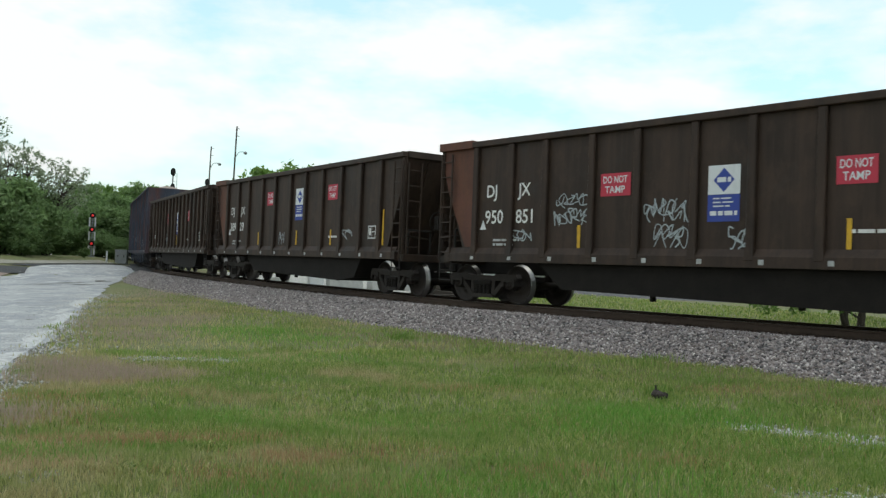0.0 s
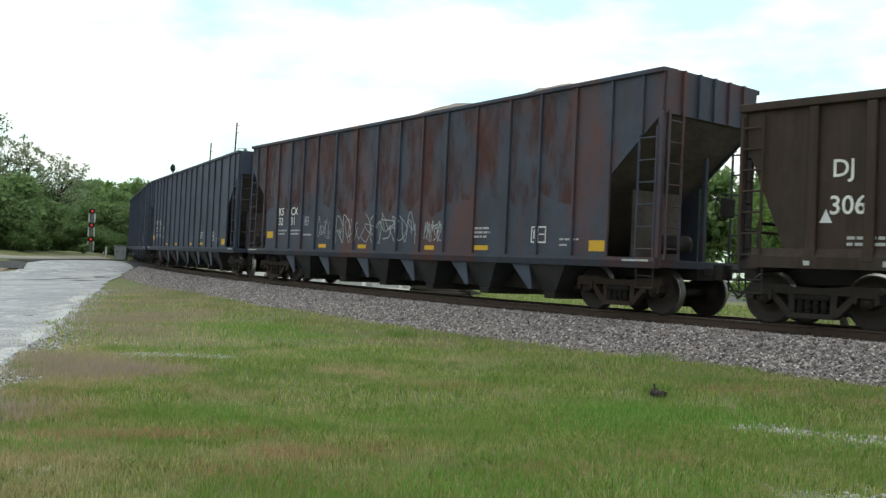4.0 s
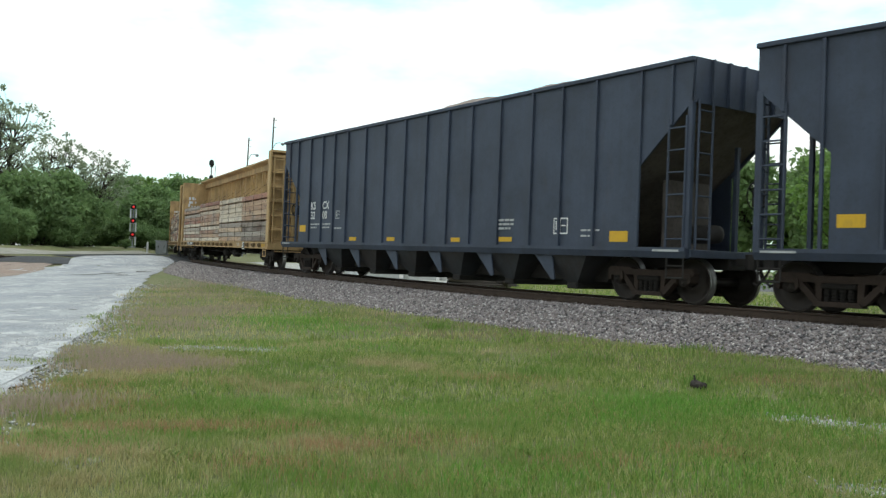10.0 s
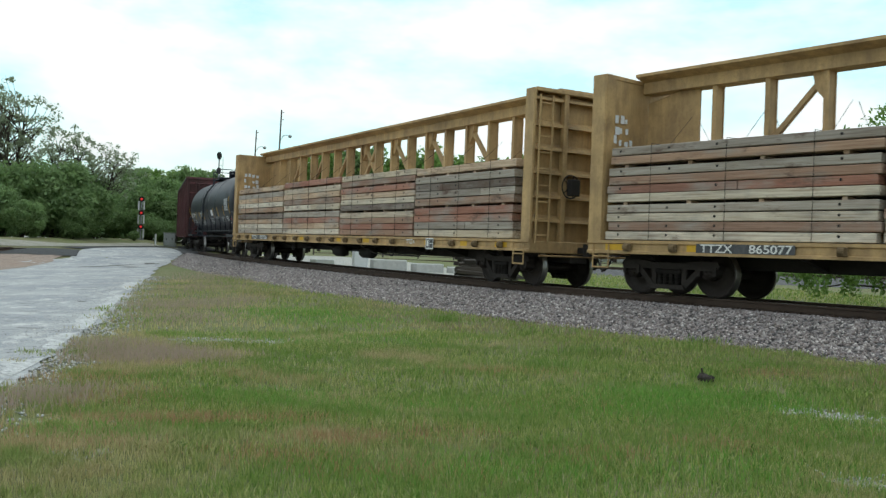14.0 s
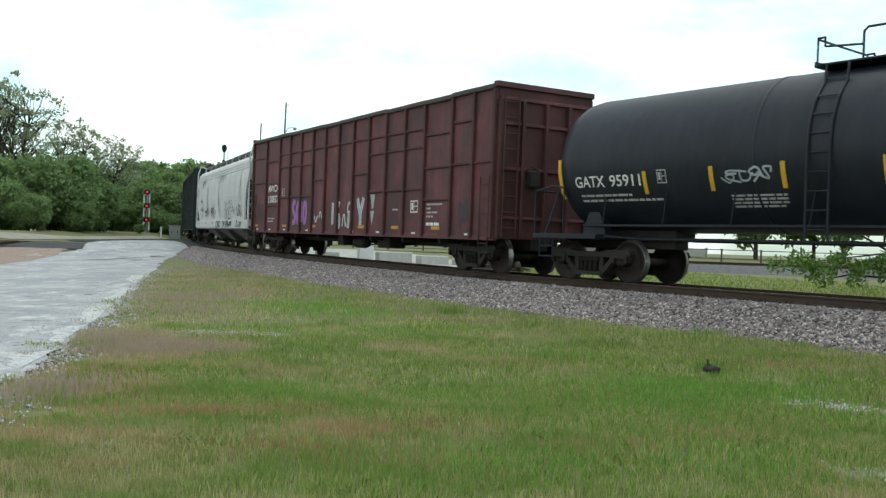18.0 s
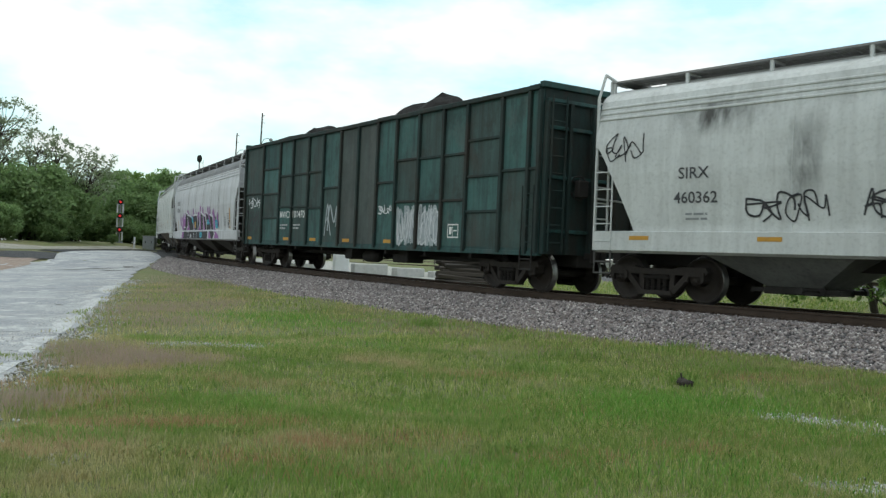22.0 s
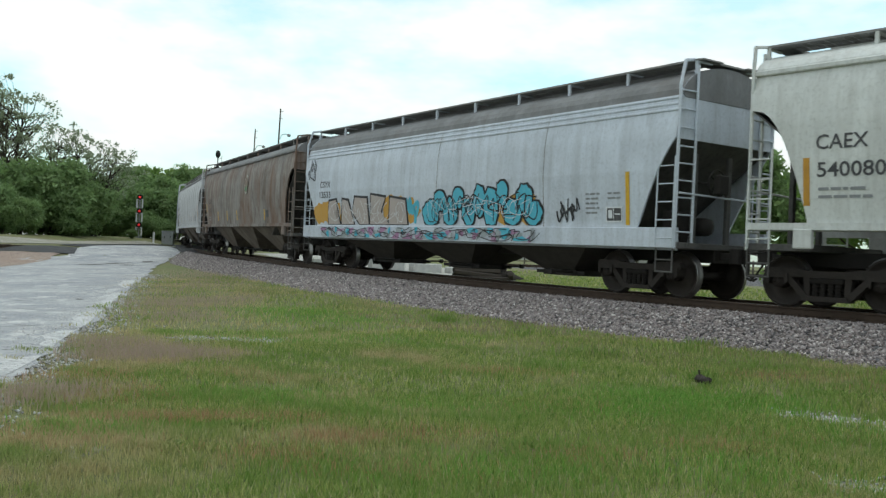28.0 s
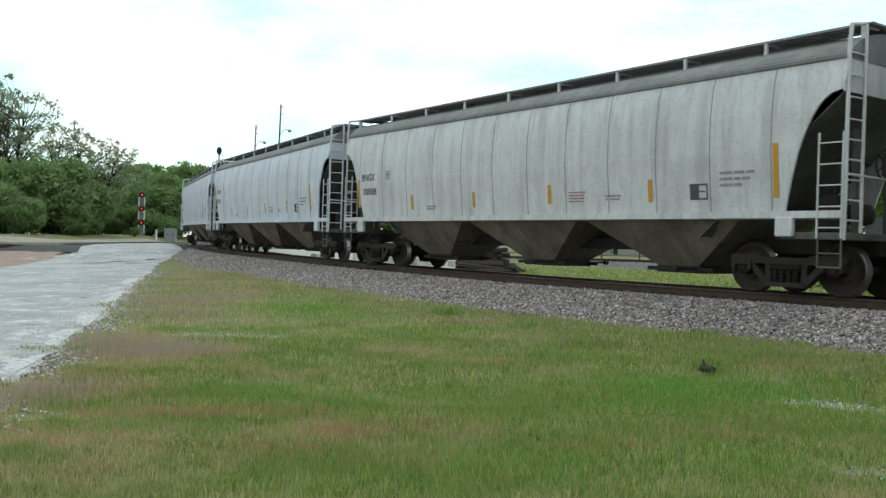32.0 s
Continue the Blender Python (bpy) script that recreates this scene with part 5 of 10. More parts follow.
def wheelset_mesh():
    bm = bmesh.new()
    rod(bm, (0, -1.05, 0), (0, 1.05, 0), 0.085, 12)
    for s in (-1, 1):
        y = 0.7175 * s
        prof = [(0.11, y - 0.10 * s), (0.12, y + 0.12 * s), (0.17, y + 0.12 * s), (0.20, y + 0.055 * s), (0.375, y + 0.035 * s), (0.395, y + 0.085 * s),
                (WHEEL_R - 0.012, y + 0.085 * s), (WHEEL_R - 0.004, y + 0.07 * s), (WHEEL_R, y - 0.005 * s), (WHEEL_R + 0.026, y - 0.022 * s),
                (WHEEL_R + 0.022, y - 0.050 * s), (0.392, y - 0.052 * s), (0.375, y - 0.005 * s), (0.20, y + 0.015 * s), (0.17, y - 0.08 * s)]
        lathe(bm, prof, "y", 28)
        rod(bm, (0, 0.90 * s, 0), (0, 1.10 * s, 0), 0.115, 12)
        for k in range(3):
            a = 2 * math.pi * k / 3
            rod(bm, (0.055 * math.cos(a), 1.10 * s, 0.055 * math.sin(a)), (0.055 * math.cos(a), 1.125 * s, 0.055 * math.sin(a)), 0.018, 6)
    me = mesh_of("wheelset", bm, WHEEL_STEEL, False)
    me.materials.append(TREAD)
    for p in me.polygons:
        c = p.center
        r = math.hypot(c.x, c.z)
        p.use_smooth = True
        if r > WHEEL_R - 0.014 and abs(p.normal.y) < 0.9:
            p.material_index = 1
    return me


def side_frame_mesh(mat_):
    """Cast side frame of a freight truck, its outer face at y = -0.12."""
    bm = bmesh.new()
    y0, y1 = -0.11, 0.07
    top = [(-1.16, 0.62), (-1.10, 0.70), (-0.55, 0.70), (-0.40, 0.66), (0.40, 0.66), (0.55, 0.70), (1.10, 0.70), (1.16, 0.62), (1.12, 0.56), (0.66, 0.54), (0.40, 0.54), (-0.40, 0.54), (-0.66, 0.54), (-1.12, 0.56)]
    prism(bm, top, "y", y0, y1)
    for s in (-1, 1):
        leg = [(0.66 * s, 0.56), (0.80 * s, 0.56), (0.46 * s, 0.20), (0.36 * s, 0.14), (0.30 * s, 0.20), (0.36 * s, 0.26)]
        prism(bm, leg if s > 0 else leg[::-1], "y", y0, y1)
        col = [(0.30 * s, 0.18), (0.40 * s, 0.18), (0.42 * s, 0.56), (0.30 * s, 0.56)]
        prism(bm, col if s > 0 else col[::-1], "y", y0 + 0.02, y1)
        jaw = [(0.70 * s, 0.60), (1.10 * s, 0.60), (1.10 * s, 0.44), (1.04 * s, 0.40), (1.02 * s, 0.52), (0.76 * s, 0.52), (0.74 * s, 0.40), (0.68 * s, 0.46)]
        prism(bm, jaw if s > 0 else jaw[::-1], "y", y0 - 0.04, y1 + 0.05)
    base = [(-0.42, 0.14), (0.42, 0.14), (0.36, 0.225), (-0.36, 0.225)]
    prism(bm, base, "y", y0 - 0.05, y1 + 0.03)
    return mesh_of("side_frame", bm, mat_)


def spring_mesh():
    bm = bmesh.new()
    for x in (-0.2, -0.07, 0.07, 0.2):
        for y in (-0.09, 0.05):
            for k in range(4):
                z = 0.235 + k * 0.05
                lathe(bm, [(0.052, z), (0.062, z + 0.012), (0.052, z + 0.028)], "z", 8, (x, y, 0))
            rod(bm, (x, y, 0.22), (x, y, 0.44), 0.048, 8)
    tri_box(bm, -0.30, 0.30, -0.15, 0.10, 0.44, 0.53, 0.02)
    return mesh_of("spring_nest", bm, SOOTY)


def bolster_mesh(mat_):
    bm = bmesh.new()
    prism(bm, [(-1.10, 0.44), (1.10, 0.44), (1.10, 0.53), (0.5, 0.66), (-0.5, 0.66), (-1.10, 0.53)], "x", -0.19, 0.19)
    rod(bm, (0, 0, 0.62), (0, 0, 0.74), 0.20, 16)
    for s in (-1, 1):
        tri_box(bm, -0.9 * 1, 0.9, s * 0.66 - 0.02, s * 0.66 + 0.02, 0.30, 0.36, 0)
        rod(bm, (s * 0.55, -0.72, 0.36), (s * 0.55, 0.72, 0.36), 0.05, 8)
        tri_box(bm, s * 0.42, s * 0.48, -0.80, -0.62, 0.28, 0.56)
        tri_box(bm, s * 0.42, s * 0.48, 0.62, 0.80, 0.28, 0.56)
    return mesh_of("truck", bm, mat_)


ALL_WHEELSETS = []


# rail-to-roof heights and running gear, against the lengths along the car
TALL = 1.065


def tall_mesh(me, sx=1.0):
    """Scale a mesh's heights (and lengths by sx) once."""
    if not me.get("tall"):
        me.transform(Matrix.Diagonal((sx, 1.0, TALL, 1.0)))
        me["tall"] = 1


def set_height(thing_):
    """Bring a car or a load, drawn in its own measure, to its height over the rails."""
    for ob in thing_.children_recursive:
        gear = ob.name.split(".")[0] in ("truck", "side_frame", "spring_nest", "wheelset")
        tall_mesh(ob.data, TALL if gear else 1.0)
        m = ob.matrix_basis.copy()
        m.translation.z *= TALL
        if ob.name.startswith("wheelset"):
            m.translation.x *= TALL
        ob.matrix_basis = m
    if thing_.data:
        tall_mesh(thing_.data)


def make_truck(car, u, rusty=False):
    m = TRUCK_RUST if rusty else TRUCK_STEEL
    t = part("truck", cached(("bolster", rusty), lambda: bolster_mesh(m)), m, car, at=pose(u, 0, 0))
    sf = cached(("frame", rusty), lambda: side_frame_mesh(m))
    part("side_frame", sf, m, t, at=pose(0, -1.0, 0))
    part("side_frame", sf, m, t, at=pose(0, 1.0, 0, 0, 0, 180))
    sp = cached("spring", spring_mesh)
    part("spring_nest", sp, m, t, at=pose(0, -1.0, 0))
    part("spring_nest", sp, m, t, at=pose(0, 1.0, 0, 0, 0, 180))
    ws = cached("wheels", wheelset_mesh)
    for x in (-0.889, 0.889):
        w = part("wheelset", ws, WHEEL_STEEL, t, at=pose(x, 0, WHEEL_R))
        ALL_WHEELSETS.append((w, car, x))
    return t


def coupler_mesh():
    bm = bmesh.new()
    tri_box(bm, 0.0, 0.50, -0.075, 0.075, 0.80, 0.94, 0.01)
    head = [(-0.12, -0.16), (0.08, -0.14), (0.16, -0.06), (0.16, 0.10), (0.05, 0.15), (-0.10, 0.14), (-0.13, 0.08), (-0.04, 0.05), (-0.04, -0.05), (-0.13, -0.09)]
    prism(bm, head, "z", 0.73, 1.02)
    pipe(bm, [(0.1, -0.3, 0.75), (-0.05, -0.28, 0.55), (-0.22, -0.22, 0.42), (-0.34, -0.16, 0.46)], 0.025, 6)
    rod(bm, (0.15, -0.9, 0.92), (0.15, -0.2, 0.98), 0.015, 6)
    return mesh_of("coupler", bm, STEEL_DARK)


def underframe(car, Lb, inset, rusty=False, draft=0.35, sill=(0.70, 1.02), stub=0.0):
    me = cached("coupler", coupler_mesh)
    gap = 0.40
    part("coupler", me, STEEL_DARK, car, at=pose(-gap, 0, 0))
    part("coupler", me, STEEL_DARK, car, at=pose(Lb + gap, 0, 0, 0, 0, 180))
    for a, b in (((0.02, stub), (Lb - stub, Lb - 0.02)) if stub else ((0.02, Lb - 0.02),)):
        bm = bmesh.new()
        tri_box(bm, a, b, -0.26, 0.26, sill[0], sill[1], 0.02)
        part("centre_sill", bm, STEEL_DARK, car)
    make_truck(car, inset, rusty)
    make_truck(car, Lb - inset, rusty)


def ladder(name, car, x0, x1, y, z0, z1, n, material, r=0.018, along="x", tilt=0.0, label=""):
    """Two stiles and n rungs. along x: on the side at y; along y: on the end at x = y with x0..x1 across."""
    bm = bmesh.new()
    def P(a, z):
        k = tilt * (z - z0) / (z1 - z0)
        return (a + k, y, z) if along == "x" else (y, a, z)
    for a in (x0, x1):
        rod(bm, P(a, z0), P(a, z1), r * 1.5, 6)
    for i in range(n):
        z = z0 + (z1 - z0) * (i + 0.5) / n
        rod(bm, P(x0, z), P(x1, z), r, 6)
    return part(name, bm, material, car, label)


def step(car, u, y, material):
    bm = bmesh.new()
    s = -1 if y < 0 else 1
    pipe(bm, [(u - 0.22, y, 1.0), (u - 0.22, y, 0.52), (u + 0.22, y, 0.52), (u + 0.22, y, 1.0)], 0.018, 6)
    rod(bm, (u - 0.22, y, 0.75), (u + 0.22, y, 0.75), 0.016, 6)
    return part("sill_step", bm, material, car)


def brake_wheel(car, x, y, z, material):
    bm = bmesh.new()
    n = 20
    pts = [(x, y + 0.27 * math.cos(2 * math.pi * i / n), z + 0.27 * math.sin(2 * math.pi * i / n)) for i in range(n + 1)]
    pipe(bm, pts, 0.016, 6)
    for k in range(5):
        a = 2 * math.pi * k / 5
        rod(bm, (x, y, z), (x, y + 0.27 * math.cos(a), z + 0.27 * math.sin(a)), 0.013, 6)
    tri_box(bm, x + 0.02, x + 0.2, y - 0.15, y + 0.15, z - 0.22, z + 0.16, 0.02)
    return part("brake_wheel", bm, material, car)


def reservoir(car, u, y, z, material=None):
    bm = bmesh.new()
    lathe(bm, [(0.05, u - 0.48), (0.17, u - 0.42), (0.19, u - 0.3), (0.19, u + 0.3), (0.17, u + 0.42), (0.05, u + 0.48)], "x", 14, (0, y, z))
    return part("air_reservoir", bm, material or STEEL_DARK, car, smooth=True)


def prof_fn(points):
    zs, ys = [p[0] for p in points], [p[1] for p in points]
    return lambda z: float(np.interp(z, zs, ys))


def wall_shell(zs, cut, Lb, side, sign, nu=10, thick=0.045):
    """A side sheet between z rows; cut(z) shortens both ends."""
    bm = bmesh.new()
    grid = {}
    for i, z in enumerate(zs):
        a, b = cut(z), Lb - cut(z)
        for j in range(nu + 1):
            u = a + (b - a) * j / nu
            for k, d in enumerate((0.0, thick)):
                grid[i, j, k] = bm.verts.new((u, sign * (side(z) - d), z))
    m = len(zs) - 1
    fs = []
    for i in range(m):
        for j in range(nu):
            for k in (0, 1):
                fs.append(bm.faces.new((grid[i, j, k], grid[i, j + 1, k], grid[i + 1, j + 1, k], grid[i + 1, j, k])))
    for j in range(nu):
        for i in (0, m):
            fs.append(bm.faces.new((grid[i, j, 0], grid[i, j + 1, 0], grid[i, j + 1, 1], grid[i, j, 1])))
    for i in range(m):
        for j in (0, nu):
            fs.append(bm.faces.new((grid[i, j, 0], grid[i + 1, j, 0], grid[i + 1, j, 1], grid[i, j, 1])))
    bmesh.ops.recalc_face_normals(bm, faces=fs)
    for e in bm.edges:
        e.smooth = len(e.link_faces) == 2 and e.calc_face_angle() < 0.5
    return bm


def slope_sheet(x_top, z_top, x_bot, z_bot, half, mirror=None):
    bm = bmesh.new()
    f = (lambda x: x) if mirror is None else (lambda x: mirror - x)
    poly = [(f(x_top), z_top), (f(x_bot), z_bot), (f(x_bot) + (0.05 if mirror is None else -0.05), z_bot), (f(x_top) + (0.05 if mirror is None else -0.05), z_top)]
    prism(bm, poly, "y", -half, half)
    return bm


def bin_mesh(c, z_top, z_bot, half_u, half_y, bot_u=0.42, bot_y=0.55):
    bm = bmesh.new()
    rings = []
    for z, hu, hy in ((z_top, half_u, half_y), (z_bot, bot_u, bot_y)):
        rings.append([bm.verts.new((c + a * hu, b * hy, z)) for a, b in ((-1, -1), (1, -1), (1, 1), (-1, 1))])
    bm.faces.new(rings[0][::-1])
    bm.faces.new(rings[1])
    for i in range(4):
        j = (i + 1) % 4
        bm.faces.new((rings[0][i], rings[0][j], rings[1][j], rings[1][i]))
    bmesh.ops.recalc_face_normals(bm, faces=bm.faces)
    return bm


def gate(car, c, z=0.30):
    bm = bmesh.new()
    tri_box(bm, c - 0.62, c + 0.62, -0.62, 0.62, z, z + 0.14, 0.02)
    for s in (-1, 1):
        tri_box(bm, c - 0.9, c + 0.9, s * 0.55 - 0.04, s * 0.55 + 0.04, z + 0.03, z + 0.11)
        rod(bm, (c + 0.5, s * 0.6, z + 0.08), (c + 0.5, s * 1.25, z + 0.1), 0.025, 6)
        rod(bm, (c + 0.5, s * 1.22, z + 0.1), (c + 0.5, s * 1.34, z + 0.1), 0.06, 8)
    return part("outlet_gate", bm, STEEL_DARK, car)
# ---- open-top gondolas, ribbed steel ----
CARS = {}


def gondola(idx, Lb, mark, number, ribs, label, red_end=True, scribbles=(), sign_drop=0.0, deep_sill=False):
    car = thing("gondola_car", label, "gondola", "freight cars of the train")
    top, bot = 3.79, 0.95
    def cut(z):
        return 0.95 * max(0.0, (3.35 - z)) / 2.2 if z < 3.35 else 0.0
    zs = [1.28, 1.6, 2.0, 2.5, 3.0, 3.35, 3.69]
    for s in (-1, 1):
        bm = wall_shell(zs, cut, Lb, lambda z: 1.50, s, 8)
        part("side_wall", bm, GONDOLA, car)
        bm = bmesh.new()
        prism(bm, [(s * 1.50, 1.30), (s * 1.60, 1.16), (s * 1.60, 0.97), (s * 1.46, 0.97), (s * 1.40, 1.30)], "x", 0.30, Lb - 0.30)
        part("side_sill", bm, GONDOLA, car)
        part("top_chord", box_bm(0.0, Lb, s * 1.46, s * 1.62, 3.65, top, bevel=0.015), GONDOLA, car)
        for u in ribs:
            bm = bmesh.new()
            w = 0.085
            tri_box(bm, u - w, u + w, s * 1.495, s * 1.60, 1.30, 3.65, 0.02)
            prism(bm, [(s * 1.49, 1.32), (s * 1.60, 1.32), (s * 1.61, 1.10), (s * 1.55, 1.04)], "x", u - 0.09, u + 0.09)
            part("side_post", bm, GONDOLA, car)
    # red painted panel at the rear end, between the slope and the first post
    if red_end:
        bm = bmesh.new()
        poly = [(0.02, 3.64), (ribs[0] - 0.09, 3.64), (ribs[0] - 0.09, 1.32), (0.98, 1.32), (0.30, 2.6), (0.05, 3.3)]
        prism(bm, poly, "y", -1.512, -1.49)
        part("end_panel", bm, GONDOLA_RED, car, "rust-red painted end panel")
        part("end_cap", box_bm(-0.02, 1.25, -1.63, -1.45, 3.64, 3.83, bevel=0.01), GONDOLA_RED, car, "rust-red top cap")
    # ends: sloping sheets, chords, posts
    for mir in (None, Lb):
        bm = slope_sheet(0.02, 3.69, 1.15, 1.05, 1.48, mir)
        part("end_sheet", bm, GONDOLA_RED if (mir is None and red_end) else GONDOLA, car)
        f = (lambda x: x) if mir is None else (lambda x: Lb - x)
        a, b = sorted((f(-0.04), f(0.10)))
        part("end_chord", box_bm(a, b, -1.46, 1.46, 3.63, top + 0.02, bevel=0.015), GONDOLA, car)
        for y in (-0.75, 0.0, 0.75):
            bm = bmesh.new()
            poly = [(f(0.0), 3.56), (f(1.08), 1.1), (f(0.96), 1.1), (f(-0.09), 3.56)]
            prism(bm, poly, "y", y - 0.05, y + 0.05)
            part("end_rib", bm, GONDOLA, car)
        a, b = sorted((f(0.0), f(0.42)))
        part("end_sill", box_bm(a, b, -1.5, 1.5, 0.92, 1.12, bevel=0.02), GONDOLA, car)
        for s in (-1, 1):
            a, b = sorted((f(0.02), f(0.12)))
            part("corner_post", box_bm(a, b, s * 1.50 - 0.05, s * 1.50 + 0.05, 1.1, 3.65, bevel=0.01), GONDOLA, car)
            bm = bmesh.new()
            rod(bm, (f(0.07), s * 1.5, 1.6), (f(0.75), s * 0.2, 1.55), 0.025, 6)
            part("end_grab_rail", bm, GONDOLA, car)
        x0, x1 = sorted((f(0.08), f(0.48)))
        ladder("side_ladder", car, x0, x1, -1.585, 1.0, 3.55, 7, GONDOLA)
        ladder("side_ladder", car, x0, x1, 1.585, 1.0, 3.55, 7, GONDOLA)
        ladder("end_ladder", car, -1.42, -1.0, f(-0.03), 1.1, 3.5, 6, GONDOLA, along="y")
        step(car, f(0.3), -1.55, STEEL_DARK)
        # plumbing on the end platform
        bm = bmesh.new()
        pipe(bm, [(f(0.25), -1.2, 1.12), (f(0.25), -1.2, 1.75), (f(0.35), -0.4, 1.75), (f(0.35), -0.4, 1.2)], 0.03)
        part("end_piping", bm, STEEL_DARK, car)
    brake_wheel(car, Lb - 0.05, -0.35, 2.0, STEEL_DARK)
    # belly below the sills
    bm = bmesh.new()
    prism(bm, [(3.4, 0.98), (4.2, 0.42), (Lb - 4.2, 0.30), (Lb - 3.0, 0.42), (Lb - 2.6, 0.98)], "y", -1.42, 1.42)
    part("belly", bm, SOOTY, car, "low-slung smooth dark belly")
    for u in (6.0, 9.4):
        part("belly_stay", box_bm(u - 0.05, u + 0.05, -0.5, -0.4, 0.25, 0.45), STEEL_DARK, car)
    underframe(car, Lb, 1.25)
    # writing
    z = 2.37
    half = mark[:2], mark[2:]
    writing("reporting_mark", half[0], 1.74, z, 0.28, WHITE_PAINT, car, lambda z: 1.5)
    writing("reporting_mark", half[1], 2.80, z, 0.28, WHITE_PAINT, car, lambda z: 1.5)
    writing("car_number", number[0], 1.70, z - 0.52, 0.30, WHITE_PAINT, car, lambda z: 1.5)
    writing("car_number", number[1], 2.76, z - 0.52, 0.30, WHITE_PAINT, car, lambda z: 1.5)
    patch("warning_triangle", [(1.52, 1.72), (1.74, 1.72), (1.63, 1.94)], SIGN_WHITE, car, lambda z: 1.5)
    w15 = lambda z: 1.5
    for u, wide in ((5.32, 0.80), (10.50, 0.71)) if idx == 1 else ((5.50, 0.70), (10.60, 0.68)):
        zz = 2.30 + 0.05 - sign_drop
        s = plate("warning_sign", u, u + wide, zz, zz + 0.46, RED_SIGN, car, w15, 0.012, "red sign with white words")
        writing("sign_word", "DO NOT", u + 0.09 * wide, zz + 0.26, 0.14, SIGN_WHITE, s, w15, 0.018, 0.80 * wide)
        writing("sign_word", "TAMP", u + 0.16 * wide, zz + 0.06, 0.14, SIGN_WHITE, s, w15, 0.018, 0.66 * wide)
    c0 = 7.98 if idx == 1 else 8.07
    zt = 2.81 - sign_drop
    s = plate("company_sign", c0, c0 + 0.69, zt - 0.53, zt, SIGN_WHITE, car, w15, 0.012, "white sign with a dark diamond")
    patch("diamond", [(c0 + 0.345, zt - 0.49), (c0 + 0.57, zt - 0.27), (c0 + 0.345, zt - 0.05), (c0 + 0.12, zt - 0.27)], BLUE_SIGN, s, w15, 0.017)
    bars("sign_print", c0 + 0.2, zt - 0.22, [0.3], SIGN_WHITE, s, w15, 0.09, 0.04, 0.021, 9)
    s = plate("company_sign", c0, c0 + 0.69, zt - 1.02, zt - 0.535, BLUE_SIGN, car, w15, 0.012, "blue sign with pale bars")
    bars("sign_print", c0 + 0.12, zt - 0.59, [0.45, 0.5, 0.42], SIGN_WHITE, s, w15, 0.025, 0.045, 0.017, 3)
    bars("sign_print", c0 + 0.06, zt - 0.83, [0.58], SIGN_WHITE, s, w15, 0.08, 0.04, 0.017, 4)
    for u, a, b in ((4.74, 1.30, 1.78), (7.71, 1.28, 1.78), (10.75, 1.30, 1.80), (14.3, 1.34, 2.31)) if idx == 1 else ((4.75, 1.34, 1.78), (8.24, 1.34, 1.80), (10.9, 1.34, 1.80), (14.3, 1.34, 2.31)):
        plate("reflector", u - 0.045, u + 0.045, a, b, YELLOW_TAPE, car, w15, 0.016)
    framed_box("test_panel", 13.40, 13.86, 1.52, 1.88, WHITE_PAINT, car, w15)
    bars("small_print", 10.75, 1.62, [0.62], WHITE_PAINT, car, w15, 0.06, 0.04, 0.012, idx)
    bars("small_print", 2.0, 1.50, [0.9, 0.7], PALE_PAINT, car, w15, 0.05, 0.05, 0.012, idx + 5)
    for i in range(11):
        u = 1.3 + i * (Lb - 2.4) / 10
        plate("sill_mark", u, u + 0.11, 1.02, 1.11, PALE_PAINT, car, lambda z: 1.6, 0.006)
    for k, (u0, u1, z0, z1, n) in enumerate(scribbles):
        scrawl("spray_tag", u0, u1, z0, z1, SPRAY_SILVER, car, n, 0.026, w15, 0.014, idx * 10 + k)
    CARS[idx] = (car, Lb, 1.25)
    return car


def build_gondolas():
    ribs_a = [1.36, 2.61, 3.71, 5.09, 6.31, 7.69, 8.93, 10.26, 11.60, 12.89, 14.12]
    gondola(1, 15.45, "DJJX", ("950", "851"), ribs_a, "dark brown ribbed steel gondola car with red warning signs", True, ((4.06, 4.97, 2.14, 2.47, 5), (3.95, 5.0, 1.78, 2.12, 7), (6.50, 7.63, 1.80, 2.26, 8), (6.75, 7.55, 1.32, 1.76, 5), (8.46, 8.90, 1.30, 1.72, 3), (2.7, 3.3, 1.45, 1.7, 3)))
    gondola(2, 15.45, "DJJX", ("309", "29"), ribs_a, "dark brown ribbed gondola car with rust-red end panel", True, ((6.75, 7.2, 1.35, 1.8, 3), (11.7, 12.4, 1.5, 1.8, 2)), -0.35)
    ribs_b = [1.4, 2.38, 3.33, 4.21, 5.16, 6.2, 7.14, 8.08, 8.98, 9.96, 10.9, 11.8, 12.71, 13.54, 14.42]
    gondola(3, 15.7, "DJJX", ("306", "91"), ribs_b, "dark brown gondola car with close-set side posts", False, ((5.2, 5.8, 1.4, 1.9, 3),), -0.08)


build_gondolas()


def rust_film(name, col):
    """A thin ragged film of rust: clear where the paint still holds."""
    m, nt, b, L = nodes_of(name)
    n = noise_node(nt, L, 1.5, 9, (1.3, 1, 0.40), 0.70)
    fine = noise_node(nt, L, 17, 5)
    L(tint(nt, L, ramp(nt, L, fine, 0.3, 0.8), col, tuple(x * 0.6 for x in col)), b.inputs["Base Color"])
    b.inputs["Roughness"].default_value = 0.9
    film = nt.nodes.new("ShaderNodeMath")
    film.operation = "MULTIPLY"
    L(ramp(nt, L, n, 0.44, 0.68), film.inputs[0])
    film.inputs[1].default_value = 0.8
    L(film.outputs[0], b.inputs["Alpha"])
    return m


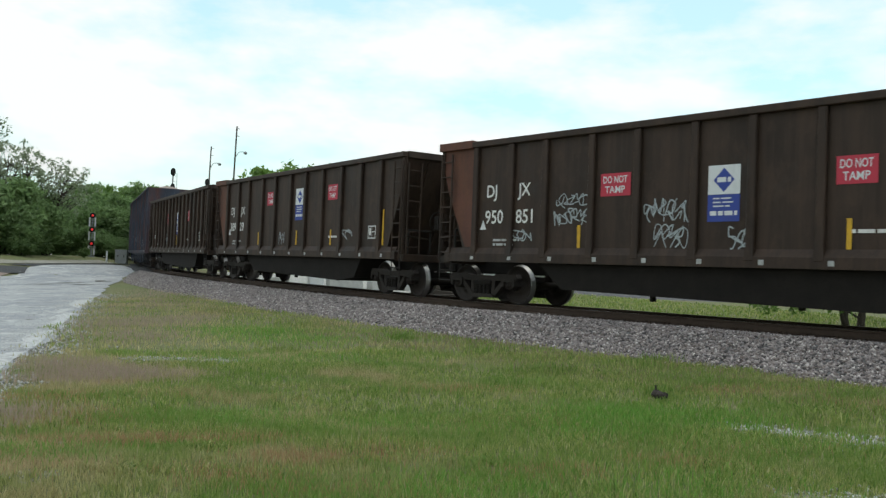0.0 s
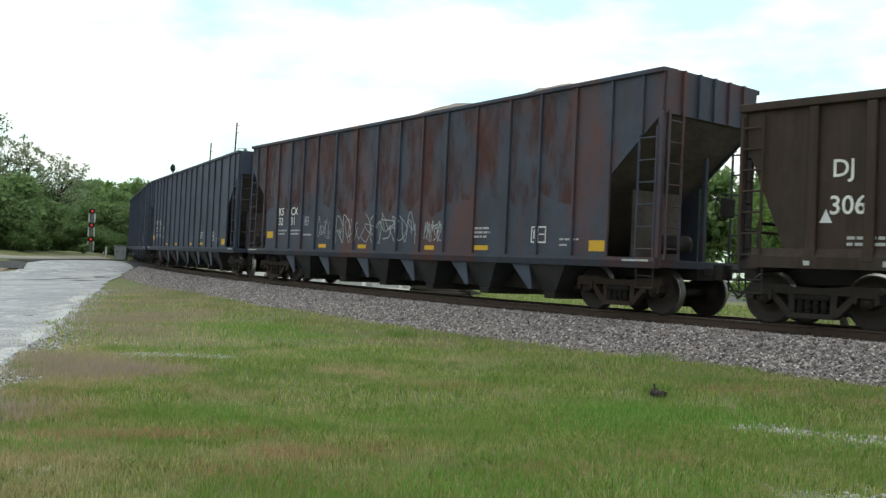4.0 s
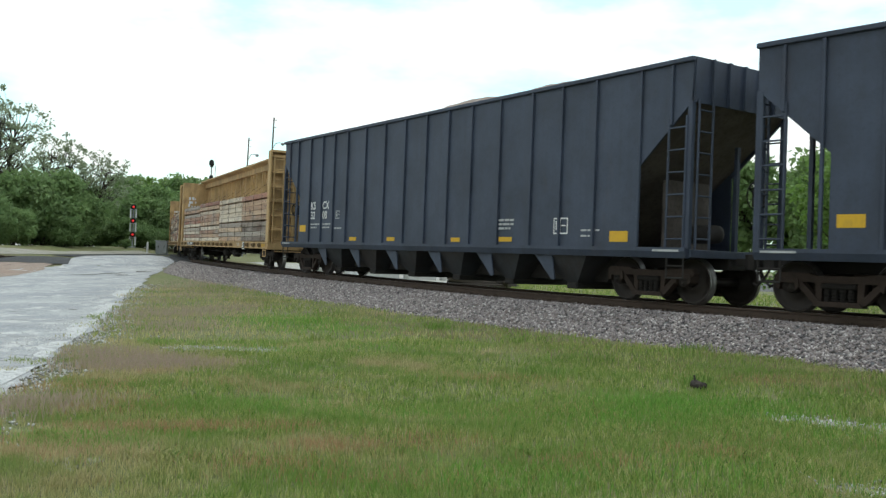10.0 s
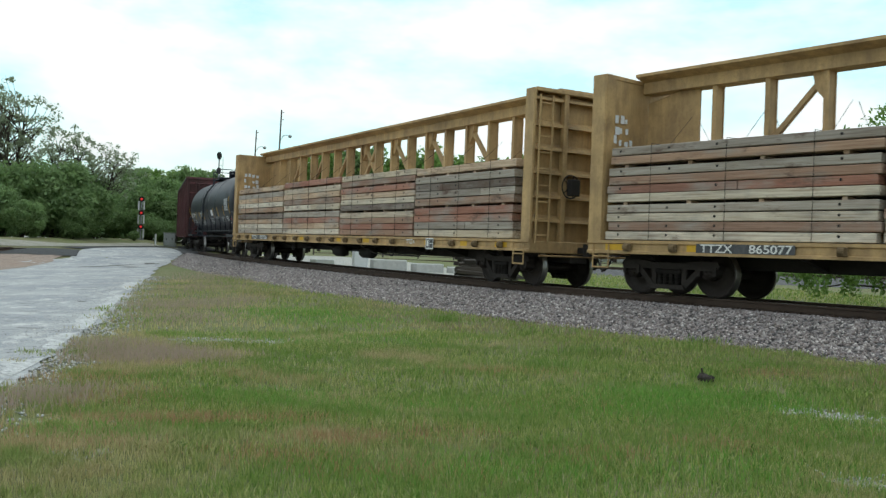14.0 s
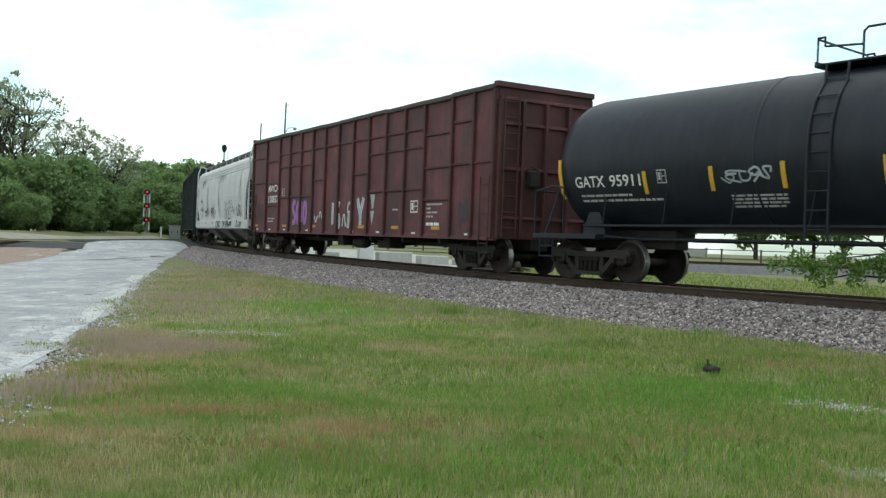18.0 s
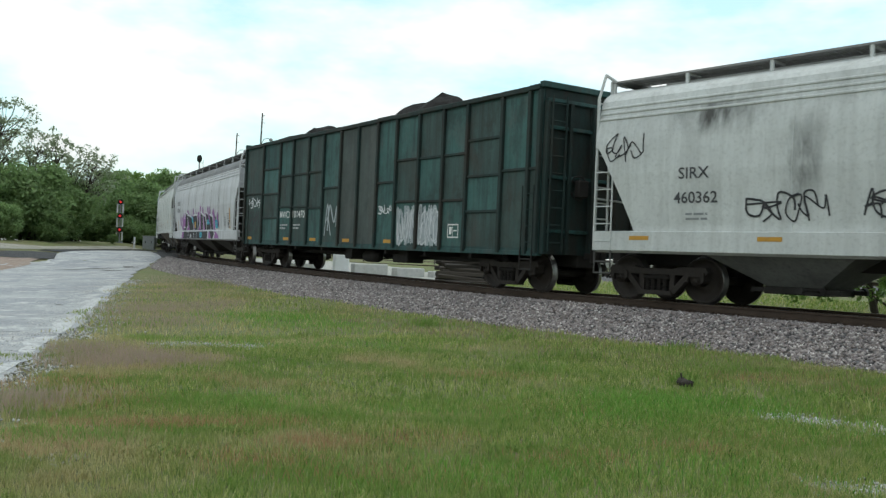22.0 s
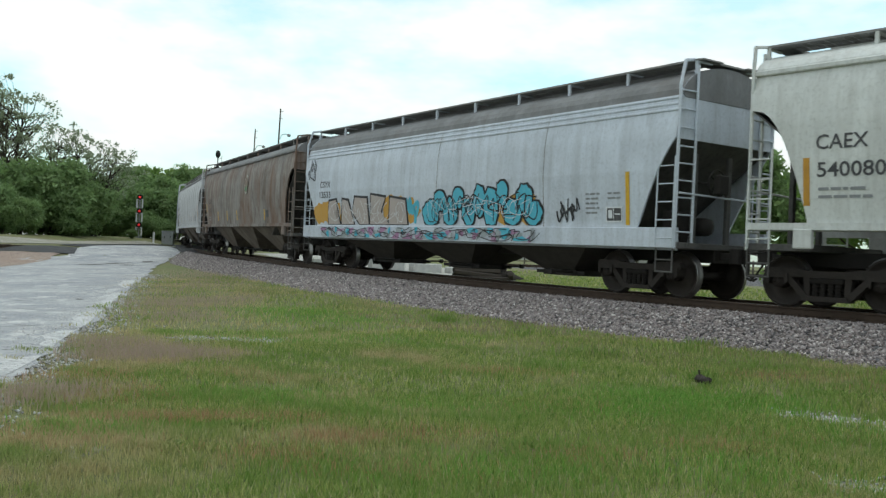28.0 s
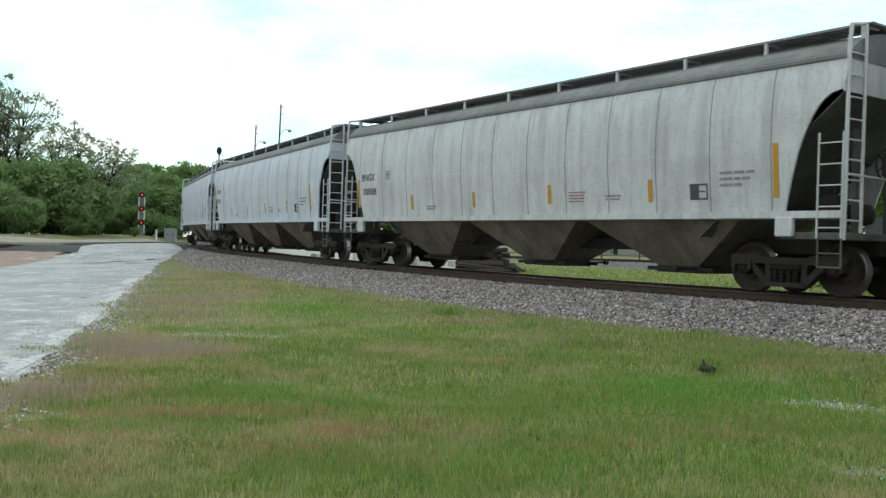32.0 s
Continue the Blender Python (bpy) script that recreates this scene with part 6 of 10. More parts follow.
RUST_STAIN = rust_film("rust_film", (0.125, 0.047, 0.036))
SLOPE_DUST = plain("dusty_brown_slope_sheet", (0.15, 0.125, 0.11), 0.9, 0.5, 1.6)


# ---- high-sided open hoppers, slate blue, loaded with stone ----
def open_hopper(idx, Lb, number, paint, label, scribble=False):
    car = thing("open_hopper_car", label, "hopper car", "freight cars of the train")
    top, bot = 4.70, 1.06
    ribs = [1.30, 2.37, 3.34, 4.26, 5.23, 6.48, 7.73, 8.95, 10.14, 11.28, 12.40, 13.66, 14.95, 16.05, 17.20]
    pts = [(1.45, bot), (Lb - 1.45, bot), (Lb - 1.45, 2.68), (Lb - 0.06, 3.84), (Lb - 0.02, top), (0.02, top), (0.06, 3.84), (1.45, 2.68)]
    for s in (-1, 1):
        bm = prism(bmesh.new(), pts, "y", s * 1.50, s * 1.545)
        part("side_wall", bm, paint, car)
        for u in ribs:
            lo = bot
            part("side_rib", box_bm(u - 0.032, u + 0.032, s * 1.54, s * 1.61, lo + 0.02, top - 0.09, bevel=0.008), paint, car)
        for u, lo in ((0.55, 3.45), (Lb - 1.40, 1.1), (Lb - 0.55, 3.45)):
            part("side_rib", box_bm(u - 0.032, u + 0.032, s * 1.54, s * 1.60, lo, top - 0.09, bevel=0.008), paint, car)
        part("top_rim", box_bm(0.0, Lb, s * 1.50, s * 1.62, top - 0.09, top, bevel=0.012), paint, car)
        bm = bmesh.new()
        prism(bm, [(s * 1.50, 1.10), (s * 1.62, 1.10), (s * 1.62, 1.03), (s * 1.56, 0.90), (s * 1.44, 0.90)], "x", 0.05, Lb - 0.05)
        part("side_sill", bm, paint, car)
    for mir in (None, Lb):
        f = (lambda x: x) if mir is None else (lambda x: Lb - x)
        a, b = sorted((f(0.0), f(0.05)))
        bm = prism(bmesh.new(), [(-1.5, 3.84), (1.5, 3.84), (1.5, top), (-1.5, top)], "x", a, b)
        part("end_wall", bm, paint, car)
        for y in (-1.0, -0.5, 0.0, 0.5, 1.0):
            a, b = sorted((f(-0.06), f(0.01)))
            part("end_rib", box_bm(a, b, y - 0.035, y + 0.035, 3.86, top), paint, car)
        part("slope_sheet", slope_sheet(0.06, 3.86, 3.6, 1.15, 1.48, mir), SLOPE_DUST, car)
        part("bulkhead", prism(bmesh.new(), [(-0.75, 1.05), (0.75, 1.05), (0.75, 2.5), (-0.75, 2.5)], "x", *sorted((f(1.38), f(1.46)))), SLOPE_DUST, car)
        a, b = sorted((f(0.0), f(1.5)))
        part("end_platform", box_bm(a, b, -1.5, 1.5, 0.92, 1.07, bevel=0.01), paint, car)
        for s in (-1, 1):
            a, b = sorted((f(0.02), f(0.14)))
            part("corner_post", box_bm(a, b, s * 1.5 - 0.06, s * 1.5 + 0.05, 1.07, 3.86, bevel=0.01), paint, car)
            x0, x1 = sorted((f(0.14), f(0.60)))
            ladder("side_ladder", car, x0, x1, s * 1.57, 1.05, 3.6, 6, paint)
            bm = bmesh.new()
            tri_box(bm, *sorted((f(0.70), f(0.78))), s * 0.8 - 0.05, s * 0.8 + 0.05, 1.07, 3.25)
            part("slope_prop", bm, paint, car)
            step(car, f(0.35), s * 1.55, STEEL_DARK)
        ladder("end_ladder", car, -1.42, -1.0, f(-0.04), 1.07, 3.9, 7, paint, along="y")
        plate("sill_stripe", f(0.55) - 0.35, f(0.55) + 0.35, 1.02, 1.06, PALE_PAINT, car, lambda z: 1.62)
    brake_wheel(car, Lb - 0.02, 0.5, 2.2, STEEL_DARK)
    reservoir(car, Lb - 0.7, -0.3, 1.4)
    for k in range(6):
        c = 3.95 + k * 2.42
        bm = bin_mesh(c, 0.94, 0.26, 0.92, 1.50, 0.14, 1.05)
        part("chute", bm, CHUTE, car, "dust-grey discharge chute")
        bm = bmesh.new()
        prism(bm, [(c - 1.0, 0.93), (c - 0.32, 0.93), (c - 0.20, 0.36), (c - 0.30, 0.34)], "y", -1.47, -1.44)
        part("chute_cheek", bm, SLATE, car, "slate-blue cheek plate of the chute")
        bm = bmesh.new()
        tri_box(bm, c - 0.18, c + 0.18, -1.1, 1.1, 0.16, 0.30, 0.02)
        part("chute_door", bm, STEEL_DARK, car)
    bm = bmesh.new()
    prism(bm, [(2.6, 1.0), (3.2, 0.34), (Lb - 3.2, 0.34), (Lb - 2.6, 1.0)], "y", -0.62, 0.62)
    part("centre_hood", bm, STEEL_DARK, car)
    underframe(car, Lb, 1.45, True)
    # writing and tape
    for txt, u, z in (("KS", 2.50, 2.19), ("CX", 3.44, 2.19), (number[:2], 2.50, 1.87), (number[2:], 3.44, 1.87)):
        writing("car_marking", txt, u, z, 0.25, WHITE_PAINT, car, lambda z: 1.545, 0.010)
    bars("small_print", 2.50, 1.72, [0.7, 0.5], PALE_PAINT, car, lambda z: 1.545, 0.05, 0.06, seed=idx)
    bars("small_print", 3.46, 1.72, [0.7, 0.6], PALE_PAINT, car, lambda z: 1.545, 0.05, 0.06, seed=idx + 1)
    framed_box("stencil_panel", 4.46, 4.74, 1.86, 2.12, PALE_PAINT, car, lambda z: 1.545, 1, 0.02)
    bars("small_print", 4.38, 1.58, [0.6], PALE_PAINT, car, lambda z: 1.545, 0.05, 0.06, seed=idx + 2)
    for u, w, z0, h in ((1.58, 0.50, 1.45, 0.22), (5.52, 0.48, 1.16, 0.11), (8.00, 0.48, 1.16, 0.11), (11.54, 0.44, 1.16, 0.11), (13.72, 0.55, 1.18, 0.11), (17.72, 0.55, 1.20, 0.22)):
        plate("reflector", u, u + w, z0, z0 + h, YELLOW_TAPE, car, lambda z: 1.545)
    bars("small_print", 13.7, 1.72, [0.62, 0.62, 0.5], PALE_PAINT, car, lambda z: 1.545, 0.05, 0.05, seed=idx + 3)
    framed_box("test_panel", 15.85, 16.35, 1.36, 1.72, WHITE_PAINT, car, lambda z: 1.545)
    bars("small_print", 16.8, 1.46, [0.6, 0.3], PALE_PAINT, car, lambda z: 1.545, 0.04, 0.08, seed=idx + 4)
    if scribble:
        rnd = random.Random(40)
        for a, b in zip([0.1] + ribs[:-1], ribs):
            poly = [(a + 0.05, rnd.uniform(2.1, 2.7)), ((a + b) / 2, rnd.uniform(1.9, 2.5)), (b - 0.05, rnd.uniform(2.1, 2.7)), (b - 0.05, 4.56), (a + 0.05, 4.56)]
            if a < 1:
                poly = [(0.35, 3.7), (b - 0.05, 2.9), (b - 0.05, 4.56), (0.10, 4.56), (0.10, 3.95)]
            patch("rust_stain", poly, RUST_STAIN, car, lambda z: 1.545, 0.005, "rubbed red-brown rust stain")
        scrawl("spray_tag", 6.65, 11.1, 1.3, 2.15, SPRAY_SILVER, car, 14, 0.026, lambda z: 1.545, 0.014, 77, 6)
        scrawl("spray_tag", 5.4, 6.3, 1.44, 2.1, SPRAY_SILVER, car, 6, 0.018, lambda z: 1.545, 0.014, 78, 4)
        scrawl("spray_tag", 11.5, 12.4, 1.36, 1.9, SPRAY_SILVER, car, 6, 0.022, lambda z: 1.545, 0.014, 79, 5)
    CARS[idx] = (car, Lb, 1.45)
    return car


def heap(idx, Lb, z_edge, humps, material, label, name="stone_load", x0=0.3, x1=None, half=1.42, rough=0.05):
    """What the car is loaded with: a heap with an uneven top, in the car but a thing of its own."""
    bm = bmesh.new()
    x1 = Lb - 0.3 if x1 is None else x1
    nx, ny = int((x1 - x0) / 0.22), 12
    grid = []
    for i in range(nx + 1):
        u = x0 + (x1 - x0) * i / nx
        row = []
        for j in range(ny + 1):
            y = -half + 2 * half * j / ny
            h = max(hh * math.exp(-((u - c) / w) ** 2) for c, w, hh in humps)
            z = z_edge + h * max(0.0, 1 - (abs(y) / half) ** 1.8) + rough * noise.noise((u * 2.1, y * 2.1, idx)) + rough * 0.7 * noise.noise((u * 6, y * 6, idx))
            row.append(bm.verts.new((u, y, z)))
        grid.append(row)
    for i in range(nx):
        for j in range(ny):
            bm.faces.new((grid[i][j], grid[i + 1][j], grid[i + 1][j + 1], grid[i][j + 1]))
    edge = [v for v in grid[0]] + [r[-1] for r in grid[1:]] + list(reversed(grid[-1][:-1])) + [r[0] for r in reversed(grid[1:-1])]
    low = [bm.verts.new((v.co.x, v.co.y, z_edge - 0.6)) for v in edge]
    for i in range(len(edge)):
        j = (i + 1) % len(edge)
        bm.faces.new((edge[i], low[i], low[j], edge[j]))
    bm.faces.new(low)
    bmesh.ops.recalc_face_normals(bm, faces=bm.faces)
    ob = single(name, bm, material, label, "load", "loads in open cars")
    LOADS.append((idx, ob, Matrix.Identity(4)))
    return ob


LOADS = []


def build_open_hoppers():
    for idx, num, Lb, paint, lab in ((4, "3231", 19.65, SLATE_RUST, "slate-blue open hopper car, rust-stained, with white scrawls"),
                                     (5, "3221", 19.95, SLATE, "slate-blue ribbed open hopper car heaped with stone"),
                                     (6, "3213", 19.95, SLATE, "slate-blue ribbed open hopper car, dusty chutes"),
                                     (7, "3208", 19.95, SLATE, "slate-blue ribbed open hopper car, last of four")):
        open_hopper(idx, Lb, num, paint, lab, idx == 4)
        sh = 0.8 * (idx % 2)
        heap(idx, Lb, 4.55, ((4.6 + sh, 2.8, 0.45), (10.6, 3.0, 0.64), (15.0 - sh, 2.6, 0.58)), CRUSHED, "heap of pale crushed stone in a hopper car")


build_open_hoppers()
# ---- centerbeam flat cars with timber ----
WINCH = plain("rusty_yellow_winch", (0.20, 0.135, 0.07), 0.8, 0.6, 9)


def centerbeam(idx, Lb, mark, label):
    car = thing("centerbeam_car", label, "flat car", "freight cars of the train")
    for s in (-1, 1):
        bm = bmesh.new()
        prism(bm, [(s * 1.42, 1.08), (s * 1.60, 1.08), (s * 1.60, 1.02), (s * 1.56, 1.0), (s * 1.56, 0.88), (s * 1.60, 0.86), (s * 1.60, 0.81), (s * 1.42, 0.81)], "x", 0.0, Lb)
        part("side_sill", bm, BEAM_YELLOW, car)
        for k in range(19):
            u = 1.15 + k * (Lb - 2.3) / 18
            if s < 0 and (2.6 < u < 5.1 or 17.3 < u < 19.35):
                continue
            bm = bmesh.new()
            tri_box(bm, u - 0.09, u + 0.09, s * 1.60, s * 1.68, 0.86, 1.02, 0.02)
            rod(bm, (u - 0.06, s * 1.66, 0.94), (u + 0.06, s * 1.66, 0.94), 0.07, 10)
            part("strap_winch", bm, WINCH, car)
    part("deck", box_bm(0.1, Lb - 0.1, -1.45, 1.45, 0.98, 1.06), BEAM_YELLOW, car)
    for k in range(9):
        u = 2.6 + k * (Lb - 5.2) / 8
        bm = bmesh.new()
        prism(bm, [(-1.42, 0.98), (1.42, 0.98), (1.42, 0.86), (0.3, 0.6), (-0.3, 0.6), (-1.42, 0.86)], "x", u - 0.06, u + 0.06)
        part("cross_bearer", bm, STEEL_DARK, car)
    # the beam: a top chord on posts, some bays braced
    bm = bmesh.new()
    prism(bm, [(-0.52, 4.68), (0.52, 4.68), (0.52, 4.62), (0.22, 4.54), (0.22, 4.30), (-0.22, 4.30), (-0.22, 4.54), (-0.52, 4.62)], "x", 0.35, Lb - 0.35)
    part("top_chord", bm, BEAM_YELLOW, car)
    posts = [2.2 + 1.245 * k for k in range(16)]
    for u in posts:
        bm = bmesh.new()
        tri_box(bm, u - 0.035, u + 0.035, -0.12, 0.12, 1.06, 4.32)
        for s in (-1, 1):
            tri_box(bm, u - 0.055, u + 0.055, s * 0.14 - 0.015, s * 0.14 + 0.015, 1.06, 4.34)
        part("beam_post", bm, BEAM_YELLOW, car)
    for k in (1, 3, 5, 7, 9, 11, 13):
        a, b = posts[k], posts[k + 1]
        ways = ((a, b),) if k < 7 else ((b, a),) if k > 7 else ((a, b), (b, a))
        for p, q in ways:
            bm = bmesh.new()
            d = Vector((q - p, 0, 1.25))
            n = Vector((-d.z, 0, d.x)).normalized() * 0.05
            lo, hi = Vector((p, 0, 3.05)), Vector((q, 0, 4.32))
            prism(bm, [((lo - n).x, (lo - n).z), ((lo + n).x, (lo + n).z), ((hi + n).x, (hi + n).z), ((hi - n).x, (hi - n).z)], "y", -0.06, 0.06)
            part("brace", bm, BEAM_YELLOW, car)
            s = 1 if q < p else -1
            bm = bmesh.new()
            prism(bm, [(q, 4.33), (q + s * 0.34, 4.33), (q + s * 0.26, 3.98), (q + s * 0.10, 3.80), (q, 3.80)][::s], "y", -0.075, 0.075)
            part("gusset", bm, BEAM_YELLOW, car)
    # bulkheads
    for mir in (None, Lb):
        f = (lambda x: x) if mir is None else (lambda x: Lb - x)
        a, b = sorted((f(0.26), f(0.32)))
        part("bulkhead", prism(bmesh.new(), [(-1.5, 1.06), (1.5, 1.06), (1.5, 4.5), (0.3, 4.58), (-0.3, 4.58), (-1.5, 4.5)], "x", a, b), BEAM_YELLOW, car)
        for s in (-1, 1):
            a, b = sorted((f(0.0), f(0.36)))
            bm = bmesh.new()
            tri_box(bm, a, b, s * 1.50, s * 1.58, 1.0, 4.55, 0.01)
            tri_box(bm, *sorted((f(0.28), f(0.36))), s * 1.22, s * 1.50, 1.0, 4.53)
            part("bulkhead_flange", bm, BEAM_YELLOW, car)
        for z in (1.5, 2.05, 2.6, 3.15, 3.7, 4.3):
            a, b = sorted((f(0.06), f(0.26)))
            bm = bmesh.new()
            prism(bm, [(a, z), (b, z), (b, z + 0.17), (a + 0.02, z + 0.06)] if mir is None else [(a, z), (b, z), (b - 0.02, z + 0.06), (a, z + 0.17)], "y", -1.46, 1.46)
            part("bulkhead_rib", bm, BEAM_YELLOW, car)
        for y in (-0.55, 0.55):
            part("bulkhead_post", box_bm(*sorted((f(0.03), f(0.2))), y - 0.07, y + 0.07, 1.06, 4.5, bevel=0.01), BEAM_YELLOW, car)
        part("bulkhead_cap", box_bm(*sorted((f(0.0), f(0.34))), -1.5, 1.5, 4.48, 4.57, bevel=0.01), BEAM_YELLOW, car)
        ladder("end_ladder", car, -1.40, -1.02, f(-0.02), 1.0, 4.4, 9, BEAM_YELLOW, along="y")
        part("end_sill", box_bm(*sorted((f(0.0), f(0.3))), -1.55, 1.55, 0.78, 1.06, bevel=0.02), BEAM_YELLOW, car)
        step(car, f(0.4), -1.60, BEAM_YELLOW)
        bm = bmesh.new()
        prism(bm, [(f(0.36), 2.95), (f(1.75), 2.95), (f(1.75), 4.3), (f(1.2), 4.3), (f(0.36), 4.1)][::(1 if mir is None else -1)], "y", -0.03, 0.03)
        part("beam_end_web", bm, BEAM_YELLOW, car)
        bm = bmesh.new()
        rod(bm, (f(-0.05), -1.3, 0.72), (f(-0.05), 1.3, 0.72), 0.02, 6)
        part("uncoupling_lever", bm, BEAM_YELLOW, car)
    brake_wheel(car, Lb - 0.02, -0.35, 2.35, STEEL_DARK)
    # small white patches in loose rows on the bulkhead inside faces
    rn = random.Random(40 + idx)
    for y in (-1.22, -1.04, -0.86, -0.68, 0.6, 0.8):
        for z in (3.12, 3.34, 3.58):
            if rn.random() < 0.75:
                y2, z2 = y + rn.uniform(-0.03, 0.03), z + rn.uniform(-0.03, 0.03)
                part("notice", box_bm(0.365, 0.369, y2, y2 + rn.uniform(0.07, 0.15), z2, z2 + rn.uniform(0.08, 0.18)), SIGN_WHITE, car, "small white patch")
    for u, w in ((0.5, 0.5), (2.6, 0.4), (4.2, 0.3), (8.6, 0.4), (12.2, 0.35), (14.4, 0.45), (18.6, 0.45), (20.6, 0.35), (22.3, 0.55)):
        plate("reflector", u, u + w, 0.88, 1.01, YELLOW_TAPE, car, lambda z: 1.56, 0.006)
    s = plate("number_plate_ground", 2.85, 4.95, 0.865, 1.035, DARK_PAINT, car, lambda z: 1.60, 0.008)
    writing("reporting_mark", mark[0], 2.95, 0.875, 0.15, WHITE_PAINT, car, lambda z: 1.60, 0.014, 0.72)
    writing("car_number", mark[1], 4.02, 0.875, 0.15, WHITE_PAINT, car, lambda z: 1.60, 0.014, 0.88)
    writing("reporting_mark", mark[0], 17.55, 0.89, 0.12, WHITE_PAINT, car, lambda z: 1.60, 0.014, 0.55)
    plate("test_panel_ground", 18.75, 19.2, 0.76, 1.06, DARK_PAINT, car, lambda z: 1.60, 0.010)
    framed_box("test_panel", 18.75, 19.2, 0.76, 1.06, WHITE_PAINT, car, lambda z: 1.60, proud=0.015)
    for u in (10.4, 12.8):
        reservoir(car, u, -0.6, 0.55)
    bm = bmesh.new()
    pipe(bm, [(13.4, -1.2, 0.8), (14.6, -1.2, 0.55), (17.6, -1.2, 0.55), (18.4, -1.2, 0.8)], 0.02)
    part("brake_rod", bm, STEEL_DARK, car)
    for u in (7.7, 16.3):
        bm = bmesh.new()
        pipe(bm, [(u - 0.1, -1.45, 0.85), (u - 0.1, -1.45, 0.52), (u + 0.1, -1.45, 0.52), (u + 0.1, -1.45, 0.85)], 0.018)
        part("strap_hanger", bm, STEEL_DARK, car)
    underframe(car, Lb, 1.85, sill=(0.56, 1.0))
    CARS[idx] = (car, Lb, 1.85)


def bolt_mesh():
    bm = bmesh.new()
    rod(bm, (0, -0.006, 0), (0, 0.02, 0), 0.028, 8)
    return mesh_of("bolt", bm, STEEL_DARK)


BOLT = bolt_mesh()


BUNDLES = [
    ("pale brown pale grey", "pale red brown grey", "brown grey"),
    ("pale tan brown pale", "tan brown brown pale", "tan red"),
    ("tan grey tan grey", "pale pale pale pale", "pale"),
    ("stained grey stained stained", "brown tan brown tan", "red"),
    ("grey pale tan stained", "brown pale tan grey", "tan"),
    ("pale tan red grey", "pale brown tan pale", "red"),
    ("brown red brown pale", "stained pale tan red", "brown pale"),
    ("pale grey red red", "brown grey stained grey", "tan"),
]


def timber_stack(idx, u0, u1, near, top, seed, bundles):
    """A strapped stack of mat timbers beside the beam: bundles of four courses, laths between them."""
    rnd = random.Random(seed)
    st = thing("timber_stack", "strapped stack of weathered hardwood mat timbers", "timber", "timber on the flat cars")
    s = -1 if near else 1
    z = 1.10
    rows = [b.split() for b in bundles]
    n = sum(len(r) for r in rows)
    lath = 0.05
    h = (top - z - lath * (len(rows) - 1)) / n
    k = 0
    for r, row in enumerate(rows):
        shift = rnd.uniform(-0.06, 0.06)
        set_in = rnd.uniform(0.0, 0.05)
        for tone in row:
            jog = shift + rnd.uniform(-0.035, 0.035)
            for d, (a, b) in enumerate(((1.50, 1.20), (1.19, 0.80), (0.79, 0.30))):
                if d and k < n - 1 and not near:
                    continue
                j = jog + rnd.uniform(-0.02, 0.02)
                a2 = a - set_in + (rnd.uniform(-0.02, 0.015) if d == 0 else 0)
                cut = rnd.uniform(0.3, 0.7) if (d == 0 and rnd.random() < 0.25) else None
                spans = [(u0 + 0.03 + j, u1 - 0.03 + j)] if cut is None else [(u0 + 0.03 + j, u0 + (u1 - u0) * cut - 0.008), (u0 + (u1 - u0) * cut + 0.008, u1 - 0.03 + j)]
                for ua, ub in spans:
                    bm = box_bm(ua, ub, *sorted((s * a2, s * b)), z + 0.004, z + h - 0.008 - rnd.uniform(0, 0.008), bevel=0.012)
                    for v in bm.verts:
                        v.co.z += 0.008 * math.sin(v.co.x * 1.9 + seed + k)
                    part("timber", bm, TIMBERS[tone], st)
                if d == 0 and near and rnd.random() < 0.7:
                    for i in range(rnd.choice((3, 4, 4))):
                        u = u0 + (u1 - u0) * (0.06, 0.46, 0.88, 0.27)[i]
                        part("bolt", BOLT, STEEL_DARK, st, at=pose(u, -a2, z + h * 0.55))
            z += h
            k += 1
        if r < len(rows) - 1:
            for i in range(4):
                u = u0 + (u1 - u0) * (0.08 + 0.27 * i)
                part("lath", box_bm(u - 0.05, u + 0.05, *sorted((s * 1.42, s * 0.3)), z - 0.004, z + lath + 0.003), TIMBERS["tan"], st)
            z += lath
    for i in range(3):
        bm = bmesh.new()
        u = u0 + (u1 - u0) * (0.2 + 0.3 * i)
        pipe(bm, [(u, s * 1.53, 1.06), (u, s * 1.53, top + 0.02), (u, s * 0.9, top + 0.04), (u, s * 0.12, 3.7)], 0.006, 5)
        part("tie_down_cable", bm, STEEL_DARK, st)
    LOADS.append((idx, st, Matrix.Identity(4)))


def build_centerbeams():
    centerbeam(8, 23.35, ("TTZX", "865077"), "faded yellow centerbeam flat car stacked with timber")
    centerbeam(9, 23.8, ("TTZX", "85736"), "faded yellow centerbeam flat car, timber on both sides")
    seed = 300
    for idx in (8, 9):
        for k, (a, b, top) in enumerate(((0.42, 6.40, 2.97 + 0.02 * idx - 0.14), (6.43, 12.14, 3.06), (12.17, 17.68, 3.04), (17.71, 22.95, 3.00))):
            bundles = BUNDLES[k + (4 if idx == 9 else 0)]
            timber_stack(idx, a, b, True, top, seed, bundles)
            timber_stack(idx, a, b, False, top - 0.03, seed + 50, bundles)
            seed += 1


build_centerbeams()


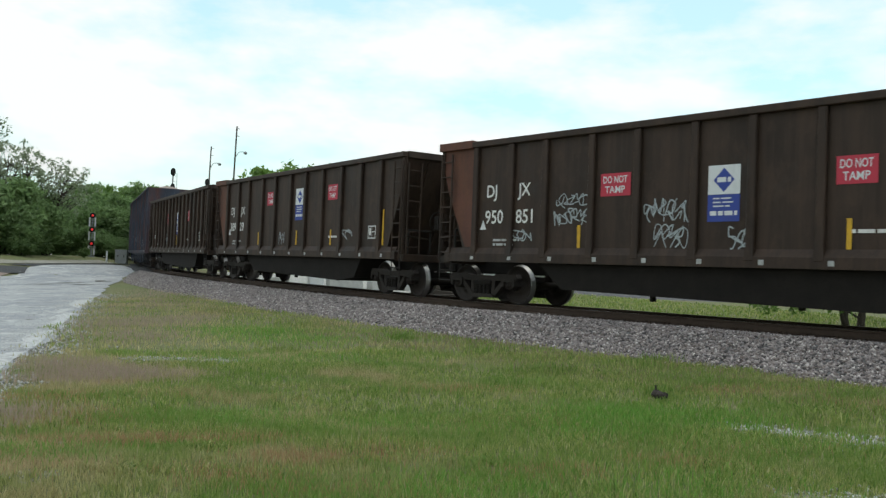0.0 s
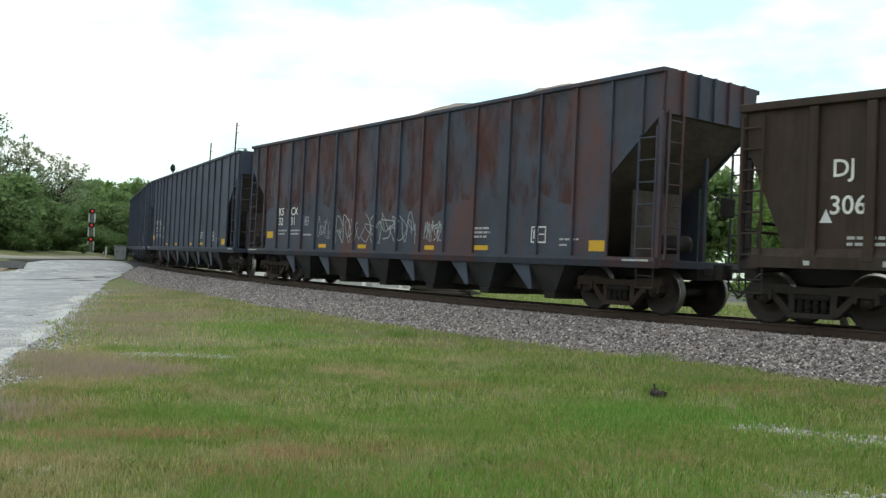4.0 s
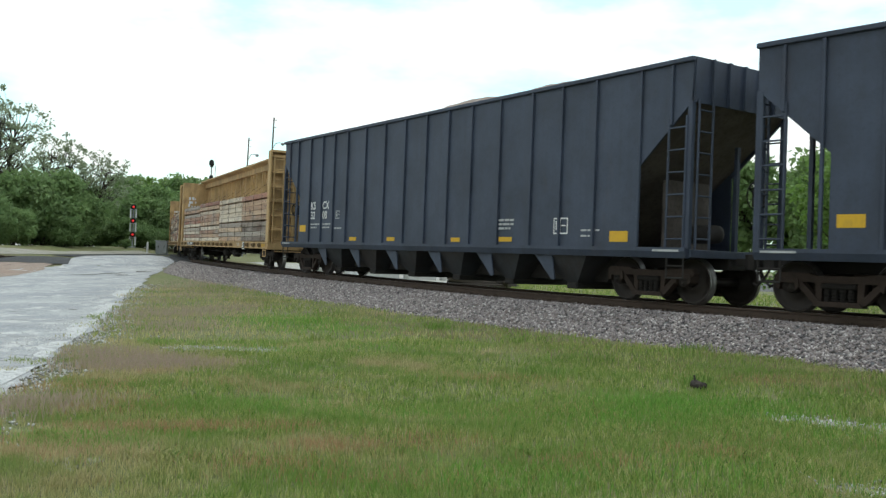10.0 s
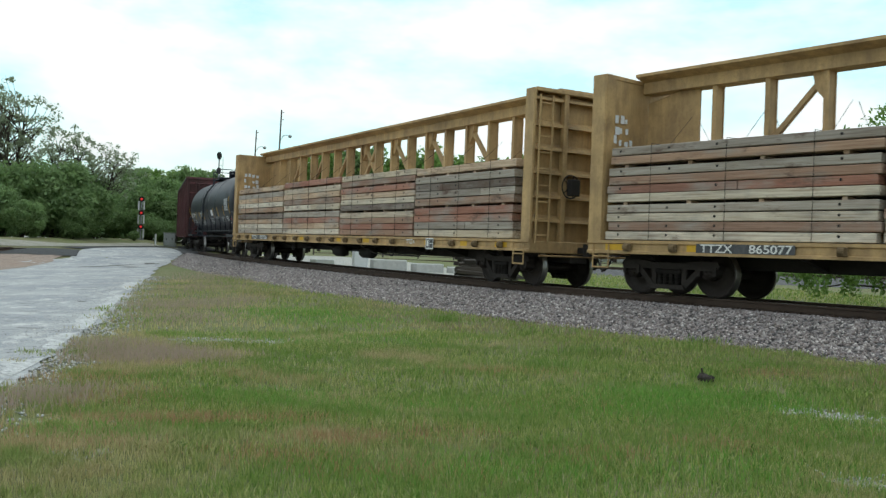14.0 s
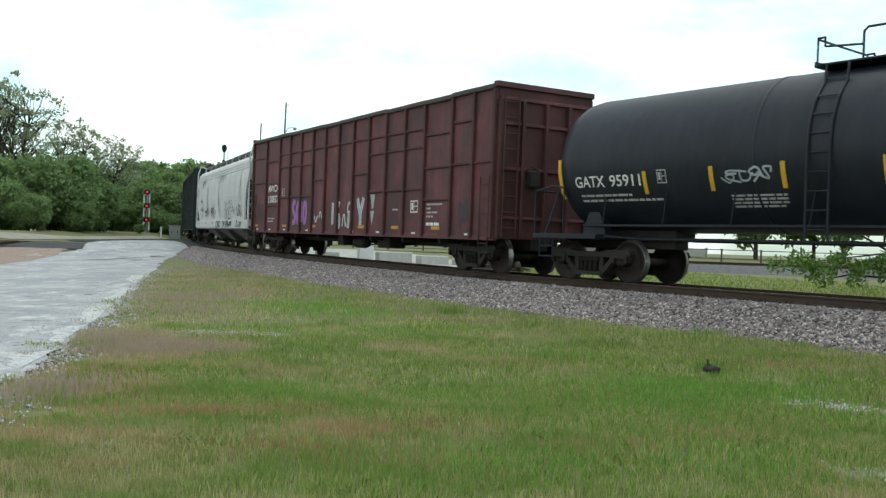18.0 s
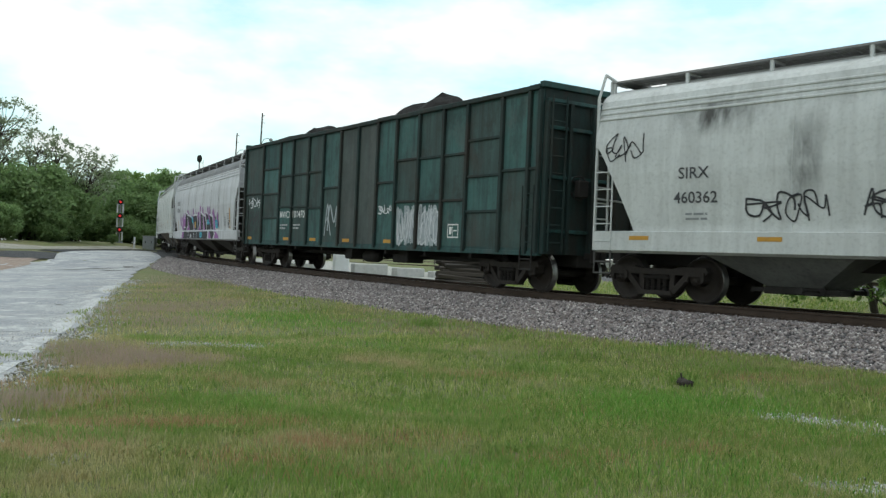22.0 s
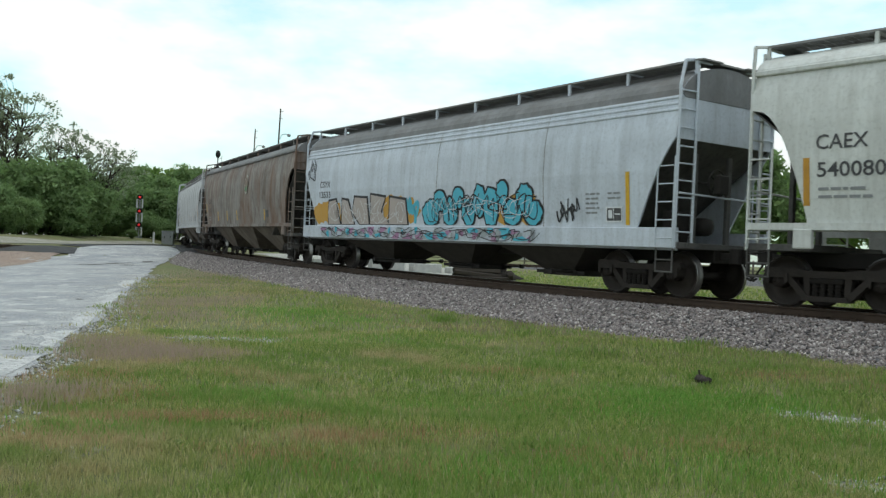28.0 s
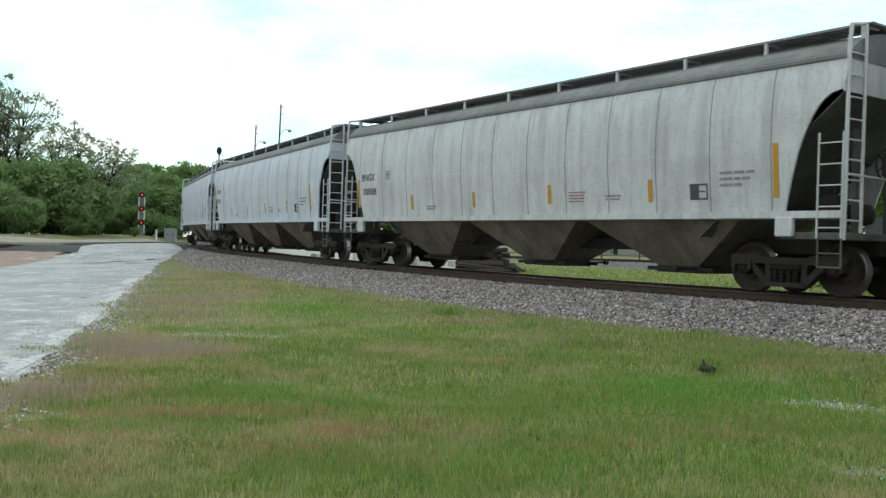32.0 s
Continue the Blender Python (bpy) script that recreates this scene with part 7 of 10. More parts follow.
# ---- black tank car ----
def tank_car(idx, Lb):
    car = thing("tank_car", "satin black tank car with yellow reflector stripes", "tank car", "freight cars of the train")
    R, zc = 1.50, 2.60
    bm = bmesh.new()
    prof = [(0.02, -0.20), (0.50, -0.15), (0.90, -0.01), (1.18, 0.18), (1.38, 0.40), (1.47, 0.62), (R, 0.86)]
    full = [(r, a) for r, a in prof] + [(R, 3.0), (R, 6.0), (R, 9.0), (R, 12.0)] + [(r, Lb - a) for r, a in reversed(prof)]
    lathe(bm, full, "x", 64, (0, 0, zc))
    part("tank", bm, TANK_BLACK, car, "black cylindrical tank with domed ends", True)
    for u in (5.6, 8.15, 11.2):
        bm = bmesh.new()
        lathe(bm, [(R - 0.01, u - 0.04), (R + 0.012, u - 0.03), (R + 0.012, u + 0.03), (R - 0.01, u + 0.04)], "x", 48, (0, 0, zc))
        part("weld_band", bm, TANK_BLACK, car, smooth=True)
    def cyl(z):
        return math.sqrt(max(0.0, R * R - (z - zc) ** 2))
    # underframe: side rails, saddles
    for s in (-1, 1):
        bm = bmesh.new()
        pipe(bm, [(1.4, s * 1.2, 1.0), (2.6, s * 0.95, 0.95), (Lb - 2.6, s * 0.95, 0.95), (Lb - 1.4, s * 1.2, 1.0)], 0.03)
        part("brake_rod", bm, TANK_BLACK, car)
        bm = bmesh.new()
        rod(bm, (1.0, s * 1.20, 1.22), (Lb - 1.0, s * 1.20, 1.22), 0.032, 6)
        for k in range(9):
            u = 1.6 + k * (Lb - 3.2) / 8
            rod(bm, (u, s * 1.20, 1.22), (u + 0.16, s * 1.30, 1.84), 0.018, 5)
        part("side_rail", bm, TANK_BLACK, car)
        for u in (1.2, Lb - 1.2):
            bm = bmesh.new()
            prism(bm, [(u - 0.38, 1.0), (u + 0.38, 1.0), (u + 0.16, 1.52), (u - 0.16, 1.52)], "y", s * 0.80, s * 1.06)
            part("saddle", bm, TANK_BLACK, car)
    for mir in (None, Lb):
        f = (lambda x: x) if mir is None else (lambda x: Lb - x)
        part("end_platform", box_bm(*sorted((f(-0.45), f(1.6))), -1.45, 1.45, 0.92, 1.03, bevel=0.01), TANK_BLACK, car)
        bm = bmesh.new()
        for s in (-1, 1):
            pipe(bm, [(f(0.55), s * 1.42, 1.03), (f(0.55), s * 1.42, 2.05), (f(0.2), s * 1.42, 2.1), (f(-0.40), s * 1.42, 2.0), (f(-0.40), s * 1.42, 1.03)], 0.022)
            pipe(bm, [(f(-0.40), s * 1.42, 2.0), (f(-0.42), s * 0.5, 2.0), (f(-0.42), 0, 2.0)], 0.022)
        part("end_handrail", bm, TANK_BLACK, car)
        bm = bmesh.new()
        for s in (-1, 1):
            rod(bm, (f(-0.1), s * 1.35, 1.03), (f(-0.2), s * 0.7, 2.3), 0.025, 6)
        part("head_brace", bm, TANK_BLACK, car)
        step(car, f(0.0), -1.42, TANK_BLACK)
    # body bolster skids
    for a, b in ((0.4, 3.0), (Lb - 3.0, Lb - 0.4)):
        bm = bmesh.new()
        prism(bm, [(a, 0.92), (b, 0.92), (b, 1.2), (a, 1.25)], "y", -0.35, 0.35)
        part("stub_sill", bm, STEEL_DARK, car)
    # top fittings
    um = 8.1
    bm = bmesh.new()
    tri_box(bm, um - 1.60, um + 0.80, -0.75, 0.75, 4.10, 4.13)
    for u in (um - 1.60, um + 0.77):
        tri_box(bm, u, u + 0.05, -1.0, 1.0, 4.02, 4.12)
    part("top_platform", bm, TANK_BLACK, car, "dark grating platform")
    bm = bmesh.new()
    lathe(bm, [(0.33, 4.05), (0.33, 4.40), (0.35, 4.41), (0.35, 4.47), (0.27, 4.52), (0.02, 4.54)], "z", 24, (um + 0.25, 0, 0))
    part("valve_dome", bm, TANK_BLACK, car, "round valve dome", True)
    bm = bmesh.new()
    lathe(bm, [(0.12, 4.08), (0.12, 4.26), (0.17, 4.27), (0.17, 4.32), (0.05, 4.37)], "z", 14, (um + 0.78, -0.2, 0))
    part("vent_valve", bm, TANK_BLACK, car, smooth=True)
    x0, xm, x1 = um - 1.57, um - 0.70, um + 0.90
    for s in (-1, 1):
        y = s * 0.95
        bm = bmesh.new()
        pipe(bm, [(xm, y, 4.05), (xm, y, 4.54), (xm + 0.08, y, 4.60), (x1 - 0.08, y, 4.58), (x1, y, 4.52), (x1, y, 4.05)], 0.022)
        rod(bm, (xm + 0.75, y, 4.05), (xm + 0.75, y, 4.58), 0.020, 6)
        part("guard_rail", bm, TANK_BLACK, car)
        bm = bmesh.new()
        pipe(bm, [(x0, y, 4.05), (x0, y, 4.54), (x0 + 0.14, y, 4.54), (x0 + 0.14, y, 4.38), (xm, y, 4.32)], 0.020)
        part("guard_rail", bm, TANK_BLACK, car)
    for x, z in ((x1, 4.54), (x0, 4.52)):
        bm = bmesh.new()
        rod(bm, (x, -0.95, z), (x, 0.95, z), 0.022, 6)
        part("guard_rail", bm, TANK_BLACK, car)
    for s in (-1, 1):
        for u in (um - 1.38, um - 0.95):
            bm = bmesh.new()
            pipe(bm, [(u, s * 1.53, 0.98), (u, s * 1.54, 2.6)] + [(u, s * (cyl(z) + 0.04), z) for z in (3.0, 3.4, 3.75)] + [(u, s * 0.95, 4.06)], 0.024)
            part("ladder_stile", bm, TANK_BLACK, car)
        for i in range(9):
            z = 1.15 + i * 0.33
            y = 1.535 if z < 2.62 else cyl(z) + 0.04
            bm = bmesh.new()
            rod(bm, (um - 1.38, s * y, z), (um - 0.95, s * y, z), 0.014, 6)
            part("ladder_rung", bm, TANK_BLACK, car)
    bm = bmesh.new()
    lathe(bm, [(0.28, 0.95), (0.28, 0.70), (0.16, 0.62), (0.16, 0.45), (0.10, 0.40)], "z", 16, (8.2, 0, 0))
    part("bottom_outlet", bm, STEEL_DARK, car)
    brake_wheel(car, -0.40, 0.6, 1.9, STEEL_DARK)
    for z, w in ((3.02, 1.0), (2.84, 0.85), (2.70, 0.8), (2.56, 0.6)):
        bm = bmesh.new()
        for a, b in ((-0.95, -0.95 + w * 0.42), (-0.95 + w * 0.5, -0.95 + w)):
            n = 6
            y = [a + (b - a) * i / n for i in range(n + 1)]
            h = 0.10 if z > 3 else 0.06
            def head(yy, zv):
                r = min(1.0, math.hypot(yy, zv - zc) / R)
                return Lb - 0.86 + 1.06 * math.sqrt(max(0.0, 1 - r ** 2.2)) + 0.025
            for i in range(n):
                bm.faces.new([bm.verts.new((head(p, q), p, q)) for p, q in ((y[i], z), (y[i + 1], z), (y[i + 1], z + h), (y[i], z + h))])
        part("head_print", bm, PALE_PAINT, car)
    # stripes follow the shell
    def stripe(u, z0, z1, w=0.10):
        bm = bmesh.new()
        prev = None
        for i in range(7):
            z = z0 + (z1 - z0) * i / 6
            cur = [bm.verts.new((u + a, -(cyl(z) + 0.008), z)) for a in (-w / 2, w / 2)]
            if prev:
                bm.faces.new((prev[0], prev[1], cur[1], cur[0]))
            prev = cur
        part("reflector", bm, YELLOW_TAPE, car)
    for u, z0, z1 in ((0.46, 1.80, 2.66), (2.94, 1.86, 2.31), (4.62, 1.88, 2.34), (6.20, 1.89, 2.36), (8.12, 1.88, 2.37), (10.29, 1.90, 2.38), (11.88, 1.91, 2.39), (13.87, 1.91, 2.40), (15.70, 1.87, 2.83)):
        stripe(u, z0, z1)
    writing("reporting_mark", "GATX", 0.92, 2.03, 0.23, WHITE_PAINT, car, cyl, 0.010, 0.88)
    writing("car_number", "95911", 1.96, 2.03, 0.23, WHITE_PAINT, car, cyl, 0.010, 0.86)
    bars("small_print", 1.02, 1.88, [1.5, 2.3], PALE_PAINT, car, cyl, 0.045, 0.06, seed=21)
    bars("small_print", 5.0, 1.80, [1.2, 1.2, 1.2, 1.1], PALE_PAINT, car, cyl, 0.035, 0.03, seed=22)
    bars("small_print", 8.6, 1.88, [1.2, 0.9, 1.0, 0.9], PALE_PAINT, car, cyl, 0.035, 0.04, seed=23)
    bars("small_print", 10.75, 1.94, [0.9, 0.7], PALE_PAINT, car, cyl, 0.03, 0.03, seed=24)
    bars("small_print", 12.6, 1.90, [1.1, 1.1, 1.0, 0.9], PALE_PAINT, car, cyl, 0.035, 0.03, seed=25)
    framed_box("stencil_panel", 3.28, 3.52, 2.06, 2.33, PALE_PAINT, car, cyl, 1, 0.02)
    s = plate("data_plate", 9.42, 10.12, 2.02, 2.31, SIGN_WHITE, car, cyl, 0.012, "white data plate")
    framed_box("test_panel", 14.18, 14.77, 1.60, 1.91, WHITE_PAINT, car, cyl)
    scrawl("spray_tag", 4.85, 5.95, 2.02, 2.28, SPRAY_SILVER, car, 5, 0.035, cyl, 0.012, 31, 5)
    for u0, u1, z0, z1 in ((10.05, 11.96, 2.72, 3.40), (11.97, 14.6, 2.76, 3.16)):
        bm = bmesh.new()
        for i in range(6):
            za, zb = z0 + (z1 - z0) * i / 6, z0 + (z1 - z0) * (i + 1) / 6
            bm.faces.new([bm.verts.new((a, -(cyl(b) + 0.010), b)) for a, b in rect(u0, u1, za, zb)])
        bmesh.ops.remove_doubles(bm, verts=bm.verts, dist=1e-4)
        part("overpaint_patch", bm, TANK_PATCH, car, "dull grey overpainted patch")
    plate("capacity_plate", 14.28, 15.42, 2.15, 2.76, TANK_PATCH, car, cyl, 0.008, "grey capacity table panel")
    bars("capacity_panel", 14.32, 2.74, [1.06] * 7, PALE_PAINT, car, cyl, 0.062, 0.022, seed=26, proud=0.014)
    plate("hazard_mark", 15.30, 15.50, 1.72, 1.82, RED_SIGN, car, cyl, 0.010, "small red mark")
    underframe(car, Lb, 1.1, sill=(0.74, 1.02), stub=2.9)
    CARS[idx] = (car, Lb, 1.1)


tank_car(10, 16.6)


# ---- tall ribbed scrap gondolas made from box cars ----
def tall_gondola(idx, Lb, paint, post_paint, ribs, crosses, mark, number, label, grey_panels=()):
    car = thing("tall_gondola_car", label, "gondola", "freight cars of the train")
    top, bot = 4.62, 0.88
    rnd = random.Random(idx)
    for s in (-1, 1):
        part("side_wall", box_bm(0.02, Lb - 0.02, *sorted((s * 1.48, s * 1.53)), bot, top), paint, car)
        for u in [0.06] + list(ribs) + [Lb - 0.06]:
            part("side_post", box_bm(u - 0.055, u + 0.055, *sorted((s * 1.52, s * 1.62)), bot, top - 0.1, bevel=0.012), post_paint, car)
        edges = [0.06] + list(ribs) + [Lb - 0.06]
        for i, z in crosses:
            a, b = edges[i] + 0.055, edges[i + 1] - 0.055
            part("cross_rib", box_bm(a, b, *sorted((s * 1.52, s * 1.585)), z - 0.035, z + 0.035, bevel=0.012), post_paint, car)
        # battered top rim in short lengths
        for i in range(len(edges) - 1):
            a, b = edges[i], edges[i + 1]
            d0 = rnd.uniform(-0.005, 0.03)
            bm = box_bm(a, b + 0.02, *sorted((s * 1.45, s * 1.63)), top - 0.12 + d0, top + d0, bevel=0.015)
            part("top_rim", bm, SCRAP_RIM if idx == 11 else post_paint, car)
        part("side_sill", box_bm(0.0, Lb, *sorted((s * 1.40, s * 1.56)), bot - 0.05, bot + 0.06, bevel=0.01), paint, car)
    if idx == 13:
        # each bay between posts and cross ribs was painted at its own time
        cuts = {i: sorted(z for k, z in crosses if k == i) for i in range(len(edges) - 1)}
        for i in range(len(edges) - 1):
            if i in grey_panels:
                continue
            zz = [bot + 0.08] + cuts[i] + [top - 0.13]
            for za, zb in zip(zz[:-1], zz[1:]):
                tone = rnd.choice((None, GREEN_TEAL, GREEN_TEAL, GREEN_DULL, GREEN_DULL))
                if tone:
                    plate("painted_panel", edges[i] + 0.06, edges[i + 1] - 0.06, za + 0.04, zb - 0.04, tone, car, lambda z: 1.53, 0.005)
    for i in grey_panels:
        edges = [0.06] + list(ribs) + [Lb - 0.06]
        plate("painted_panel", edges[i] + 0.06, edges[i + 1] - 0.06, bot + 0.1, top - 0.14, GREEN_GREY, car, lambda z: 1.53, 0.006, "chalky grey repainted panel")
    for mir in (None, Lb):
        f = (lambda x: x) if mir is None else (lambda x: Lb - x)
        part("end_wall", box_bm(*sorted((f(0.0), f(0.06))), -1.48, 1.48, bot, top), post_paint, car)
        for y in (-1.46, -0.75, 0.0, 0.75, 1.46):
            part("end_post", box_bm(*sorted((f(-0.14), f(0.0))), y - 0.05, y + 0.05, bot, top - 0.35, bevel=0.01), post_paint, car)
        for z in (1.4, 2.6, 3.7, 4.3):
            part("end_rib", box_bm(*sorted((f(-0.09), f(0.0))), -1.45, 1.45, z - 0.04, z + 0.04, bevel=0.01), paint, car)
        part("end_rim", box_bm(*sorted((f(-0.08), f(0.1))), -1.6, 1.6, top - 0.06, top + 0.08, bevel=0.015), paint, car)
        ladder("side_ladder", car, *sorted((f(0.15), f(0.58))), -1.60, 0.95, 2.4, 4, post_paint, 0.012)
        ladder("end_ladder", car, -1.38, -0.95, f(-0.17), 0.95, 4.4, 9, post_paint, along="y")
        step(car, f(0.4), -1.58, STEEL_DARK)
    brake_wheel(car, Lb + 0.12, -0.45, 2.4, STEEL_DARK)
    # brake gear under the floor
    reservoir(car, Lb * 0.52, -0.85, 0.62)
    bm = bmesh.new()
    tri_box(bm, Lb * 0.60, Lb * 0.60 + 0.9, -1.0, -0.4, 0.48, 0.85, 0.03)
    part("brake_cylinder_box", bm, STEEL_DARK, car)
    bm = bmesh.new()
    tri_box(bm, Lb * 0.44, Lb * 0.44 + 0.5, -1.1, -0.6, 0.5, 0.85, 0.03)
    part("brake_valve", bm, STEEL_DARK, car)
    bm = bmesh.new()
    for a in (-0.55, 0.55):
        pipe(bm, [(Lb * 0.3, a, 0.75), (Lb * 0.5, a, 0.52), (Lb * 0.7, a, 0.75)], 0.025)
    part("truss_rod", bm, STEEL_DARK, car)
    for k in range(7):
        u = 2.9 + k * (Lb - 5.8) / 6
        part("cross_bearer", box_bm(u - 0.05, u + 0.05, -1.45, 1.45, 0.72, 0.9), STEEL_DARK, car)
    underframe(car, Lb, 1.7, sill=(0.60, 0.95))
    CARS[idx] = (car, Lb, 1.7)
    return car


# the panel green with the posts' shadows put into the colour, plus grime
GREEN_POST = car_paint("shaded_grimed_post_paint", (0.022, 0.046, 0.043), (0.016, 0.014, 0.012), (0.045, 0.032, 0.025), 0.6, 0.6, 0.75, 0.7, patch_lo=0.45)
# darker copy of the oxide red for posts, cross ribs and end walls
OXIDE_POST = car_paint("dark_oxide_post_paint", (0.115, 0.041, 0.043), (0.045, 0.028, 0.028), (0.05, 0.026, 0.022), 0.6, 0.6, 0.7, 0.8, patch_lo=0.45)
SCRAP_RIM = plain("scuffed_rim_steel", (0.10, 0.085, 0.08), 0.7, 0.7, 8)


def build_tall_gondolas():
    w = lambda z: 1.53
    ribs = [1.84, 3.46, 4.67, 5.91, 7.13, 8.33, 9.57, 10.82, 12.05, 13.32, 14.61, 15.85, 17.43, 18.55]
    crosses = [(i, 3.86) for i in (0, 2, 3, 4, 5, 6, 7, 8, 9, 10, 11, 13)]
    crosses += [(0, 2.85), (1, 3.66), (1, 2.77), (1, 1.91), (2, 3.37), (2, 2.20), (3, 3.36), (3, 2.21), (4, 3.33), (4, 2.20), (5, 2.74), (8, 2.79), (9, 3.35), (9, 2.20), (10, 3.36), (10, 2.20), (11, 3.36), (11, 2.20), (12, 3.65), (12, 2.75), (12, 1.88), (13, 2.77), (14, 2.77)]
    car = tall_gondola(11, 19.6, OXIDE, OXIDE_POST, ribs, crosses, "MWCX", "100827", "oxide-red ribbed scrap gondola car with spray tags")
    writing("reporting_mark", "MWCX", 2.08, 2.44, 0.28, WHITE_PAINT, car, w, 0.012, 1.20)
    writing("car_number", "100827", 2.10, 2.02, 0.27, WHITE_PAINT, car, w, 0.012, 1.20)
    framed_box("stencil_panel", 3.74, 4.04, 2.26, 2.55, PALE_PAINT, car, w, 1, 0.025)
    framed_box("test_panel", 15.04, 15.51, 1.54, 1.88, WHITE_PAINT, car, w)
    bars("small_print", 2.05, 1.42, [0.8, 0.7], PALE_PAINT, car, w, 0.05, 0.06, seed=41)
    bars("small_print", 16.05, 1.78, [0.9, 0.3, 0.7, 0.4], PALE_PAINT, car, w, 0.05, 0.06, seed=42)
    bars("small_print", 16.05, 1.26, [0.8], WHITE_PAINT, car, w, 0.08, 0.06, seed=44)
    bars("small_print", 13.85, 1.66, [0.4], PALE_PAINT, car, w, 0.05, 0.06, seed=43)
    for u in (0.3, 3.86, 7.0, 11.3, 13.80, 16.35):
        plate("reflector", u, u + 0.48, 1.07, 1.16, ORANGE_TAPE, car, w)
    for u in (0.6, 2.2, 4.0, 6.5, 10.7, 12.7, 15.15, 18.2):
        plate("chalk_patch", u, u + 0.24, 0.90, 0.99, SIGN_WHITE, car, w, 0.009)
    # sprayed pieces: fat rounded purple strokes on a dull ground, pale ones farther on
    rnd = random.Random(5)
    blobs("spray_ground", [blob_poly(5.75, 1.58, 0.95, 0.56, rnd, 26, 0.08, 0.8)], SPRAY_DULL, car, w, 0.006, "dull dark sprayed ground")
    loop = [(0.5, 0.96), (0.1, 0.72), (0.1, 0.28), (0.5, 0.04), (0.9, 0.28), (0.9, 0.72), (0.5, 0.96)]
    hook = [(0.92, 0.90), (0.45, 0.96), (0.10, 0.76), (0.35, 0.52), (0.85, 0.36), (0.75, 0.06), (0.08, 0.06)]
    stem = [(0.5, 0.96), (0.46, 0.5), (0.5, 0.04)]
    for u0, u1, path in ((5.02, 5.36, hook), (5.50, 5.82, loop), (5.95, 6.02, stem), (6.20, 6.52, loop)):
        fat_stroke("spray_letter", u0, u1, 1.22, 2.04, path, 0.21, SPRAY_PURPLE, car, w, 0.011)
    bow = [(0.05, 0.05), (0.3, 0.9), (0.6, 0.95), (0.75, 0.5), (0.95, 0.05)]
    fork = [(0.05, 0.95), (0.25, 0.45), (0.5, 0.1), (0.72, 0.5), (0.95, 0.95)]
    for u0, u1, z0, z1, path in ((9.0, 9.2, 1.15, 1.95, stem), (9.45, 9.75, 1.1, 1.9, hook), (9.95, 10.3, 1.1, 1.5, bow), (10.45, 10.75, 1.05, 1.55, bow), (10.4, 10.7, 1.5, 1.92, loop), (11.2, 11.72, 1.5, 2.05, fork), (11.4, 11.55, 1.15, 1.75, stem), (7.35, 7.7, 1.25, 1.5, fork), (7.8, 8.1, 1.4, 1.6, bow)):
        big = z1 - z0 > 0.45
        fat_stroke("spray_letter", u0, u1, z0, z1, path, 0.19 if big else 0.08, SPRAY_WHITE, car, w, 0.010)
        fat_stroke("spray_fill", u0, u1, z0 + 0.02, z1 - 0.02, path, 0.12 if big else 0.03, SPRAY_SILVER, car, w, 0.014)
    patch("spray_wedge", [(12.22, 2.12), (12.56, 2.12), (12.46, 1.68), (12.36, 1.68)], SPRAY_SILVER, car, w, 0.011)
    patch("spray_wedge", [(12.24, 1.60), (12.54, 1.62), (12.38, 1.17)], SPRAY_SILVER, car, w, 0.011)
    scrawl("spray_tag", 17.9, 18.3, 1.1, 1.9, SPRAY_DULL, car, 3, 0.08, w, 0.012, 97, 4)
    scrawl("spray_tag", 0.8, 1.4, 1.3, 2.0, SPRAY_DULL, car, 3, 0.10, w, 0.012, 98, 4)
    heap(11, 19.6, 4.30, ((5, 3, 0.1), (12, 4, 0.12), (17, 2, 0.1)), SCRAP, "low heap of dark scrap in a red gondola car", "scrap_load")

    ribs = [2.0, 3.72, 4.96, 6.35, 7.59, 8.91, 10.18, 11.47, 12.64, 13.94, 15.22, 16.38, 17.91, 19.0]
    crosses = [(0, 2.75), (1, 3.62), (1, 2.70), (1, 1.82), (2, 3.30), (2, 2.20), (3, 3.30), (3, 2.18), (4, 3.31), (4, 2.12), (5, 2.74), (8, 2.75), (9, 3.33), (9, 2.18), (10, 3.31), (10, 2.15), (11, 3.31), (11, 2.15),
               (12, 3.60), (12, 2.71), (12, 1.85), (13, 2.78), (14, 2.78)]
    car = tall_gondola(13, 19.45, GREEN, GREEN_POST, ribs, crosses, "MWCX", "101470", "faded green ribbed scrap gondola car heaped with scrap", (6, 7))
    writing("reporting_mark", "MWCX", 3.82, 1.80, 0.24, WHITE_PAINT, car, w, 0.012, 1.06)
    writing("car_number", "101470", 5.02, 1.80, 0.24, WHITE_PAINT, car, w, 0.012, 1.08)
    bars("small_print", 3.85, 1.58, [0.7, 0.5], PALE_PAINT, car, w, 0.05, 0.06, seed=51)
    bars("small_print", 5.1, 1.58, [0.6, 0.5], PALE_PAINT, car, w, 0.05, 0.06, seed=52)
    framed_box("test_panel", 15.56, 16.08, 1.20, 1.55, WHITE_PAINT, car, w)
    for k, (a, b) in enumerate(((12.8, 13.8), (14.05, 15.1))):
        scrawl("spray_tag", a, b, 0.98, 2.06, SPRAY_SILVER, car, 8, 0.12, w, 0.010, 61 + k, 5)
        scrawl("spray_tag", a, b, 1.0, 2.04, SPRAY_WHITE, car, 7, 0.03, w, 0.016, 71 + k, 5)
    scrawl("spray_tag", 11.6, 12.4, 1.85, 2.1, SPRAY_WHITE, car, 4, 0.04, w, 0.012, 65, 4)
    scrawl("spray_tag", 0.5, 1.7, 2.2, 2.6, SPRAY_WHITE, car, 4, 0.04, w, 0.012, 66, 5)
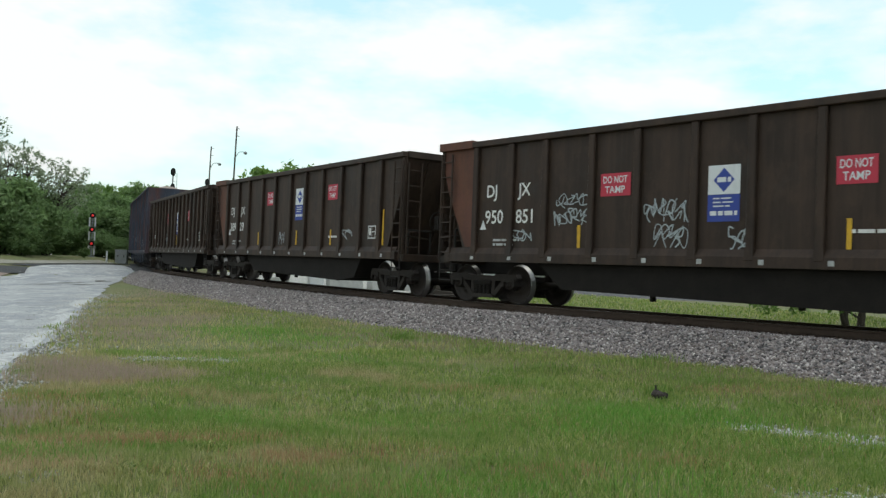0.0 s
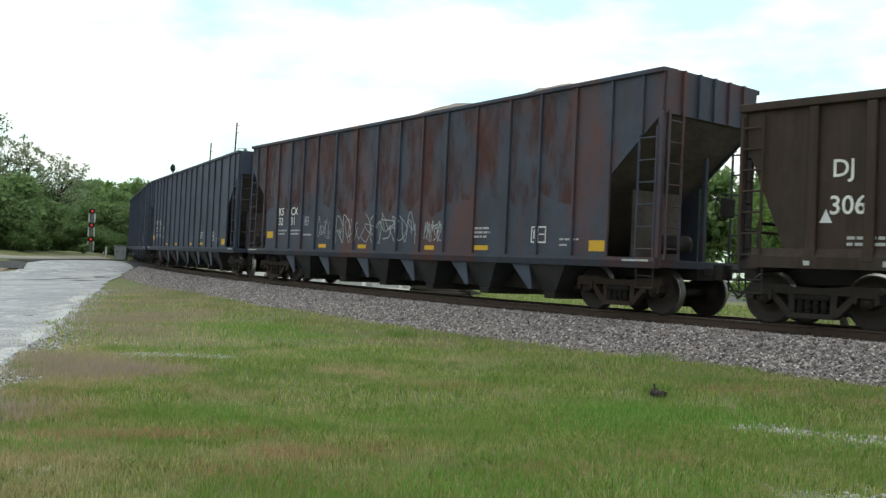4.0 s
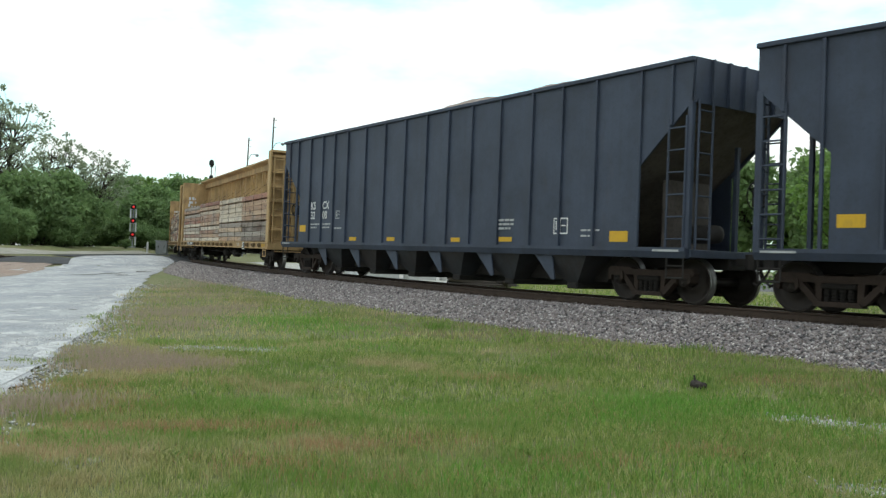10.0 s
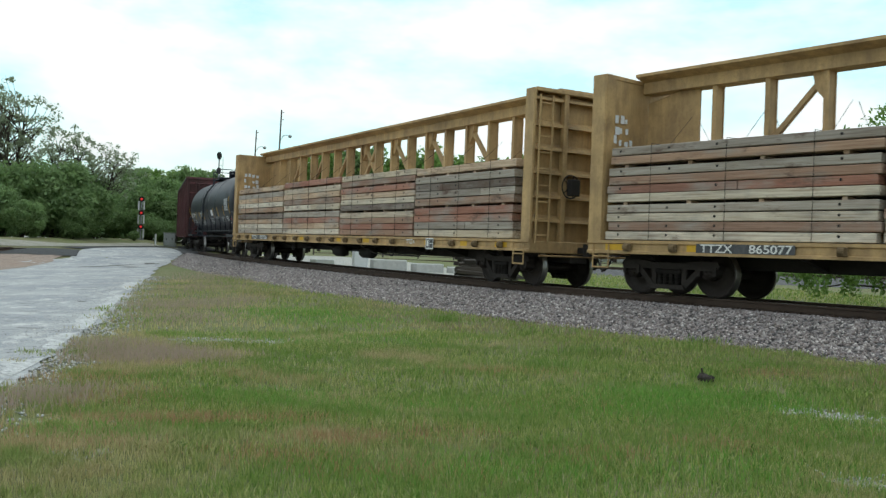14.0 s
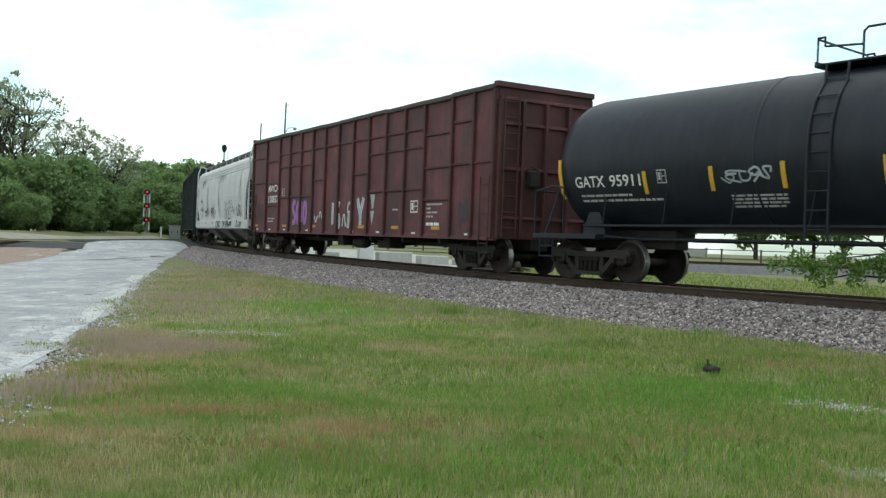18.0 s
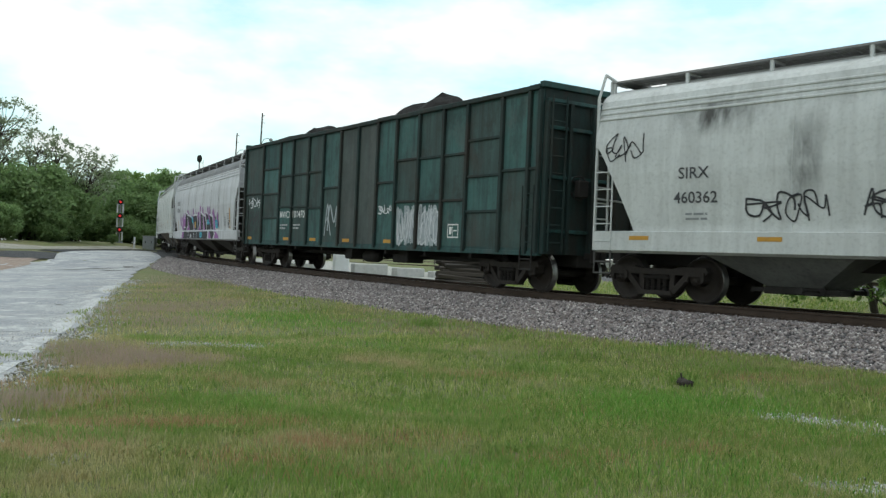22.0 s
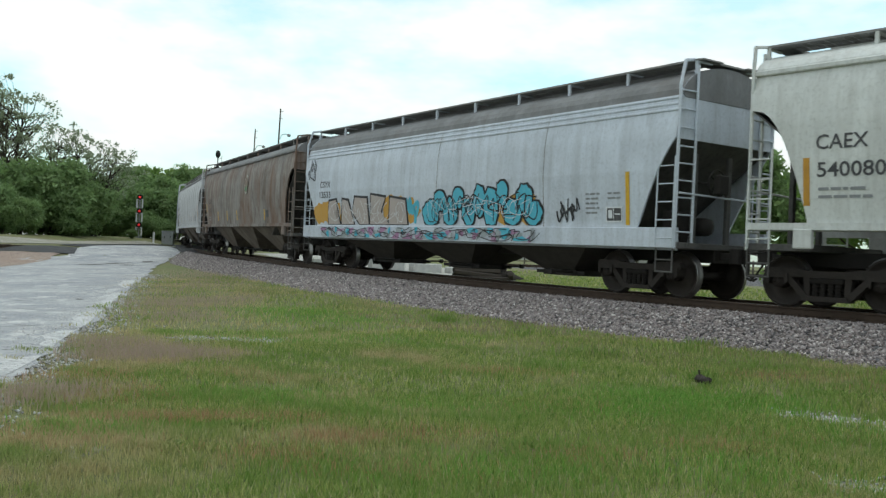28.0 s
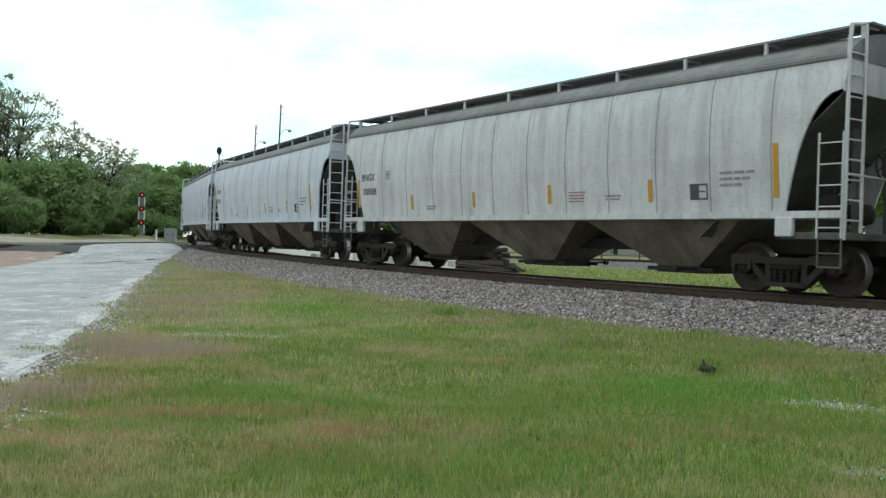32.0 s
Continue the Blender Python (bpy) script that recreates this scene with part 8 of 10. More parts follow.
    scrawl("spray_tag", 0.6, 1.8, 1.3, 2.1, SPRAY_BLACK, car, 4, 0.05, w, 0.012, 67, 5)
    scrawl("spray_tag", 7.8, 8.7, 1.2, 2.2, SPRAY_SILVER, car, 2, 0.08, w, 0.010, 68, 4)
    for u in (0.4, 4.2, 6.6, 9.2, 12.0):
        plate("reflector", u, u + 0.5, 1.02, 1.12, ORANGE_TAPE, car, w)
    heap(13, 19.45, 4.42, ((2.0, 1.9, 0.68), (4.5, 1.0, 0.78), (8.0, 1.2, 0.40), (11.7, 1.0, 0.84), (13.0, 0.72, 0.98), (16.6, 1.4, 0.42)), SCRAP, "heap of dark shredded scrap above a green gondola", "scrap_load", rough=0.12)


build_tall_gondolas()
# ---- covered hoppers ----
SIDE_A = prof_fn([(0.9, 1.52), (1.36, 1.52), (1.37, 1.50), (2.5, 1.60), (3.2, 1.58), (3.6, 1.52), (3.95, 1.42)])
SIDE_B = prof_fn([(1.3, 1.47), (1.5, 1.49), (2.5, 1.60), (3.2, 1.60), (3.7, 1.54), (4.1, 1.42)])
ROOF_GREY = car_paint("dull_grey_roof_paint", (0.24, 0.245, 0.25), (0.12, 0.115, 0.11), (0.12, 0.09, 0.07), 0.4, 0.2, 0.7)
BOARD = plain("galvanised_grating", (0.26, 0.255, 0.25), 0.7, 0.3, 8)


def round_cut(depth, z0, z1, power):
    def cut(z):
        if z >= z1:
            return 0.03
        k = (z1 - z) / (z1 - z0)
        return 0.03 + depth * min(1.0, max(0.0, k)) ** power
    return cut


def covered_hopper(idx, Lb, style, paint, label, seams=(), roof_paint=None):
    """style A: deep painted side sill and beaded eaves; style B: thin sill, panelled sides, rounded end openings."""
    car = thing("covered_hopper_car", label, "hopper car", "freight cars of the train")
    A = style == "A"
    side = SIDE_A if A else SIDE_B
    low = 0.11 if idx >= 18 else 0.0
    z_sill, z_eave = (1.36, 3.95) if A else (1.42, 4.10 - low)
    roof_paint = paint if idx in (12, 15) else ROOF_GREY
    cut = round_cut(1.05, 1.36, 3.12, 0.80) if A else round_cut(1.15, 1.50, 3.45, 0.42)
    zs = [z_sill, 1.7, 2.1, 2.5, 2.8, 3.0, 3.12, 3.3, 3.45, 3.7, 3.85, z_eave]
    zs = sorted(set(zs + [round(z_sill + 0.09 * k, 2) for k in range(1, 24) if z_sill + 0.09 * k < 3.5]))
    for s in (-1, 1):
        part("side_wall", wall_shell(zs, cut, Lb, side, s, 14), paint, car, smooth=True)
        if A:
            bm = bmesh.new()
            prism(bm, [(s * 1.50, 1.38), (s * 1.56, 1.36), (s * 1.56, 0.99), (s * 1.44, 0.94), (s * 1.40, 0.94), (s * 1.40, 1.38)], "x", 0.02, Lb - 0.02)
            part("side_sill", bm, paint, car)
            for z in (3.66, 3.78, 3.90):
                bm = bmesh.new()
                y = s * (side(z) + 0.005)
                rod(bm, (0.05, y, z), (Lb - 0.05, y, z), 0.028, 6)
                part("eave_bead", bm, paint, car)
        else:
            bm = bmesh.new()
            prism(bm, [(s * 1.45, 1.46), (s * 1.57, 1.46), (s * 1.57, 1.34), (s * 1.50, 1.32), (s * 1.45, 1.32)], "x", 0.02, Lb - 0.02)
            part("side_sill", bm, paint, car)
            part("eave_rail", box_bm(0.02, Lb - 0.02, *sorted((s * 1.38, s * 1.50)), 4.06 - low, 4.16 - low, bevel=0.02), roof_paint, car)
            for u in (1.15, Lb - 1.15):
                part("jacking_pad", box_bm(u - 0.18, u + 0.18, *sorted((s * 1.48, s * 1.60)), 1.02, 1.36, bevel=0.02), paint, car)
        for u in seams:
            zz = [z for z in zs if z >= z_sill]
            bm = bmesh.new()
            prev = None
            for z in zz:
                cur = [bm.verts.new((u + a, s * (side(z) + d), z)) for a, d in ((-0.013, 0.001), (0, 0.009), (0.013, 0.001))]
                if prev:
                    for i in (0, 1):
                        bm.faces.new((prev[i], prev[i + 1], cur[i + 1], cur[i]))
                prev = cur
            bmesh.ops.recalc_face_normals(bm, faces=bm.faces)
            part("panel_joint", bm, paint if idx == 12 else SEAM, car)
    # roof
    zb = 4.52 if idx == 12 else 4.68 - low
    ye, zr = 1.42, zb - 0.07
    bm = bmesh.new()
    sec = [(ye * math.sin(a), z_eave + (zr - z_eave) * math.cos(a)) for a in [math.pi / 2 * k / 8 for k in range(-8, 9)]]
    prism(bm, sec + [(ye - 0.06, z_eave - 0.05), (-ye + 0.06, z_eave - 0.05)], "x", 0.02, Lb - 0.02)
    part("roof", bm, roof_paint, car)
    bm = bmesh.new()
    tri_box(bm, 0.9, Lb - 0.9, -0.34, 0.34, zr - 0.06, zb + 0.05, 0.04)
    for k in range(10):
        u = 1.4 + k * (Lb - 2.8) / 9
        tri_box(bm, u - 0.04, u + 0.04, -0.37, 0.37, zb + 0.02, zb + 0.08)
    part("roof_hatch", bm, roof_paint, car)
    # running boards on brackets
    for s in (-1, 1):
        bm = bmesh.new()
        y0, y1 = s * 0.40, s * 1.04
        n = int(Lb / 0.16)
        for y in (y0, (y0 + y1) / 2, y1):
            tri_box(bm, 0.0, Lb, y - 0.018, y + 0.018, zb - 0.03, zb + 0.01)
        for k in range(n + 1):
            u = k * Lb / n
            tri_box(bm, u - 0.012, u + 0.12, *sorted((y0, y1)), zb - 0.022, zb + 0.006)
        part("running_board", bm, BOARD, car, "grey steel grating walkway")
        m = 9
        for k in range(m + 1):
            u = 0.05 + k * (Lb - 0.1) / m
            bm = bmesh.new()
            zz = z_eave + (zr - z_eave) * math.sqrt(max(0.0, 1 - (0.98 / ye) ** 2)) - 0.03
            tri_box(bm, u - 0.035, u + 0.035, *sorted((s * 1.0, s * 1.05)), zz, zb + 0.01)
            tri_box(bm, u - 0.03, u + 0.03, *sorted((s * 0.58, s * 1.02)), zb - 0.06, zb - 0.025)
            part("walkway_bracket", bm, paint, car)
    for x0, x1 in ((-0.02, 0.40), (Lb - 0.40, Lb + 0.02)):
        part("end_walkway", box_bm(x0, x1, -1.05, 1.05, zb - 0.03, zb + 0.006), BOARD, car)
    # ends
    zt = 3.10 if A else 3.40
    for mir in (None, Lb):
        f = (lambda x: x) if mir is None else (lambda x: Lb - x)
        ends = [(y, z) for y, z in sec]
        prof = [(-side(zt), zt), (side(zt), zt), (side(3.6), 3.6), (ye, z_eave)] + ends[::-1] + [(-ye, z_eave), (-side(3.6), 3.6)]
        clean = [p for i, p in enumerate(prof) if i == 0 or (Vector(p) - Vector(prof[i - 1])).length > 1e-3]
        part("end_wall", prism(bmesh.new(), clean, "x", *sorted((f(0.03), f(0.07)))), paint, car)
        # slope sheet, props and platform carry the recess's shade in their colour
        part("slope_sheet", slope_sheet(0.05, zt + 0.03, 3.1, 1.0, 1.47, mir), SLOPE_SHADE_DIRT, car)
        part("end_platform", box_bm(*sorted((f(-0.05), f(1.25))), -1.5, 1.5, 0.98, 1.10, bevel=0.01), SLOPE_SHADE_DIRT, car)
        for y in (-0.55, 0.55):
            part("slope_prop", box_bm(*sorted((f(0.35), f(0.43))), y - 0.06, y + 0.06, 1.1, 2.9), SLOPE_SHADE_DIRT, car)
        for s in (-1, 1):
            bm = bmesh.new()
            if A:
                pipe(bm, [(f(0.02), s * 1.52, 0.98), (f(0.02), s * 1.52, 4.12), (f(0.06), s * 1.36, 4.62), (f(0.1), s * 1.04, zb)], 0.036)
            else:
                pipe(bm, [(f(0.02), s * 1.50, 0.98), (f(0.02), s * 1.50, 4.18 - low), (f(0.02), s * 1.46, 4.60 - low)], 0.036)
                rod(bm, (f(0.02), s * 1.46, 4.60 - low), (f(0.02), s * 1.0, zb), 0.03, 6)
            part("corner_post", bm, paint, car)
            ladder("side_ladder", car, *sorted((f(0.04), f(0.50))), s * 1.56, 1.0, 2.75, 5, paint, 0.013)
            bm = bmesh.new()
            for k in range(4):
                z = 2.95 + 0.36 * k
                rod(bm, (f(0.0), s * 1.52, z), (f(-0.02), s * 1.05, z), 0.016, 6)
            rod(bm, (f(-0.02), s * 1.05, 1.1), (f(-0.02), s * 1.05, 4.55), 0.03, 6)
            for k in range(5):
                z = 1.3 + 0.33 * k
                rod(bm, (f(0.0), s * 1.50, z), (f(-0.02), s * 1.05, z), 0.016, 6)
            part("end_ladder", bm, paint, car)
            step(car, f(0.27), s * 1.53, SLOPE_SHADE_DIRT)
        bm = bmesh.new()
        rod(bm, (f(-0.03), -1.5, 2.05), (f(-0.03), 1.5, 2.0), 0.02, 6)
        part("end_rail", bm, paint, car)
    brake_wheel(car, Lb - 0.0, -0.3, 2.3, STEEL_DARK)
    reservoir(car, Lb - 0.75, -0.1, 1.45)
    bm = bmesh.new()
    tri_box(bm, Lb - 0.9, Lb - 0.5, -0.95, -0.5, 1.1, 1.75, 0.04)
    pipe(bm, [(Lb - 0.7, -0.7, 1.7), (Lb - 0.7, -0.7, 2.4), (Lb - 0.2, -0.35, 2.3)], 0.025)
    part("brake_gear", bm, STEEL_DARK, car)
    # bins
    pitch = 4.35 if A else 4.55
    for k in (-1, 0, 1):
        c = Lb / 2 + k * pitch
        top = 1.02 if A else 1.40
        # mid grey on car 12, darker on other style A cars, dusty tan on B
        part("bin", bin_mesh(c, top, 0.42, 1.62 if idx == 12 else 1.85 if A else pitch * 0.5 - 0.02, 1.42 if A else 1.45, 0.55, 0.62), BIN_PALE if idx == 12 else BIN_DARK if A else HOPPER_DUST, car, "tapered hopper bin")
        gate(car, c, 0.28)
    underframe(car, Lb, 1.4, sill=(0.72, 1.0))
    CARS[idx] = (car, Lb, 1.4)
    return car, side


# dark grey with the end recess's shade put in, along with grime
SLOPE_SHADE_DIRT = plain("shaded_grimed_end_paint", (0.13, 0.125, 0.12), 0.85, 0.55, 1.5)
# joint lines: shading of the panel bulges put in as a darker colour
SEAM = plain("dark_seam_shade", (0.29, 0.285, 0.275), 0.8, 0.3, 6)
BIN_PALE = plain("dull_grey_bin_paint", (0.17, 0.172, 0.165), 0.8, 0.45, 2)
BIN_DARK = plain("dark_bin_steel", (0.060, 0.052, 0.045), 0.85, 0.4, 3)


def stain_material(name, col, strength):
    """A soft-edged stain that thins out towards its rim."""
    m, nt, b, L = nodes_of(name)
    sep = nt.nodes.new("ShaderNodeSeparateXYZ")
    L(nt.nodes.new("ShaderNodeTexCoord").outputs["Generated"], sep.inputs[0])
    fade = None
    for axis, k in ((0, 1.0), (2, 1.0)):
        d = nt.nodes.new("ShaderNodeMath")
        d.operation = "PINGPONG"
        L(sep.outputs[axis], d.inputs[0])
        d.inputs[1].default_value = 0.5
        r = ramp(nt, L, d.outputs[0], 0.0, 0.42)
        if fade is None:
            fade = r
        else:
            f = nt.nodes.new("ShaderNodeMath")
            f.operation = "MULTIPLY"
            L(fade, f.inputs[0]), L(r, f.inputs[1])
            fade = f.outputs[0]
    n = ramp(nt, L, noise_node(nt, L, 2.2, 7, (1.2, 1, 0.35), 0.7), 0.36, 0.66)
    f = nt.nodes.new("ShaderNodeMath")
    f.operation = "MULTIPLY"
    L(fade, f.inputs[0]), L(n, f.inputs[1])
    g = nt.nodes.new("ShaderNodeMath")
    g.operation = "MULTIPLY"
    L(f.outputs[0], g.inputs[0])
    g.inputs[1].default_value = strength
    L(g.outputs[0], b.inputs["Alpha"])
    b.inputs["Base Color"].default_value = (*col, 1)
    b.inputs["Roughness"].default_value = 0.85
    return m


SOOT = stain_material("soot_stain", (0.10, 0.098, 0.092), 0.95)
RUST_RUN = stain_material("rust_stain", (0.20, 0.13, 0.07), 0.7)


def outline(name, poly, width, material, parent, side, proud):
    """A closed painted line along a rounded shape, poly in (u, z)."""
    bm = bmesh.new()
    cu, cz = sum(p[0] for p in poly) / len(poly), sum(p[1] for p in poly) / len(poly)
    rings = []
    for grow_ in (0.5, -0.5):
        ring = []
        for a, b in poly:
            d = math.hypot(a - cu, b - cz) or 1.0
            u, z = a + (a - cu) / d * width * grow_, b + (b - cz) / d * width * grow_
            ring.append(bm.verts.new((u, -(side(z) + proud), z)))
        rings.append(ring)
    n = len(poly)
    for i in range(n):
        bm.faces.new((rings[0][i], rings[0][(i + 1) % n], rings[1][(i + 1) % n], rings[1][i]))
    return part(name, bm, material, parent)


def sill_a(z):
    return 1.56


def build_hoppers():
    # weathered white car with black scrawls
    car, side = covered_hopper(12, 17.1, "A", PALE, "dirty white covered hopper car with black spray scrawls", (4.6, 8.3, 12.1))
    writing("reporting_mark", "SIRX", 2.20, 2.36, 0.21, DARK_PAINT, car, side, 0.010, 0.70)
    writing("car_number", "460362", 2.08, 1.90, 0.21, DARK_PAINT, car, side, 0.010, 1.0)
    bars("small_print", 2.35, 1.72, [0.5, 0.5], GREY_PAINT, car, side, 0.04, 0.05, seed=71)
    for k, (a, b, z0, z1, n) in enumerate(((0.35, 1.3, 2.75, 3.35, 4), (3.7, 5.3, 1.55, 2.05, 6), (5.9, 7.1, 1.55, 2.1, 5), (14.2, 15.4, 1.5, 2.1, 5))):
        scrawl("spray_tag", a, b, z0, z1, SPRAY_BLACK, car, n, 0.036, side, 0.012, 110 + k, 5)
    for k, (a, b, n) in enumerate(((7.9, 9.4, 5), (10.2, 10.9, 3), (11.2, 12.9, 5), (14.0, 15.5, 4))):
        scrawl("spray_tag", a, b, 1.02, 1.34, SPRAY_BLACK, car, n, 0.045, sill_a, 0.010, 120 + k, 4)
    # one tall piece in rounded outlines, across side and sill
    rnd = random.Random(12)
    for cu, ru, rz in ((10.95, 0.36, 0.60), (11.55, 0.34, 0.56), (12.15, 0.36, 0.60), (12.85, 0.26, 0.24)):
        cz = 1.68 if rz > 0.3 else 2.05
        for f in (1.0, 0.42):
            outer = blob_poly(cu, cz, ru * f, rz * f, rnd, 20, 0.16, 0.4)
            outline("spray_tag", outer, 0.034, SPRAY_BLACK, car, lambda z: 1.56 if z < 1.42 else side(z), 0.012)
    for u, z0, z1, w, m in ((4.75, 1.5, 3.5, 0.45, SOOT), (8.9, 1.42, 3.45, 0.40, SOOT), (15.3, 1.9, 3.9, 0.40, RUST_RUN), (9.6, 3.2, 3.9, 1.6, SOOT), (3.0, 3.1, 3.9, 1.2, SOOT), (7.0, 1.42, 2.3, 0.6, SOOT)):
        plate("dirt_stain", u - w, u + w, z0, z1, m, car, side, 0.006)
    for u in (1.0, 3.95, 6.5, 12.5, 15.2):
        plate("reflector", u, u + 0.5, 1.20, 1.28, ORANGE_TAPE, car, sill_a)
    plate("test_panel_ground", 13.22, 13.64, 1.66, 1.94, SIGN_WHITE, car, side)
    framed_box("test_panel", 13.22, 13.64, 1.66, 1.94, DARK_PAINT, car, side, proud=0.013)
    bars("small_print", 7.3, 1.9, [0.5, 0.4, 0.4], GREY_PAINT, car, side, 0.04, 0.04, seed=72)

    # white car with a black and purple piece
    car, side = covered_hopper(14, 17.65, "A", SILVER, "chalky white covered hopper car with a purple and black mural", (3.4, 5.2, 7.4, 9.6, 11.7, 13.6))
    writing("reporting_mark", "CSYX", 1.50, 2.78, 0.22, DARK_PAINT, car, side, 0.010, 0.85)
    writing("car_number", "13162", 1.48, 2.40, 0.22, DARK_PAINT, car, side, 0.010, 0.95)
    mural_a(car, side)
    plate("reflector", 16.05 - 0.05, 16.15, 1.45, 2.30, ORANGE_TAPE, car, side)
    plate("reflector", 1.62, 1.70, 1.42, 2.0, ORANGE_TAPE, car, side)
    bars("small_print", 14.8, 1.95, [0.5, 0.5, 0.45, 0.5, 0.4], GREY_PAINT, car, side, 0.04, 0.04, seed=73)
    bars("small_print", 15.5, 2.1, [0.5, 0.5, 0.4], GREY_PAINT, car, side, 0.05, 0.05, seed=74)
    framed_box("test_panel", 15.64, 16.12, 1.49, 1.79, DARK_PAINT, car, side)
    framed_box("stencil_panel", 3.35, 3.6, 2.4, 2.62, GREY_PAINT, car, side, 1, 0.02)

    # cream car
    car, side = covered_hopper(15, 18.5, "B", PALE_CREAM, "cream-grey covered hopper car with amber reflector bars", (3.0, 5.0, 7.1, 9.2, 11.3, 13.4, 15.4))
    writing("reporting_mark", "CAEX", 1.35, 2.68, 0.24, DARK_PAINT, car, side, 0.010, 0.92)
    writing("car_number", "540080", 1.38, 2.22, 0.24, DARK_PAINT, car, side, 0.010, 1.2)
    bars("small_print", 1.4, 2.05, [0.9, 0.95], GREY_PAINT, car, side, 0.05, 0.08, seed=75)
    for u, z0, z1 in ((1.18, 1.75, 2.55), (4.25, 1.72, 2.12), (7.4, 1.72, 2.15), (10.6, 1.7, 2.1), (14.0, 1.7, 2.1), (17.0, 1.7, 2.4)):
        plate("reflector", u - 0.06, u + 0.06, z0, z1, ORANGE_TAPE, car, side)
    bars("small_print", 5.3, 1.9, [0.55, 0.5, 0.5], GREY_PAINT, car, side, 0.035, 0.035, seed=76)
    bars("small_print", 6.3, 2.0, [0.55, 0.55, 0.5, 0.4], FADED_RED, car, side, 0.035, 0.035, seed=77)
    framed_box("stencil_panel", 3.3, 3.55, 2.35, 2.6, GREY_PAINT, car, side, 1, 0.02)

    # blue-grey car with a cyan piece
    car, side = covered_hopper(16, 17.75, "A", PALE_BLUE, "pale blue-grey covered hopper car with a cyan mural", (8.9, 13.6))
    writing("reporting_mark", "CSYX", 1.35, 2.62, 0.20, DARK_PAINT, car, side, 0.010, 0.8)
    writing("car_number", "13533", 1.33, 2.28, 0.20, DARK_PAINT, car, side, 0.010, 0.85)
    mural_b(car, side)
    scrawl("spray_tag", 0.3, 0.9, 2.85, 3.6, SPRAY_BLACK, car, 3, 0.04, side, 0.012, 131, 5)
    scrawl("spray_tag", 14.1, 14.9, 1.5, 2.0, SPRAY_BLACK, car, 4, 0.05, side, 0.012, 132, 5)
    plate("reflector", 16.35, 16.47, 1.42, 2.5, YELLOW_TAPE, car, side)
    plate("test_panel_ground", 15.75, 16.25, 1.48, 1.8, DARK_PAINT, car, side)
    framed_box("test_panel", 15.75, 16.25, 1.48, 1.8, SIGN_WHITE, car, side, proud=0.013)
    bars("small_print", 15.1, 2.1, [0.45, 0.4, 0.4, 0.45, 0.4], GREY_PAINT, car, side, 0.04, 0.06, seed=79)
    bars("small_print", 15.8, 2.1, [0.45, 0.4], GREY_PAINT, car, side, 0.04, 0.06, seed=80)

    # brown rusted car
    car, side = covered_hopper(17, 17.95, "B", BROWN, "rust-streaked brown-grey covered hopper car, round emblem", (4.9, 8.5, 12.4), None)
    writing("reporting_mark", "CGEX", 1.79, 2.50, 0.22, DARK_PAINT, car, side, 0.010, 0.92)
    writing("car_number", "1737", 1.85, 2.04, 0.21, DARK_PAINT, car, side, 0.010, 0.75)
    for u, z0, z1 in ((1.24, 2.10, 2.53), (4.11, 1.63, 2.07), (6.28, 1.62, 2.08), (8.47, 1.62, 2.06), (13.64, 1.60, 2.02)):
        plate("reflector", u - 0.06, u + 0.06, z0, z1, YELLOW_TAPE, car, side)
    ring = [(10.45 + 0.36 * math.cos(2 * math.pi * k / 28), 3.15 + 0.40 * math.sin(2 * math.pi * k / 28)) for k in range(28)]
    inner = [(10.45 + 0.30 * math.cos(2 * math.pi * k / 28), 3.15 + 0.34 * math.sin(2 * math.pi * k / 28)) for k in range(28)]
    patch("emblem", ring, EMBLEM_PALE, car, side, 0.02, "faded round emblem")
    patch("emblem_field", inner, EMBLEM_BROWN, car, side, 0.028)
    patch("emblem_green", [(10.20, 3.12), (10.35, 2.98), (10.70, 3.12), (10.68, 2.98), (10.52, 2.85), (10.32, 2.86), (10.20, 2.98)][::1], EMBLEM_GREEN, car, side, 0.034)
    plate("test_panel", 13.9, 14.34, 1.71, 1.98, DARK_PAINT, car, side)
    bars("small_print", 1.75, 1.85, [0.4, 0.4], GREY_PAINT, car, side, 0.05, 0.08, seed=81)

    # silver-grey cars at the rear
    for idx, Lb, paint, lab, txt in ((18, 17.8, SILVER, "silver-grey panelled covered hopper car with amber bars", True), (19, 18.4, PALE_BLUE, "pale grey covered hopper car, dull bins", False), (20, 18.4, PALE_BLUE, "pale blue-grey covered hopper car at the rear", False)):
        car, side = covered_hopper(idx, Lb, "B", paint, lab, [1.06 + 1.39 * k for k in range(12)])
        if txt:
            writing("reporting_mark", "BNGX", 1.23, 2.54, 0.21, DARK_PAINT, car, side, 0.010, 0.80)
            writing("car_number", "30008", 1.27, 2.12, 0.20, DARK_PAINT, car, side, 0.010, 0.82)
        else:
            bars("car_marking", 1.15, 2.95, [0.8], GREY_PAINT, car, side, 0.2, 0.2, seed=idx)
            bars("car_marking", 1.15, 2.5, [0.8], GREY_PAINT, car, side, 0.2, 0.2, seed=idx + 1)
        for u, z0, z1 in ((1.0, 1.75, 2.6), (4.14, 1.66, 2.06), (7.18, 1.67, 2.06), (10.22, 1.70, 2.13), (13.41, 1.68, 2.13), (16.45, 1.70, 2.64)):
            plate("reflector", u - 0.06, u + 0.06, z0, z1, ORANGE_TAPE, car, side)
        framed_box("test_panel", 14.46, 14.90, 1.70, 2.00, DARK_PAINT, car, side)
        plate("test_panel_ground", 14.48, 14.68, 1.73, 1.98, DARK_PAINT, car, side, 0.012)
